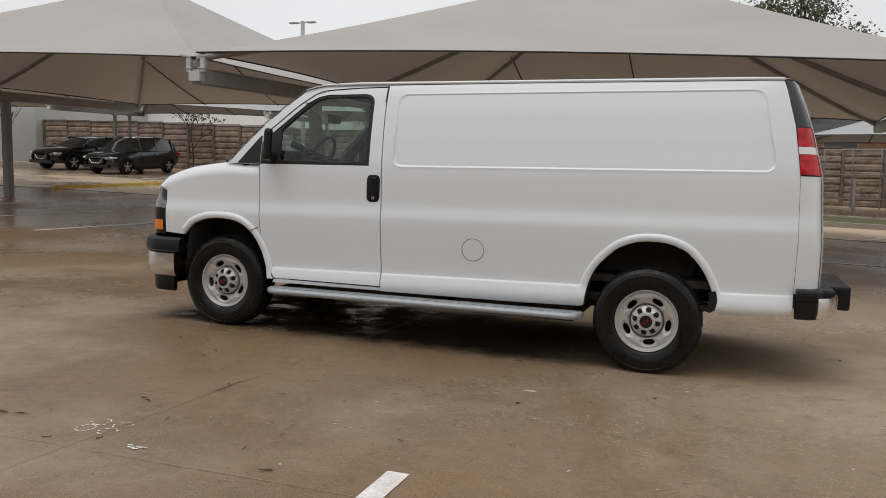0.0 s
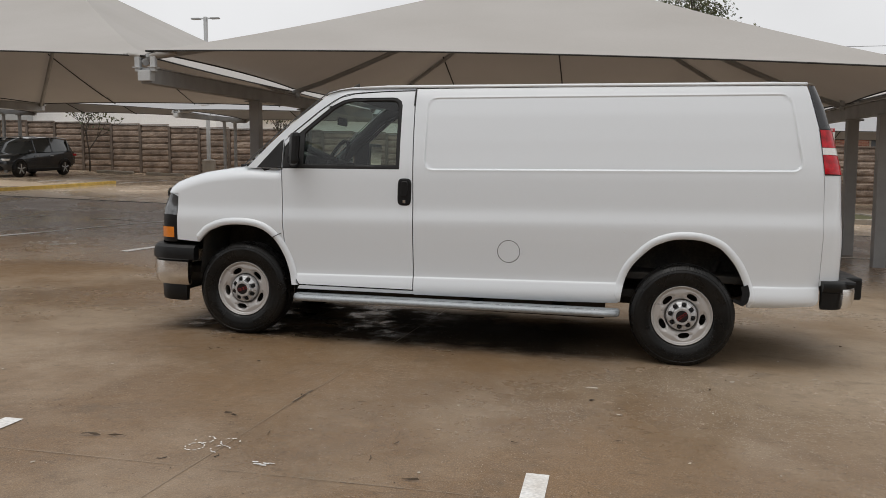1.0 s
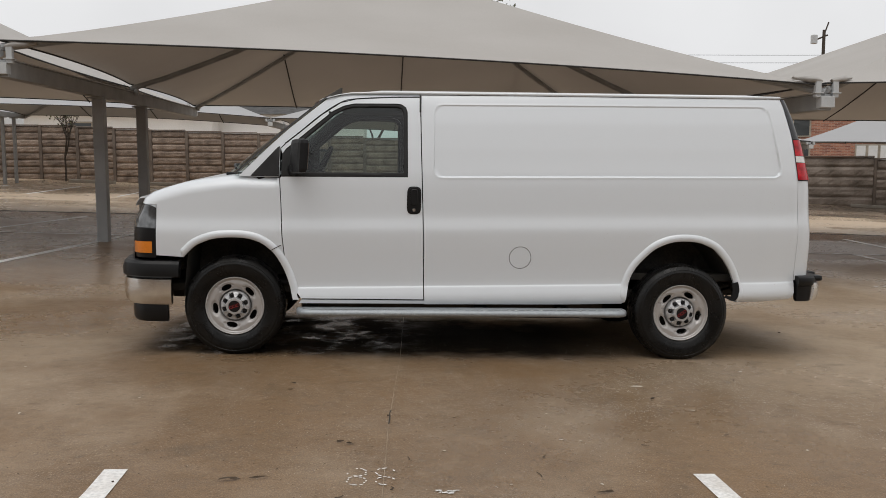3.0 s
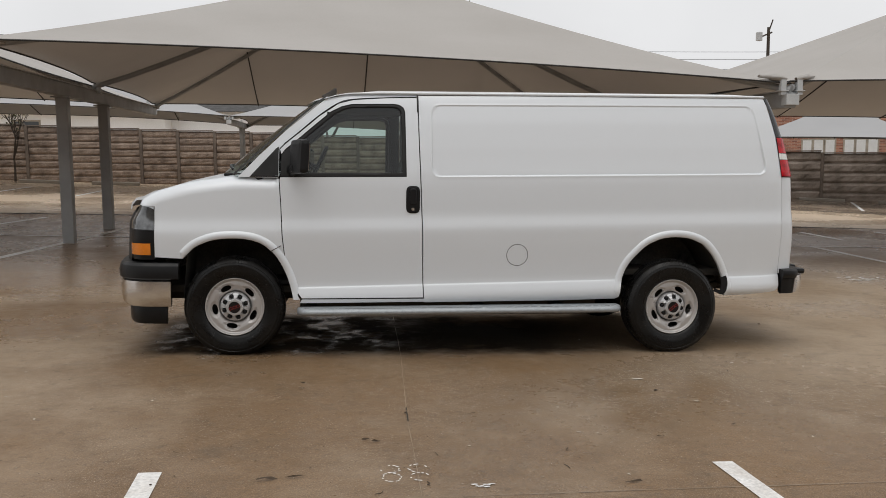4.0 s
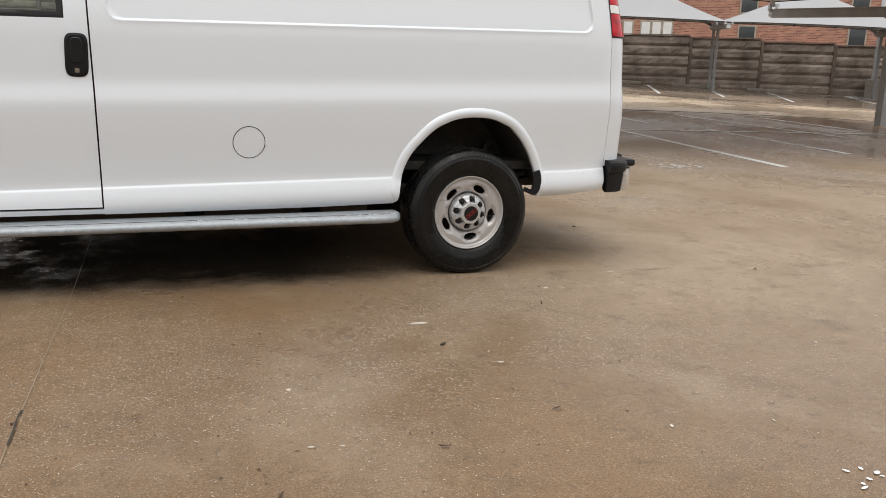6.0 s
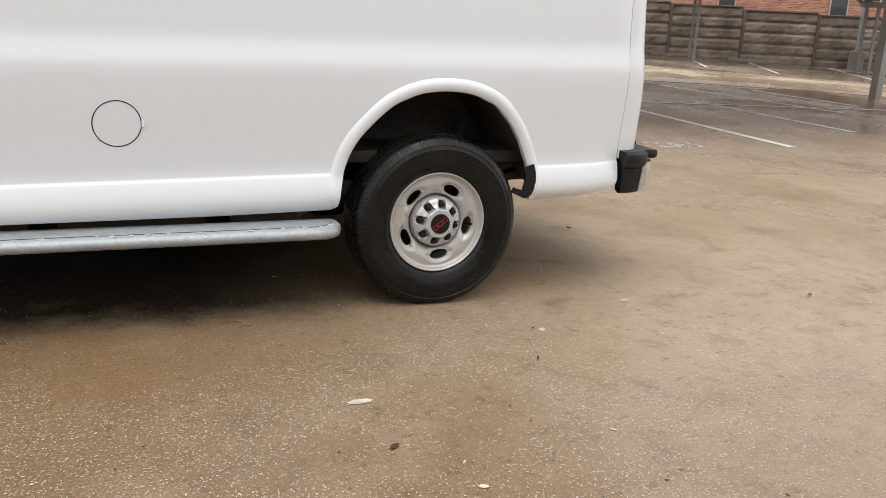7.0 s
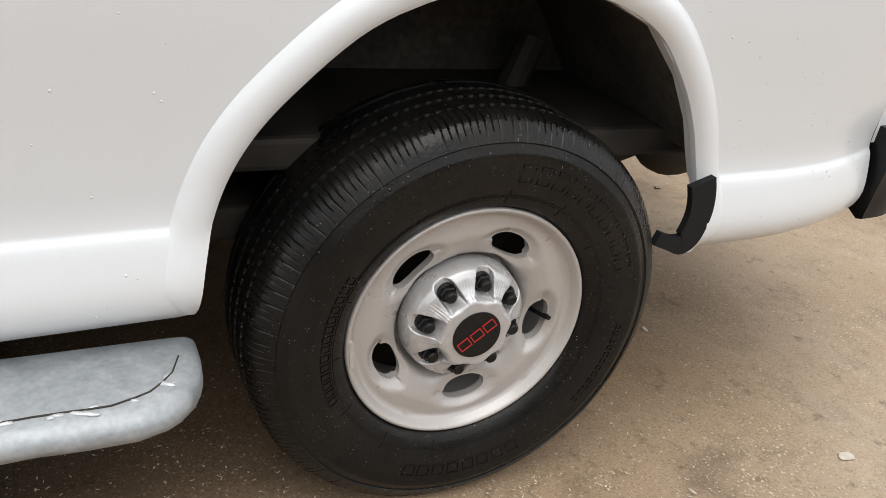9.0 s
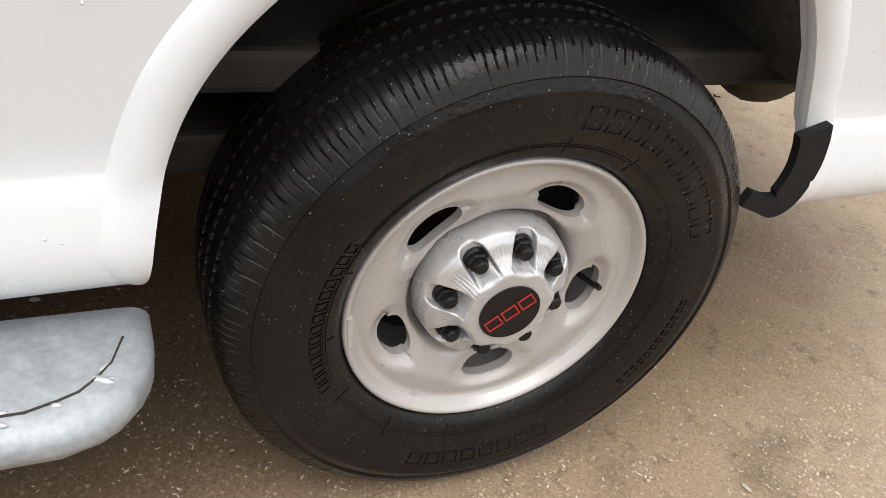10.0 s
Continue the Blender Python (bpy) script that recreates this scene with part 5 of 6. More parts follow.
# wheels
def wheel():
    root = new("wheel")
    root.empty_display_size = 0.1
    root.parent = van
    # tyre: profile (radius, y), outer face towards -y
    c = 0.108
    prof = [(0.2165, -0.075), (0.2205, -0.091), (0.228, -0.1015), (0.24, -0.107), (0.262, -0.116), (0.29, -0.1215), (0.312, -0.120), (0.318, -0.1215), (0.3225, -0.1195), (0.335, -0.114), (0.3375, -0.116), (0.352, -0.107), (0.364, -0.0965), (0.3705, -0.086)]
    tread = [(0.3735, -0.074), (0.3745, -0.062), (0.3665, -0.0605), (0.3665, -0.0535), (0.3755, -0.052), (0.376, -0.024), (0.367, -0.0225), (0.367, -0.0145), (0.3765, -0.013), (0.3765, 0.0)]
    full = prof + tread + [(r, -y) for r, y in (prof + tread[:-1])[::-1]]
    pitch, per = 196, 8
    rnd_t = random.Random(12)
    bite = [rnd_t.choice((0.25, 0.7, 1.0, 1.0, 1.5)) for _ in range(pitch)]
    n_seg = pitch * per
    verts, faces = [], []
    np_ = len(full)
    for s in range(n_seg):
        a = s / n_seg * math.tau
        for k, (r, y) in enumerate(full):
            yy = y
            kk = min(k, np_ - 1 - k)
            cut = (s + (0 if k < np_ / 2 else 4) + (kk == 13) - (kk == 15)) % per == 0
            odd = (s // per) % 2
            if kk in (11, 12, 13, 14, 15):
                if cut:
                    r -= bite[s // per] * ((0.0 if odd else 0.0018) if kk == 11 else 0.0042 if kk == 12 else 0.0046 if kk == 13 else 0.0026 if kk == 14 else 0.0)
            elif kk in (16, 17):
                r -= 0.0008 * ((s // 3) % 3 == 0)
            elif kk in (18, 19, 22, 23):
                yy += 0.0012 * (1 if (s // 6) % 2 else -1)
            zl = r * math.sin(a)
            if zl < -0.362:
                zl = -0.362 + (zl + 0.362) * 0.55
            verts.append((r * math.cos(a), c + yy, zl))
    for s in range(n_seg):
        t = (s + 1) % n_seg
        for k in range(np_ - 1):
            faces.append((s * np_ + k, s * np_ + k + 1, t * np_ + k + 1, t * np_ + k))
    me = mesh_from("tyre", verts, faces)
    me.set_sharp_from_angle(angle=radians(38))
    tyre = part("tyre", me, "tyre", root, "worn black all-season tyre")
    # raised sidewall marks: plain bars along arcs
    def arc_bars(spans, r0, r1, lift, name, k=4):
        vs, fs = [], []
        for a0, a1 in spans:
            o = len(vs)
            for i in range(k + 1):
                a = radians(a0 + (a1 - a0) * i / k)
                for r in (r0, r1):
                    y = float(np.interp(r, [p[0] for p in prof], [p[1] for p in prof]))
                    vs.append((r * math.cos(a), c + y - lift, r * math.sin(a)))
                    vs.append((r * math.cos(a), c + y + 0.001, r * math.sin(a)))
            for i in range(k):
                b = o + 4 * i
                fs += [(b, b + 4, b + 6, b + 2), (b + 1, b, b + 2, b + 3), (b + 1, b + 5, b + 4, b), (b + 2, b + 6, b + 7, b + 3)]
            fs += [(o, o + 2, o + 3, o + 1), (o + 4 * k, o + 4 * k + 1, o + 4 * k + 3, o + 4 * k + 2)]
        me2 = mesh_from(name, vs, fs, False)
        part(name, me2, "tyre", tyre)
    def outline(a0, a1, r0, r1, lift, w=0.0022):
        da = math.degrees(w / ((r0 + r1) / 2))
        arc_bars([(a0, a1)], r0, r0 + w, lift, "raised_mark")
        arc_bars([(a0, a1)], r1 - w, r1, lift, "raised_mark")
        arc_bars([(a0, a0 + math.copysign(da, a1 - a0))], r0 + w, r1 - w, lift, "raised_mark")
        arc_bars([(a1 - math.copysign(da, a1 - a0), a1)], r0 + w, r1 - w, lift, "raised_mark")

    for k in range(10):
        outline(84 - k * 6.6, 84 - k * 6.6 - 4.9, 0.272, 0.304, 0.0016)
    for k in range(8):
        outline(296 - k * 6.0, 296 - k * 6.0 - 4.4, 0.276, 0.298, 0.0022, 0.0018)
    for k in range(14):
        outline(150 + k * 3.9, 150 + k * 3.9 + 2.8, 0.250, 0.266, 0.0016, 0.0014)
    for k in range(12):
        outline(322 + k * 2.9, 322 + k * 2.9 + 1.9, 0.288, 0.299, 0.0015, 0.0012)
    for a in range(10, 360, 25):
        arc_bars([(a, a + 0.28)], 0.232, 0.258, 0.0012, "mould_line")
    for r in (0.2435, 0.2475):
        arc_bars([(0, 360)], r, r + 0.0012, 0.0010, "mould_ring", 96)
    # rim barrel and lip
    rp = [(0.19, 0.20), (0.192, 0.06), (0.1955, 0.0365), (0.200, 0.0315), (0.205, 0.0245), (0.2095, 0.0165), (0.2125, 0.0125), (0.2155, 0.0115), (0.2185, 0.0135), (0.219, 0.020), (0.214, 0.034)]
    rows = [[(r * math.cos(a), y, r * math.sin(a)) for r, y in rp] for a in np.linspace(0, math.tau, 97)]
    rim = part("rim", loft("rim", rows), "rim", root, "silver painted steel rim")
    # disc with five slots: rings grow from each slot's edge to the bounds of its fifth of the wheel
    def disc_y(r):
        return sum(float(np.interp(r + o, [0, 0.1165, 0.1205, 0.14, 0.165, 0.186, 0.197, 0.206], [0.082, 0.082, 0.048, 0.035, 0.027, 0.030, 0.033, 0.024])) for o in (-0.003, -0.0015, 0, 0.0015, 0.003)) / 5

    SLOT, R0, HA, HB = radians(-81), 0.151, 0.0205, 0.041
    u0, u1, fi = 0.095 - R0, 0.203 - R0, math.pi / 5
    side_n, top_n, rings = 14, 30, 15
    edge = [(u0 + (u1 - u0) * i / side_n, fi) for i in range(side_n)] + [(u1, fi - 2 * fi * i / top_n) for i in range(top_n)]
    edge += [(u1 + (u0 - u1) * i / side_n, -fi) for i in range(side_n)] + [(u0, -fi + 2 * fi * i / top_n) for i in range(top_n)]
    bm = bmesh.new()
    for k in range(5):
        b = SLOT + k * math.tau / 5
        grid = []
        for j in range(-3, rings + 1):
            row = []
            for (eu, ef) in edge:
                ang = math.atan2(ef * R0 / HB, eu / HA * 0.55)
                cu, su = math.cos(ang), math.sin(ang)
                su_, cu_ = math.copysign(abs(su) ** 0.9, su), math.copysign(abs(cu) ** 0.9, cu)
                t = max(0.0, j / rings) ** 1.5
                bu, bv = HA * cu_, HB * su_ / R0
                u, f = bu + (eu - bu) * t, bv + (ef - bv) * t
                r = R0 + u
                d = math.hypot(u / HA, f * R0 / HB)
                y = disc_y(r) + (0.013 if u > 0 else 0.007) * smoothstep(1.75, 1.0, d)
                if j < 0:
                    y += -j * 0.005
                row.append(bm.verts.new((r * math.cos(b + f), y, r * math.sin(b + f))))
            grid.append(row)
        for p, q in zip(grid, grid[1:]):
            for i in range(len(edge)):
                o = (i + 1) % len(edge)
                bm.faces.new((p[i], p[o], q[o], q[i]))
    bmesh.ops.remove_doubles(bm, verts=bm.verts[:], dist=0.00005)
    bmesh.ops.recalc_face_normals(bm, faces=bm.faces[:])
    plate = part("disc", bm, "rim", rim, "silver wheel disc with five slots", smooth=True)
    plate.data.set_sharp_from_angle(angle=radians(50))
    back = [(0.2 * math.cos(a), 0.17, 0.2 * math.sin(a)) for a in np.linspace(0, math.tau, 48, endpoint=False)]
    part("brake_drum", mesh_from("brake_drum", back, [tuple(range(48))[::-1]]), "dark", root)
    # centre cap: scalloped face, ribbed spokes between eight nut bays
    PHASE = radians(-9)

    def cap_y(r, a):
        w = ((a - PHASE) / (math.tau / 8) + 0.5) % 1.0 - 0.5
        rs = r * (1 + 0.05 * math.cos(math.tau * w) * smoothstep(0.03, 0.055, r) * smoothstep(0.082, 0.066, r))
        y = float(np.interp(rs, [0, 0.0595, 0.0635, 0.067, 0.080, 0.095, 0.104, 0.109, 0.1115], [-0.012, -0.012, -0.0095, -0.001, 0.008, 0.015, 0.023, 0.034, 0.062]))
        u, v = r * math.cos(w * math.tau / 8), r * math.sin(w * math.tau / 8)
        d = math.hypot(max(0.0, abs(u - 0.0795) - 0.0125), v) / 0.0174
        floor_y = 0.024 + (r - 0.06) * 0.12
        if y < floor_y:
            y += (floor_y - y) * smoothstep(1.06, 0.84, d) * smoothstep(0.0635, 0.066, r)
        q = r * math.sin((0.5 - abs(w)) * math.tau / 8)
        if 0.06 < r < 0.097 and q < 0.0078:
            y += 0.0008 * (0.5 - 0.5 * math.cos(math.tau * q / 0.0052)) * smoothstep(0.06, 0.065, r) * smoothstep(0.097, 0.092, r)
        return y

    na, radii_c = 512, [0.1115 * (i / 56) for i in range(1, 57)]
    vs = [(0, -0.012, 0)] + [(r * math.cos(a), cap_y(r, a), r * math.sin(a)) for r in radii_c for a in np.linspace(0, math.tau, na, endpoint=False)]
    fs = [(0, 1 + i, 1 + (i + 1) % na) for i in range(na)]
    fs += [(1 + j * na + i, 1 + j * na + na + i, 1 + j * na + na + (i + 1) % na, 1 + j * na + (i + 1) % na) for j in range(len(radii_c) - 1) for i in range(na)]
    hub = part("centre_cap", mesh_from("centre_cap", vs, fs), "cap", root, "silver eight-nut centre cap")
    nut = bmesh.new()
    add_tube(nut, [(0, 0.05, 0), (0, 0.024, 0), (0, 0.021, 0)], [0.0168, 0.0168, 0.0150], 16)
    add_tube(nut, [(0, 0.022, 0), (0, 0.015, 0), (0, 0.013, 0)], [0.0148, 0.0148, 0.0130], 6)
    add_tube(nut, [(0, 0.014, 0), (0, 0.004, 0), (0, 0.0015, 0)], [0.0105, 0.0105, 0.0075], 12)
    nut_me = bpy.data.meshes.new("nut")
    nut.to_mesh(nut_me)
    nut.free()
    nut_me.materials.append(M["black_plastic"])
    for k in range(8):
        b = k * math.tau / 8 + PHASE
        part("nut", nut_me, None, hub, m=pose(0.0815 * math.cos(b), 0, 0.0815 * math.sin(b)))
    bm = bmesh.new()
    add_tube(bm, [(0, -0.009, 0), (0, -0.0142, 0)], 0.0435, 40)
    badge = part("badge", bm, "black_plastic", hub, "round black badge with a red mark")
    bm = bmesh.new()
    for x in (-0.0262, 0.0, 0.0262):
        w, hh, k = 0.0112, 0.0095, 0.0019
        for lo, hi in (((x - w, hh - k), (x + w, hh)), ((x - w, -hh), (x + w, -hh + k)), ((x - w, -hh + k), (x - w + k, hh - k)), ((x + w - k, -hh + k), (x + w, hh - k))):
            add_box(bm, (lo[0], -0.0154, lo[1]), (hi[0], -0.0139, hi[1]))
    part("badge_mark", bm, "red_logo", badge, m=pose(0, 0, 0, 0, TURN_BADGE, 0))
    part("valve", tube([(0.152, 0.075, -0.020), (0.162, 0.044, -0.018), (0.166, 0.034, -0.016), (0.167, 0.027, -0.015)], [0.0042, 0.0042, 0.0052, 0.004], 10), "black_plastic", root, "black valve stem")
    part("balance_weight", box((-0.004, 0.010, -0.026), (0.004, 0.022, 0.026), 0.002, pose(-0.2095 * math.cos(0.12), 0, -0.2095 * math.sin(0.12), 0, -7, 0)), "cap", root)
    return root


TURN_BADGE = -38
rear_wheel = wheel()
rear_wheel.matrix_basis = pose(0, -0.05, 0.368)
copy_thing(rear_wheel, pose(-3.429, 0.003, 0.368, 0, 18, 0))
copy_thing(rear_wheel, pose(0, 2 * HALF + 0.05, 0.368, 0, 40, 180))
copy_thing(rear_wheel, pose(-3.429, 2 * HALF, 0.368, 0, -30, 180))


# ---- parked cars ----
def parked_car(m, paint, label, tall=1.66, length=4.6):
    """A crossover: lofted body, glasshouse, wheels, lamps. x to its front, y to its left, z up."""
    root = empty("parked_car", m, label, "car", "cars parked by the fence")
    L, W = length, 0.92
    # stations: x, sill z, belt z, half width
    st = [(-L / 2, 0.55, 0.95, 0.66), (-L / 2 + 0.08, 0.42, 1.02, 0.80), (-L / 2 + 0.4, 0.32, 1.06, 0.89), (-1.35, 0.26, 1.05, W), (-0.4, 0.24, 1.03, W), (0.6, 0.24, 1.01, W), (1.2, 0.26, 0.98, W), (1.6, 0.3, 0.94, 0.89), (L / 2 - 0.25, 0.33, 0.86, 0.82), (L / 2 - 0.06, 0.40, 0.76, 0.70), (L / 2, 0.46, 0.68, 0.6)]
    rows = []
    for x, z0, z1, w in st:
        half = [(0.0, z0), (w * 0.9, z0), (w * 0.985, z0 + 0.1), (w, z0 + (z1 - z0) * 0.45), (w * 0.985, z0 + (z1 - z0) * 0.75), (w * 0.93, z1 - 0.02), (w * 0.80, z1 + 0.02), (0.0, z1 + 0.05)]
        rows.append([(x, y, z) for y, z in half] + [(x, -y, z) for y, z in half[-2:0:-1]])
    body = part("body", sharp(loft("body", rows, closed=True), 28), paint, root, "glossy dark body")
    gl = [(-L / 2 + 0.12, 1.02, 1.10, 0.74, 0.66), (-L / 2 + 0.42, 1.05, tall - 0.10, 0.83, 0.62), (-1.1, 1.05, tall - 0.01, 0.86, 0.63), (-0.2, 1.04, tall, 0.87, 0.64), (0.45, 1.02, tall - 0.06, 0.87, 0.63), (0.85, 1.0, tall - 0.26, 0.86, 0.66), (1.32, 0.98, 1.0, 0.82, 0.74)]
    rows = []
    for x, z0, z1, w0, w1 in gl:
        half = [(w0, z0), (w0 - (w0 - w1) * 0.5, z0 + (z1 - z0) * 0.52), (w1, z1 - 0.03), (w1 - 0.12, z1)]
        rows.append([(x, y, z) for y, z in half] + [(x, 0, z1 + 0.015)] + [(x, -y, z) for y, z in half[::-1]])
    part("cabin", sharp(loft("cabin", rows), 28), "car_glass", root, "dark tinted glass")
    roof = [[(x, y * w1, z1 + 0.022 - 0.03 * abs(y) ** 3) for y in (-1.0, -0.8, -0.4, 0, 0.4, 0.8, 1.0)] for x, _, z1, _, w1 in gl[1:5]]
    part("roof", loft("roof", roof), paint, root)
    for sy in (1, -1):
        part("roof_rail", tube([(x, sy * (w1 - 0.06), z1 + 0.035) for x, _, z1, _, w1 in gl[1:5]], 0.018, 6), "cap", root)
        part("sill", box((-1.0, sy * 0.905 - 0.03, 0.22), (1.0, sy * 0.905 + 0.03, 0.36), 0.02), "black_plastic", root)
        for x in (-0.55, 0.42):
            part("door_handle", box((x - 0.10, sy * 0.915 - 0.02, 0.86), (x + 0.10, sy * 0.915 + 0.02, 0.89), 0.008), "cap", root)
    for x in (-1.75, -0.62, 0.42):
        for sy in (1, -1):
            i = np.interp(x, [g[0] for g in gl], range(len(gl)))
            z0, z1, w0, w1 = (float(np.interp(x, [g[0] for g in gl], [g[k] for g in gl])) for k in (1, 2, 3, 4))
            part("door_pillar", tube([(x, sy * (w0 + 0.004), z0), (x - 0.05, sy * (w1 + 0.012), z1)], 0.035, 6), paint, root)
    for sx, x in ((1, 1.38), (-1, -1.36)):
        for sy in (1, -1):
            bm = bmesh.new()
            add_tube(bm, [(x, sy * 0.72, 0.345), (x, sy * 0.74, 0.345), (x, sy * 0.90, 0.345), (x, sy * 0.925, 0.345)], [0.30, 0.345, 0.345, 0.31], 28)
            w = part("wheel", bm, "tyre", root, "car tyre on an alloy rim")
            bm = bmesh.new()
            add_tube(bm, [(x, sy * 0.90, 0.345), (x, sy * 0.931, 0.345)], [0.24, 0.225], 24)
            rim = part("rim", bm, "dark", w)
            for k in range(5):
                a = k * math.tau / 5 + 0.3
                part("spoke", tube([(x, sy * 0.934, 0.345), (x + 0.22 * math.cos(a), sy * 0.934, 0.345 + 0.22 * math.sin(a))], 0.028, 6), "cap", w)
            bm = bmesh.new()
            pts = [(x + 0.40 * math.cos(a), sy * 0.905, 0.345 + 0.40 * math.sin(a)) for a in np.linspace(0.05, math.pi - 0.05, 16)]
            add_tube(bm, pts, 0.035, 6)
            part("wheel_arch", bm, "black_plastic", root)
    for sy in (1, -1):
        part("headlight", box((L / 2 - 0.42, sy * 0.70 - 0.13, 0.70), (L / 2 - 0.10, sy * 0.70 + 0.13, 0.79), 0.03), "white_lens", root, "bright headlight")
        part("tail_lamp", box((-L / 2 + 0.0, sy * 0.68 - 0.13, 0.84), (-L / 2 + 0.3, sy * 0.68 + 0.16, 0.95), 0.03), "red_lens", root)
        part("door_mirror", box((0.72, sy * 0.98 - 0.08, 1.02), (0.9, sy * 0.98 + 0.08, 1.15), 0.03), paint, root)
    part("grille", box((L / 2 - 0.1, -0.42, 0.45), (L / 2 + 0.01, 0.42, 0.66), 0.02), "black_plastic", root, "dark grille with a bright trim")
    part("grille_trim", tube([(L / 2 + 0.015, -0.36, 0.68), (L / 2 + 0.02, -0.2, 0.5), (L / 2 + 0.02, 0.2, 0.5), (L / 2 + 0.015, 0.36, 0.68)], 0.018, 6), "chrome", root)
    part("bumper", box((L / 2 - 0.14, -0.72, 0.30), (L / 2 + 0.03, 0.72, 0.44), 0.04), "black_plastic", root)
    return root


def on_ground(x, y, rz):
    d = 0.5
    zx, zy = (height(x + d, y) - height(x - d, y)) / (2 * d), (height(x, y + d) - height(x, y - d)) / (2 * d)
    up = Vector((-zx, -zy, 1)).normalized()
    a = Vector((math.cos(radians(rz)), math.sin(radians(rz)), 0))
    a = (a - up * a.dot(up)).normalized()
    b = up.cross(a)
    return Matrix(((a.x, b.x, up.x, x), (a.y, b.y, up.y, y), (a.z, b.z, up.z, height(x, y)), (0, 0, 0, 1)))


parked_car(on_ground(-24.2, 25.0, 267) @ Matrix.Scale(0.94, 4), "car", "dark grey crossover parked nose out beside the fence")
parked_car(on_ground(-27.55, 25.9, 262), "car_black", "black saloon parked beside a dark grey crossover", tall=1.46, length=4.65)


# ---- poles, signs, gate ----
def lamp_post(x, y, h, label, heads=True):
    g = height(x, y)
    root = empty("lamp_post", pose(x, y, g), label, "lamp post", "lamp posts of the lot")
    bm = bmesh.new()
    add_tube(bm, [(0, 0, -0.1), (0, 0, 0.72), (0, 0, 0.76)], [0.29, 0.29, 0.25], 20)
    part("base", bm, "concrete", root, "round concrete base")
    bm = bmesh.new()
    add_box(bm, (-0.07, -0.07, 0.74), (0.07, 0.07, h), 0.012)
    add_box(bm, (-0.16, -0.16, 0.74), (0.16, 0.16, 0.78), 0.01)
    part("pole", bm, "steel_light", root, "square pale pole")
    if heads:
        part("arm", box((-0.34, -0.03, h - 0.10), (0.34, 0.03, h - 0.04), 0.01), "steel_light", root)
        for sx in (-1, 1):
            bm = box((sx * 0.45 - 0.2, -0.12, h - 0.11), (sx * 0.45 + 0.2, 0.12, h - 0.04), 0.03)
            part("lamp_head", bm, "steel", root, "flat grey lamp head")
    return root


lamp_post(-18.15, 29.2, 7.0, "pale twin-head lamp post on a round concrete base")
lamp_post(27.2, 22.6, 7.0, "pale lamp post on a round concrete base by the turned fence")

sx_, sy_ = 5.5, 19.9
sign_post = empty("no_parking_sign", pose(sx_, sy_, height(sx_, sy_) + 0.2, 0, 0, 8), "white no-parking sign with a red band on a post", "sign")
part("post", tube([(0, 0.03, -0.25), (0, 0.03, 2.35)], 0.03, 8), "steel", sign_post)
board_ = part("board", box((-0.22, -0.01, 1.78), (0.22, 0.0, 2.40), 0.004), "sign", sign_post)
part("red_band", box((-0.215, -0.014, 2.29), (0.215, -0.009, 2.395)), "sign_red", board_)


def lettering(text, size, x, z, mat, parent, y=-0.013):
    cu = bpy.data.curves.new("lettering", "FONT")
    cu.body, cu.size, cu.align_x, cu.align_y, cu.extrude = text, size, "CENTER", "CENTER", 0.001
    tmp = bpy.data.objects.new("lettering", cu)
    scene.collection.objects.link(tmp)
    me = bpy.data.meshes.new_from_object(tmp.evaluated_get(bpy.context.evaluated_depsgraph_get()))
    bpy.data.objects.remove(tmp)
    me.materials.clear()
    part("lettering", me, mat, parent, m=pose(x, y, z, 90, 0, 0))


lettering("FIRE LANE", 0.075, 0, 2.342, "sign", board_, y=-0.016)
lettering("NO", 0.10, 0, 2.21, "sign_red", board_)
lettering("PARKING", 0.095, 0, 2.09, "sign_red", board_)
part("arrow", box((-0.12, -0.013, 1.865), (0.12, -0.009, 1.885)), "cable", board_)
for s_ in (-1, 1):
    part("arrow_head", box((s_ * 0.12 - 0.02, -0.013, 1.855), (s_ * 0.12 + 0.02, -0.009, 1.895)), "cable", board_)
part("small_line", box((-0.14, -0.013, 1.975), (0.14, -0.009, 1.995)), "sign_red", board_)

gate = empty("pipe_gate", pose(3.75, 28.7, height(5, 28.7), 0, 0, -4), "dull grey pipe gate standing open against the fence", "gate")
for x in (0.0, 0.95, 1.9, 2.85):
    part("upright", tube([(x, 0, -0.05), (x, 0, 2.2)], 0.024, 8), "steel", gate)
for z in (0.35, 1.25, 2.15):
    part("rail", tube([(0, 0, z), (2.85, 0, z)], 0.018, 8), "steel", gate)
for x in (0.0, 0.95, 1.9):
    part("brace", tube([(x, 0.0, 1.25), (x + 0.6, 0, 0.35)], 0.014, 6), "steel", gate)
bx, by = 4.35, 25.0
bollard = empty("bollard", pose(bx, by, height(bx, by)), "pale grey steel bollard by the gate", "bollard")
part("pipe", tube([(0, 0, -0.05), (0, 0, 1.08), (0, 0, 1.12)], [0.05, 0.05, 0.03], 12), "steel_light", bollard, smooth=True)

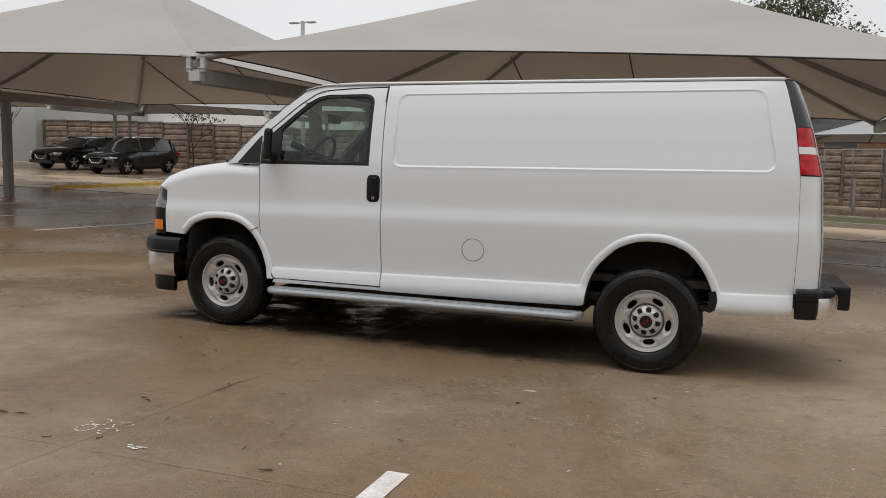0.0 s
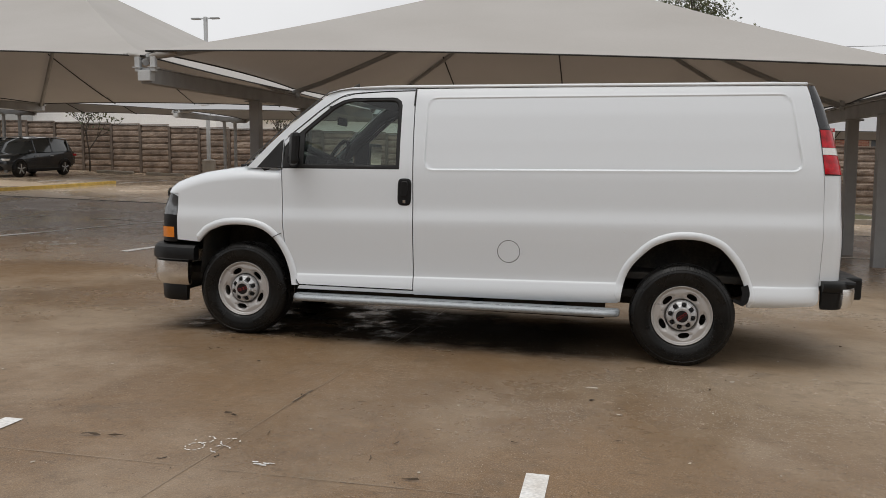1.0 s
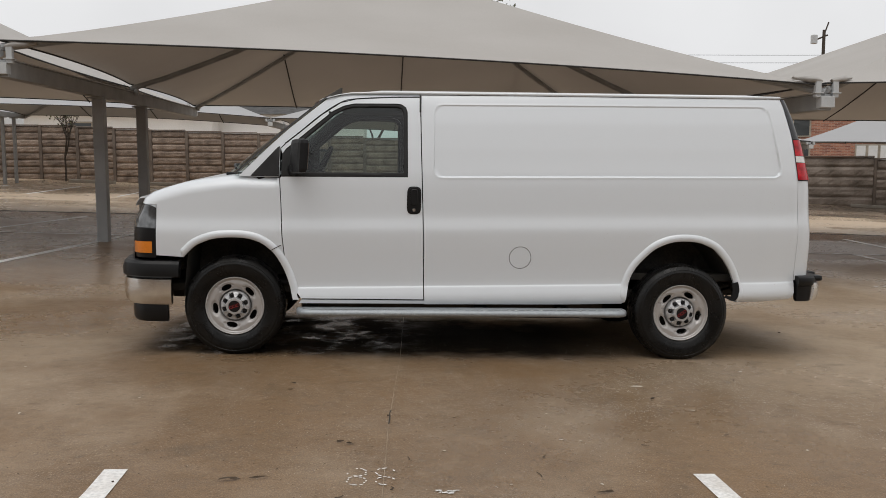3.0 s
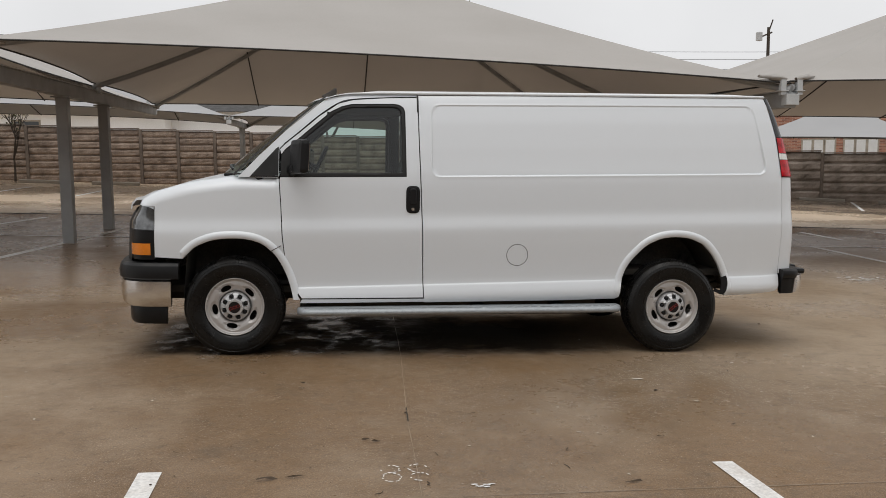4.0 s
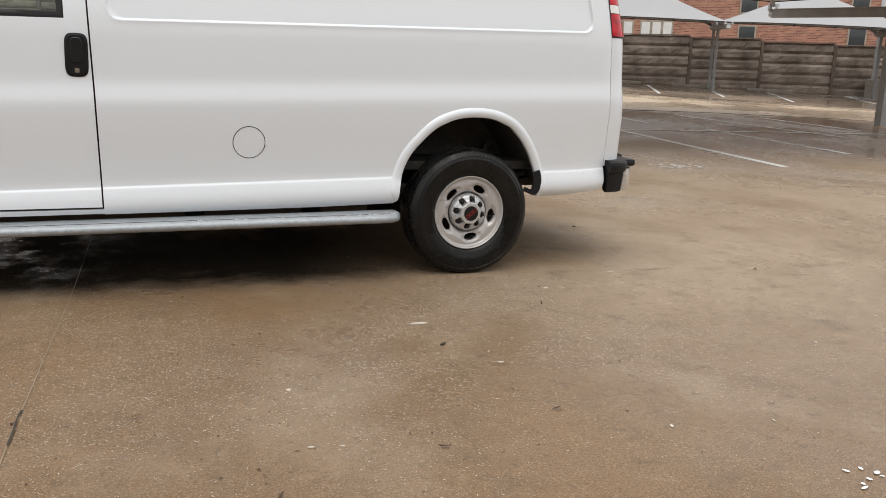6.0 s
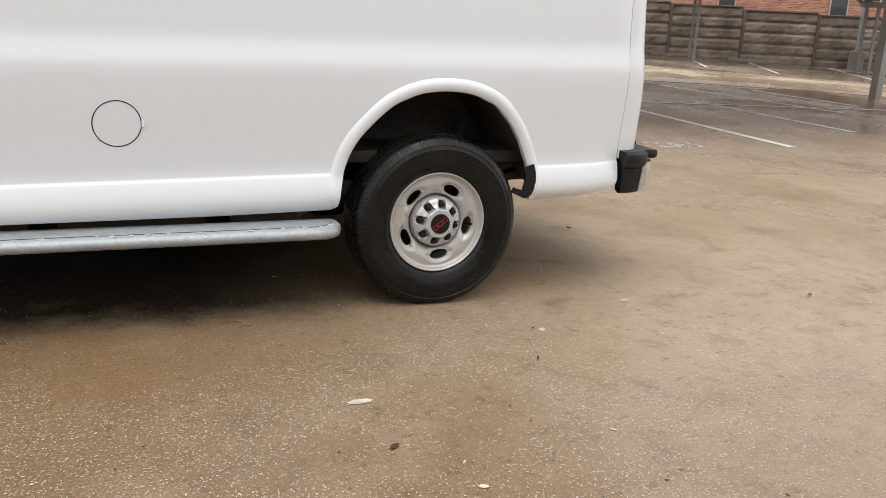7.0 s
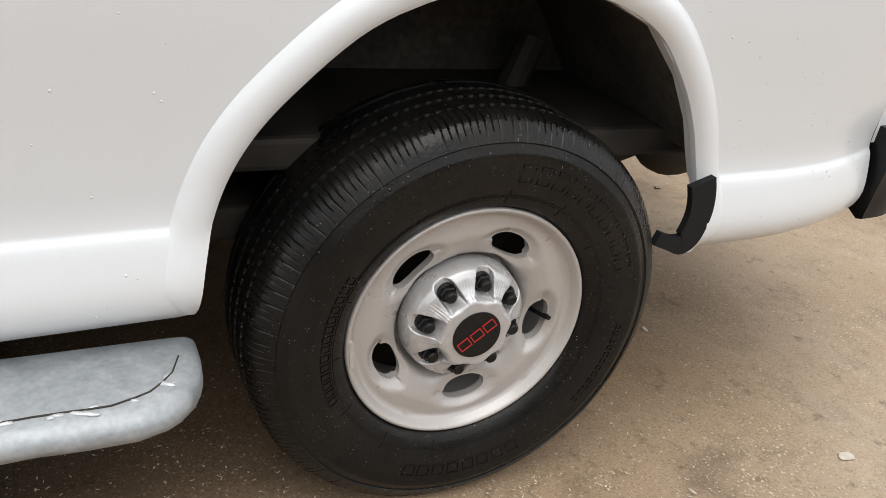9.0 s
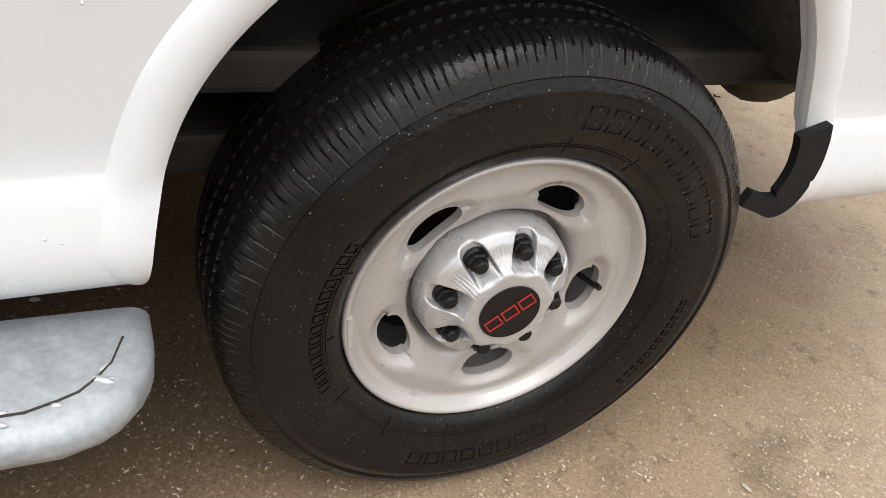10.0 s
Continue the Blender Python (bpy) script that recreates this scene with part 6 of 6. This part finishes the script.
# grass island with a pale kerb, yellow kerb island
isl = [(1.6, 18.6), (4.4, 18.5), (6.2, 18.3), (7.2, 19.4), (6.9, 21.2), (1.8, 21.6)]
strip("kerb", isl, 0.16, "concrete", "pale concrete kerb round a grass island", raise_by=0.13, category="kerb")
verts = [(4.5, 20.0, height(4.5, 20.0) + 0.16)] + [(4.5 + (x - 4.5) * 0.96, 20.0 + (y - 20.0) * 0.94, height(x, y) + 0.10) for x, y in isl]
tagged(part("grass_patch", mesh_from("grass_patch", verts, [(0, i, i % 6 + 1) for i in range(1, 7)]), "grass"), "patch of winter grass on a kerbed island", "grass", kind="stuff")
strip("yellow_kerb", [(-19.3, 15.1), (-18.95, 16.2), (-18.65, 19.0), (-18.55, 22.4)], 0.10, "yellow", "worn yellow kerb at the edge of the far stalls", raise_by=0.1, category="kerb")
for x0, y0, x1, y1 in ((-21.3, 21.8, -20.9, 25.4), (-18.55, 22.6, -18.2, 25.6), (-15.9, 21.8, -15.55, 25.6), (-13.4, 21.6, -13.3, 26.3), (-10.6, 21.6, -10.5, 26.2), (-7.8, 21.6, -7.7, 26.2), (12.6, 23.6, 14.9, 27.4), (16.0, 21.3, 19.3, 27.0), (18.0, 20.3, 20.4, 24.1), (19.7, 18.8, 23.9, 25.1), (22.5, 17.3, 26.6, 23.5), (25.3, 15.6, 29.4, 21.8)):
    strip("stall_line", [(x0, y0), (x1, y1)], 0.12, "line_far", "thin white painted stall line before the fence", wobble=0.002)
strip("hatching", [(25.5, 21.5), (26.55, 23.3)], 0.12, "line_far", "white edge of a hatched no-parking marking", wobble=0.003)
for k in range(6):
    x, y = 25.5 + 0.21 * k, 21.5 + 0.36 * k
    strip("hatching", [(x, y), (x + 2.6, y - 1.35)], 0.13, "line_far", "white hatched no-parking marking", wobble=0.003)
for x, y, rz in ((-22.4, 28.6, 0), (-13.6, 28.6, 0), (-10.9, 28.6, 0), (-19.9, 28.5, 0), (14.8, 28.6, 0), (18.3, 27.6, -31), (20.9, 26.0, -31), (23.5, 24.4, -31)):
    stop = empty("wheel_stop", on_ground(x, y, rz), "low concrete wheel stop before the fence", "wheel stop", "wheel stops")
    part("block", box((-0.9, -0.08, 0), (0.9, 0.08, 0.13), 0.03), "concrete", stop)

# utility pole and wires
up_x, up_y = 33.1, 60.0
pole = empty("utility_pole", pose(up_x, up_y, -1), "dark wooden utility pole with a small lamp bracket", "utility pole")
part("shaft", tube([(0, 0, 0), (0, 0, 13.0)], [0.17, 0.12], 10), "bark", pole)
part("cross_arm", tube([(-0.7, 0, 12.2), (0.3, 0, 12.6)], 0.07, 6), "bark", pole)
part("bracket", tube([(0, 0, 12.6), (0.35, 0, 13.6)], 0.06, 6), "bark", pole)
part("transformer", box((-1.0, -0.2, 11.9), (-0.6, 0.2, 12.6), 0.05), "steel_light", pole)
for k, z in enumerate((10.6, 10.0, 9.2)):
    a, b = Vector((-30, 62, z + 0.5)), Vector((70, 59, z + 0.3))
    pts = [a.lerp(b, t) - Vector((0, 0, 1.0 * 4 * t * (1 - t))) for t in np.linspace(0, 1, 24)]
    tagged(part("overhead_wire", tube(pts, 0.016, 4), "cable"), "thin dark overhead wire", "wire", "overhead wires")


# ---- buildings beyond the fence ----
def house(name, lo, hi, roof_h, wall, roof, label, overhang=0.5, windows=(), door=None, angle=0.0, ridge="x"):
    cx, cy = (lo[0] + hi[0]) / 2, (lo[1] + hi[1]) / 2
    root = empty(name, pose(cx, cy, 0, 0, 0, angle), label, "building", "buildings beyond the fence")
    w, d, z0, z1 = (hi[0] - lo[0]) / 2, (hi[1] - lo[1]) / 2, lo[2], hi[2]
    part("wall", box((-w, -d, z0), (w, d, z1)), wall, root)
    o = overhang
    if roof_h:
        if ridge == "x":
            vs = [(-w - o, -d - o, z1), (w + o, -d - o, z1), (w + o, d + o, z1), (-w - o, d + o, z1), (-w + d * 0.8, 0, z1 + roof_h), (w - d * 0.8, 0, z1 + roof_h)]
            fs = [(0, 1, 5, 4), (1, 2, 5), (2, 3, 4, 5), (3, 0, 4), (3, 2, 1, 0)]
        else:
            vs = [(-w - o, -d - o, z1), (w + o, -d - o, z1), (w + o, d + o, z1), (-w - o, d + o, z1), (0, -d - o, z1 + roof_h), (0, d + o, z1 + roof_h)]
            fs = [(0, 1, 4), (1, 2, 5, 4), (2, 3, 5), (3, 0, 4, 5), (3, 2, 1, 0)]
        part("roof", mesh_from("roof", vs, fs, False), roof, root)
    else:
        part("roof", box((-w - 0.1, -d - 0.1, z1), (w + 0.1, d + 0.1, z1 + 0.25), 0.03), roof, root)
    for x, z, ww, wh, *pane_mat in windows:
        win = part("window", box((x - ww / 2 - 0.08, -d - 0.05, z - 0.08), (x + ww / 2 + 0.08, -d - 0.005, z + wh + 0.08)), "timber", root, "framed window")
        part("pane", box((x - ww / 2, -d - 0.055, z), (x + ww / 2, -d - 0.045, z + wh)), pane_mat[0] if pane_mat else "car_glass", win)
    return root


def brick_material():
    m = material("red_brick", (0.30, 0.12, 0.075), 0.85, vary=0.2, scale=1.0, tint=(0.20, 0.075, 0.05), grain=14, grain_vary=0.2)
    n, l = m.node_tree.nodes, m.node_tree.links
    geo, br = n.new("ShaderNodeNewGeometry"), n.new("ShaderNodeTexBrick")
    mp = n.new("ShaderNodeMapping")
    mp.inputs["Rotation"].default_value = (radians(90), 0, 0)
    l.new(geo.outputs["Position"], mp.inputs["Vector"])
    l.new(mp.outputs["Vector"], br.inputs["Vector"])
    for k, v in (("Scale", 1.0), ("Brick Width", 0.23), ("Row Height", 0.08), ("Mortar Size", 0.008)):
        br.inputs[k].default_value = v
    br.inputs["Color1"].default_value = (0.52, 0.24, 0.15, 1)
    br.inputs["Color2"].default_value = (0.20, 0.075, 0.055, 1)
    br.inputs["Mortar"].default_value = (0.45, 0.37, 0.30, 1)
    old = m.node_tree.nodes["Principled BSDF"].inputs["Base Color"].links[0].from_socket
    mx = n.new("ShaderNodeMixRGB")
    mx.inputs["Fac"].default_value = 0.75
    l.new(old, mx.inputs["Color1"])
    l.new(br.outputs["Color"], mx.inputs["Color2"])
    l.new(mx.outputs["Color"], n["Principled BSDF"].inputs["Base Color"])
    return m


M["brick"] = brick_material()
house("warehouse", (-62, 29.5, 0.5), (-33.8, 47, 5.0), 0, "plaster_grey", "building", "grey plastered warehouse at the end of the fence")
house("warehouse", (-34, 38.5, 0), (-22.3, 52, 4.75), 0, "building", "steel_light", "long pale building behind the fence")
house("house", (-20.6, 40, 0), (-11, 50, 4.0), 1.3, "building", "building", "low pale house with a pale roof behind the fence", windows=((-2, 2.6, 1.2, 1.0),))
house("house", (-13.5, 42, 0), (-3, 54, 4.2), 1.6, "building", "roof_dark", "pale house with a dark shingle roof behind the fence")
house("house", (2.0, 38, -1), (14.5, 50, 2.9), 2.2, "brick", "roof_dark", "brick house with a dark roof behind the fence", windows=((-3, 1.9, 1.4, 1.2), (1, 1.9, 1.4, 1.2), (4, 1.9, 1.2, 1.2)))
house("apartment_house", (17.7, 29.9, -1.5), (49.7, 41.4, 5.4), 0.9, "brick", "roof_dark", "long red brick apartment house behind the fence", angle=-31,
      windows=[(x, z, 0.42, 1.25, "sign") for z in (1.15, 3.05) for x in (-9.75, -9.2, -8.65, -7.75, -7.2, -6.65)] + [(x, z, 0.75, 1.15) for z in (1.1, 2.95) for x in (-12.6, -2.7, 2.6, 7.5, 12.4)])


# an unseen plain long wall, added on the near side, darkens reflections and low light
for k in range(6):
    x0 = -60 + 20 * k
    closing = part("wall_south", box((x0, -24.6, -2.0), (x0 + 19.9, -24.0, 6.4 - 0.0275 * (x0 + 10)), 0.05), "fence_post")
    tagged(closing, "unseen plain brown wall added on the near side to darken reflections", "wall", kind="structure")

# ---- trees ----
def tree(x, y, z, h, spread, leaves, label, seed, leaf_mat="leaf", trunk=0.14, leaf_size=0.16, name="tree", forks=3, lean=0.0):
    rnd = random.Random(seed)
    root = empty(name, pose(x, y, z), label, "tree" if name == "tree" else "shrub", "trees beyond the fence" if name == "tree" else "bare shrubs")
    bm = bmesh.new()
    tips = []

    def grow(p, d, ln, r, depth):
        q = p + d * ln
        mid = p.lerp(q, 0.5) + Vector((rnd.uniform(-1, 1), rnd.uniform(-1, 1), rnd.uniform(-1, 1))) * ln * 0.06
        add_tube(bm, [p, mid, q], [r, r * 0.85, r * 0.68], 6 if depth < 2 else 4, caps=False)
        if depth >= 4 or r < 0.004:
            tips.append(q)
            return
        if depth >= 2:
            tips.append(q)
        for k in range(forks if depth < 3 else 2):
            nd = (d + Vector((rnd.uniform(-1, 1) * spread, rnd.uniform(-1, 1) * spread, rnd.uniform(-0.1, 0.55)))).normalized()
            grow(q, nd, ln * rnd.uniform(0.58, 0.82), r * 0.62, depth + 1)

    grow(Vector((0, 0, -0.1)), Vector((lean, 0, 1)).normalized(), h * 0.34, trunk, 0)
    part("trunk", bm, "bark", root, "forked bare branches")
    if leaves:
        vs, fs = [], []
        for t in tips:
            for k in range(leaves):
                c = t + Vector((rnd.gauss(0, 1), rnd.gauss(0, 1), rnd.gauss(0, 0.8))) * h * 0.045
                a = Vector((rnd.uniform(-1, 1), rnd.uniform(-1, 1), rnd.uniform(-1, 1))).normalized()
                b = a.cross(Vector((rnd.uniform(-1, 1), rnd.uniform(-1, 1), rnd.uniform(-1, 1)))).normalized()
                s = leaf_size * rnd.uniform(0.6, 1.3)
                o = len(vs)
                vs += [c - a * s, c + b * s * 0.45, c + a * s, c - b * s * 0.45]
                fs.append((o, o + 1, o + 2, o + 3))
        part("crown", mesh_from("crown", vs, fs, False), leaf_mat, root, "thin leafy crown")
    return root


tree(4.3, 41, 0.3, 9.6, 0.40, 80, "tall thinly leaved tree behind the canopies", 5, trunk=0.22, leaf_size=0.10)
tree(-26.5, 47, 1.0, 6.6, 0.8, 26, "green tree beyond the fence", 8, trunk=0.16)
tree(-23.0, 50, 1.0, 6.0, 0.8, 26, "green tree beyond the fence", 12, trunk=0.16)
tree(-2.5, 52, 0.5, 6.5, 0.8, 0, "bare winter tree beyond the fence", 13, trunk=0.13)
tree(-5.5, 55, 0.5, 6.8, 0.8, 0, "bare winter tree beyond the fence", 23, trunk=0.13)
tree(39, 30, -0.8, 5.6, 0.8, 26, "green tree at the end of the turned fence", 15, trunk=0.16)
tree(-34.6, 28.6, height(-34.6, 28.6), 3.2, 0.6, 0, "bare multi-stemmed shrub beside a pale wall", 31, name="shrub", trunk=0.05, forks=3)
tree(-24.2, 29.4, height(-24.2, 29.4), 3.2, 0.7, 2, "bare shrub with few leaves before the fence", 33, name="shrub", trunk=0.05, leaf_size=0.09)
tree(-14.9, 29.4, height(-14.9, 29.4), 3.0, 0.7, 1, "bare forked shrub before the fence", 35, name="shrub", trunk=0.05, leaf_size=0.07)

# ---- litter and marks on the concrete ----
rnd = random.Random(4)


def flat_bits(name, places, mat, label, lift, category, curl=0.0):
    vs, fs = [], []
    for x, y, w, l, a in places:
        ca, sa = math.cos(a), math.sin(a)
        ring = []
        n = 7
        for k in range(n):
            t = k / n * math.tau
            rr = rnd.uniform(0.7, 1.1)
            u, v = math.cos(t) * l * rr / 2, math.sin(t) * w * rr / 2
            px, py = x + u * ca - v * sa, y + u * sa + v * ca
            ring.append((px, py, height(px, py) + lift + curl * rnd.random()))
        o = len(vs)
        vs += ring
        fs.append(tuple(range(o, o + n)))
    tagged(part(name, mesh_from(name, vs, fs, False), mat), label, category, kind="stuff")


# raindrops standing on the van's side
drop = bmesh.new()
for _ in range(420):
    x, z = rnd.uniform(-1.6, 0.88), rnd.uniform(0.45, 1.35)
    if inside(R_ARCH, np.array(x), np.array(z)) or math.hypot(x, z - 0.45) < 0.53:
        continue
    r = rnd.uniform(0.0008, 0.0022)
    q = bmesh.ops.create_icosphere(drop, subdivisions=1, radius=r)
    p_ = VAN @ Vector((x, side(x, z) - r * 0.2, z))
    for v in q["verts"]:
        v.co = p_ + Vector((v.co.x, v.co.y * 0.5, v.co.z * rnd.uniform(1.0, 1.05)))
tagged(part("raindrops", drop, "white_lens", smooth=True), "small raindrops standing on the white van", "raindrops", kind="stuff")

# worn stencil left in front of the van: broken bars
stencil = []
for cx in (-2.445, -2.315):
    for cy in (-2.545, -2.655):
        for k in range(11):
            a = k / 11 * math.tau
            if rnd.random() < 0.72:
                stencil.append((cx + 0.043 * math.cos(a) + rnd.uniform(-0.004, 0.004), cy + 0.052 * math.sin(a) + rnd.uniform(-0.004, 0.004), rnd.uniform(0.008, 0.014), rnd.uniform(0.016, 0.032), a + math.pi / 2 + rnd.uniform(-0.3, 0.3)))
for k in range(9):
    stencil.append((-2.05 + rnd.uniform(-0.045, 0.045), -2.80 + rnd.uniform(-0.03, 0.03), rnd.uniform(0.008, 0.018), rnd.uniform(0.02, 0.045), rnd.uniform(-0.3, 0.3)))
for k in range(8):
    stencil.append((0.26 + rnd.uniform(-0.07, 0.07), -2.73 + rnd.uniform(-0.06, 0.06), rnd.uniform(0.01, 0.02), rnd.uniform(0.02, 0.05), rnd.uniform(0, 3)))
for cx, cy in ((-9.5, 5.85), (-9.1, 5.75), (4.7, 4.75), (5.0, 4.65)):
    for k in range(12):
        stencil.append((cx + rnd.uniform(-0.18, 0.18), cy + rnd.uniform(-0.2, 0.2), rnd.uniform(0.03, 0.06), rnd.uniform(0.08, 0.18), rnd.uniform(0, 3)))
flat_bits("worn_stencil", stencil, "line", "worn flakes of a white stencil on the concrete", 0.004, "marking")
spots = [(-0.61, -0.87, 0.035, 0.11, 0.1), (1.5, -1.9, 0.05, 0.1, 0.4), (0.9, -0.14, 0.03, 0.05, 0), (0.32, -0.4, 0.03, 0.05, 1)]
spots += [(rnd.uniform(-5, 4.5), rnd.uniform(-4.5, 0.6), rnd.uniform(0.008, 0.024), rnd.uniform(0.014, 0.036), rnd.uniform(0, 3)) for _ in range(60)]
flat_bits("pale_scabs", spots, "pebble", "pale paint and gum spots on the concrete", 0.003, "spot")
chips = []
while len(chips) < 19000:
    x, y = rnd.gauss(-1.1, 1.3), rnd.gauss(-1.0, 0.62)
    if -4.5 < x < 3.0 and rnd.random() < 0.25 + 0.75 * (math.sin(3.1 * x + 1.3 * math.sin(2.7 * y)) * math.sin(3.7 * y + 1.1 * math.sin(2.1 * x)) > -0.25):
        chips.append((x, y, rnd.uniform(0.002, 0.0045), rnd.uniform(0.003, 0.0115), rnd.uniform(0, 3)))
chips += [(rnd.uniform(-6, 5), rnd.uniform(-5, 2), rnd.uniform(0.002, 0.005), rnd.uniform(0.003, 0.009), rnd.uniform(0, 3)) for _ in range(2500)]
flat_bits("stone_chips", chips, "pebble", "pale chips of stone exposed in the worn concrete", 0.0025, "stone chips")
litter = [(-0.6, -1.19, 0.02, 0.05, 0.6), (1.9, -0.28, 0.02, 0.05, 0.3), (-0.45, -1.98, 0.012, 0.06, 0.2), (-1.91, -1.66, 0.010, 0.07, 0.5), (-2.49, -2.12, 0.014, 0.06, 0.1), (-0.96, -2.16, 0.012, 0.05, 0.0), (-1.35, -2.81, 0.010, 0.10, 0.1), (-3.01, -2.64, 0.022, 0.10, 0.2), (-2.88, -2.62, 0.010, 0.13, 0.15), (-2.54, -2.09, 0.012, 0.05, 0.2), (-2.29, -1.62, 0.012, 0.03, 1.2), (-2.9, -1.0, 0.02, 0.05, 0.2)]
litter += [(rnd.uniform(-7, 5), rnd.uniform(-4.5, 3.5), rnd.uniform(0.006, 0.014), rnd.uniform(0.014, 0.04), rnd.uniform(0, 3)) for _ in range(40)]
crumbs = [(rnd.gauss(-2.2, 1.5), rnd.gauss(-1.7, 0.8), rnd.uniform(0.003, 0.009), rnd.uniform(0.005, 0.018), rnd.uniform(0, 3)) for _ in range(420)]
flat_bits("dirt_crumbs", crumbs, "dry_leaf", "small dark crumbs of dirt on the wet concrete", 0.003, "dirt")
flat_bits("dead_leaves", litter, "dry_leaf", "scattered wet dead leaves and twigs", 0.004, "leaves", curl=0.012)
twigs = bmesh.new()
for k in range(4):
    x, y, a, ln = rnd.uniform(-4, -1.2), rnd.uniform(-3.0, -1.4), rnd.uniform(0, 3), rnd.uniform(0.04, 0.09)
    pts = [(x + math.cos(a) * ln * t + rnd.uniform(-0.01, 0.01), y + math.sin(a) * ln * t + rnd.uniform(-0.01, 0.01)) for t in (0, 0.3, 0.6, 1)]
    add_tube(twigs, [(px, py, height(px, py) + 0.003) for px, py in pts], 0.0018, 4)
tagged(part("twigs", twigs, "bark"), "small dark twigs on the wet concrete", "twigs", kind="stuff")
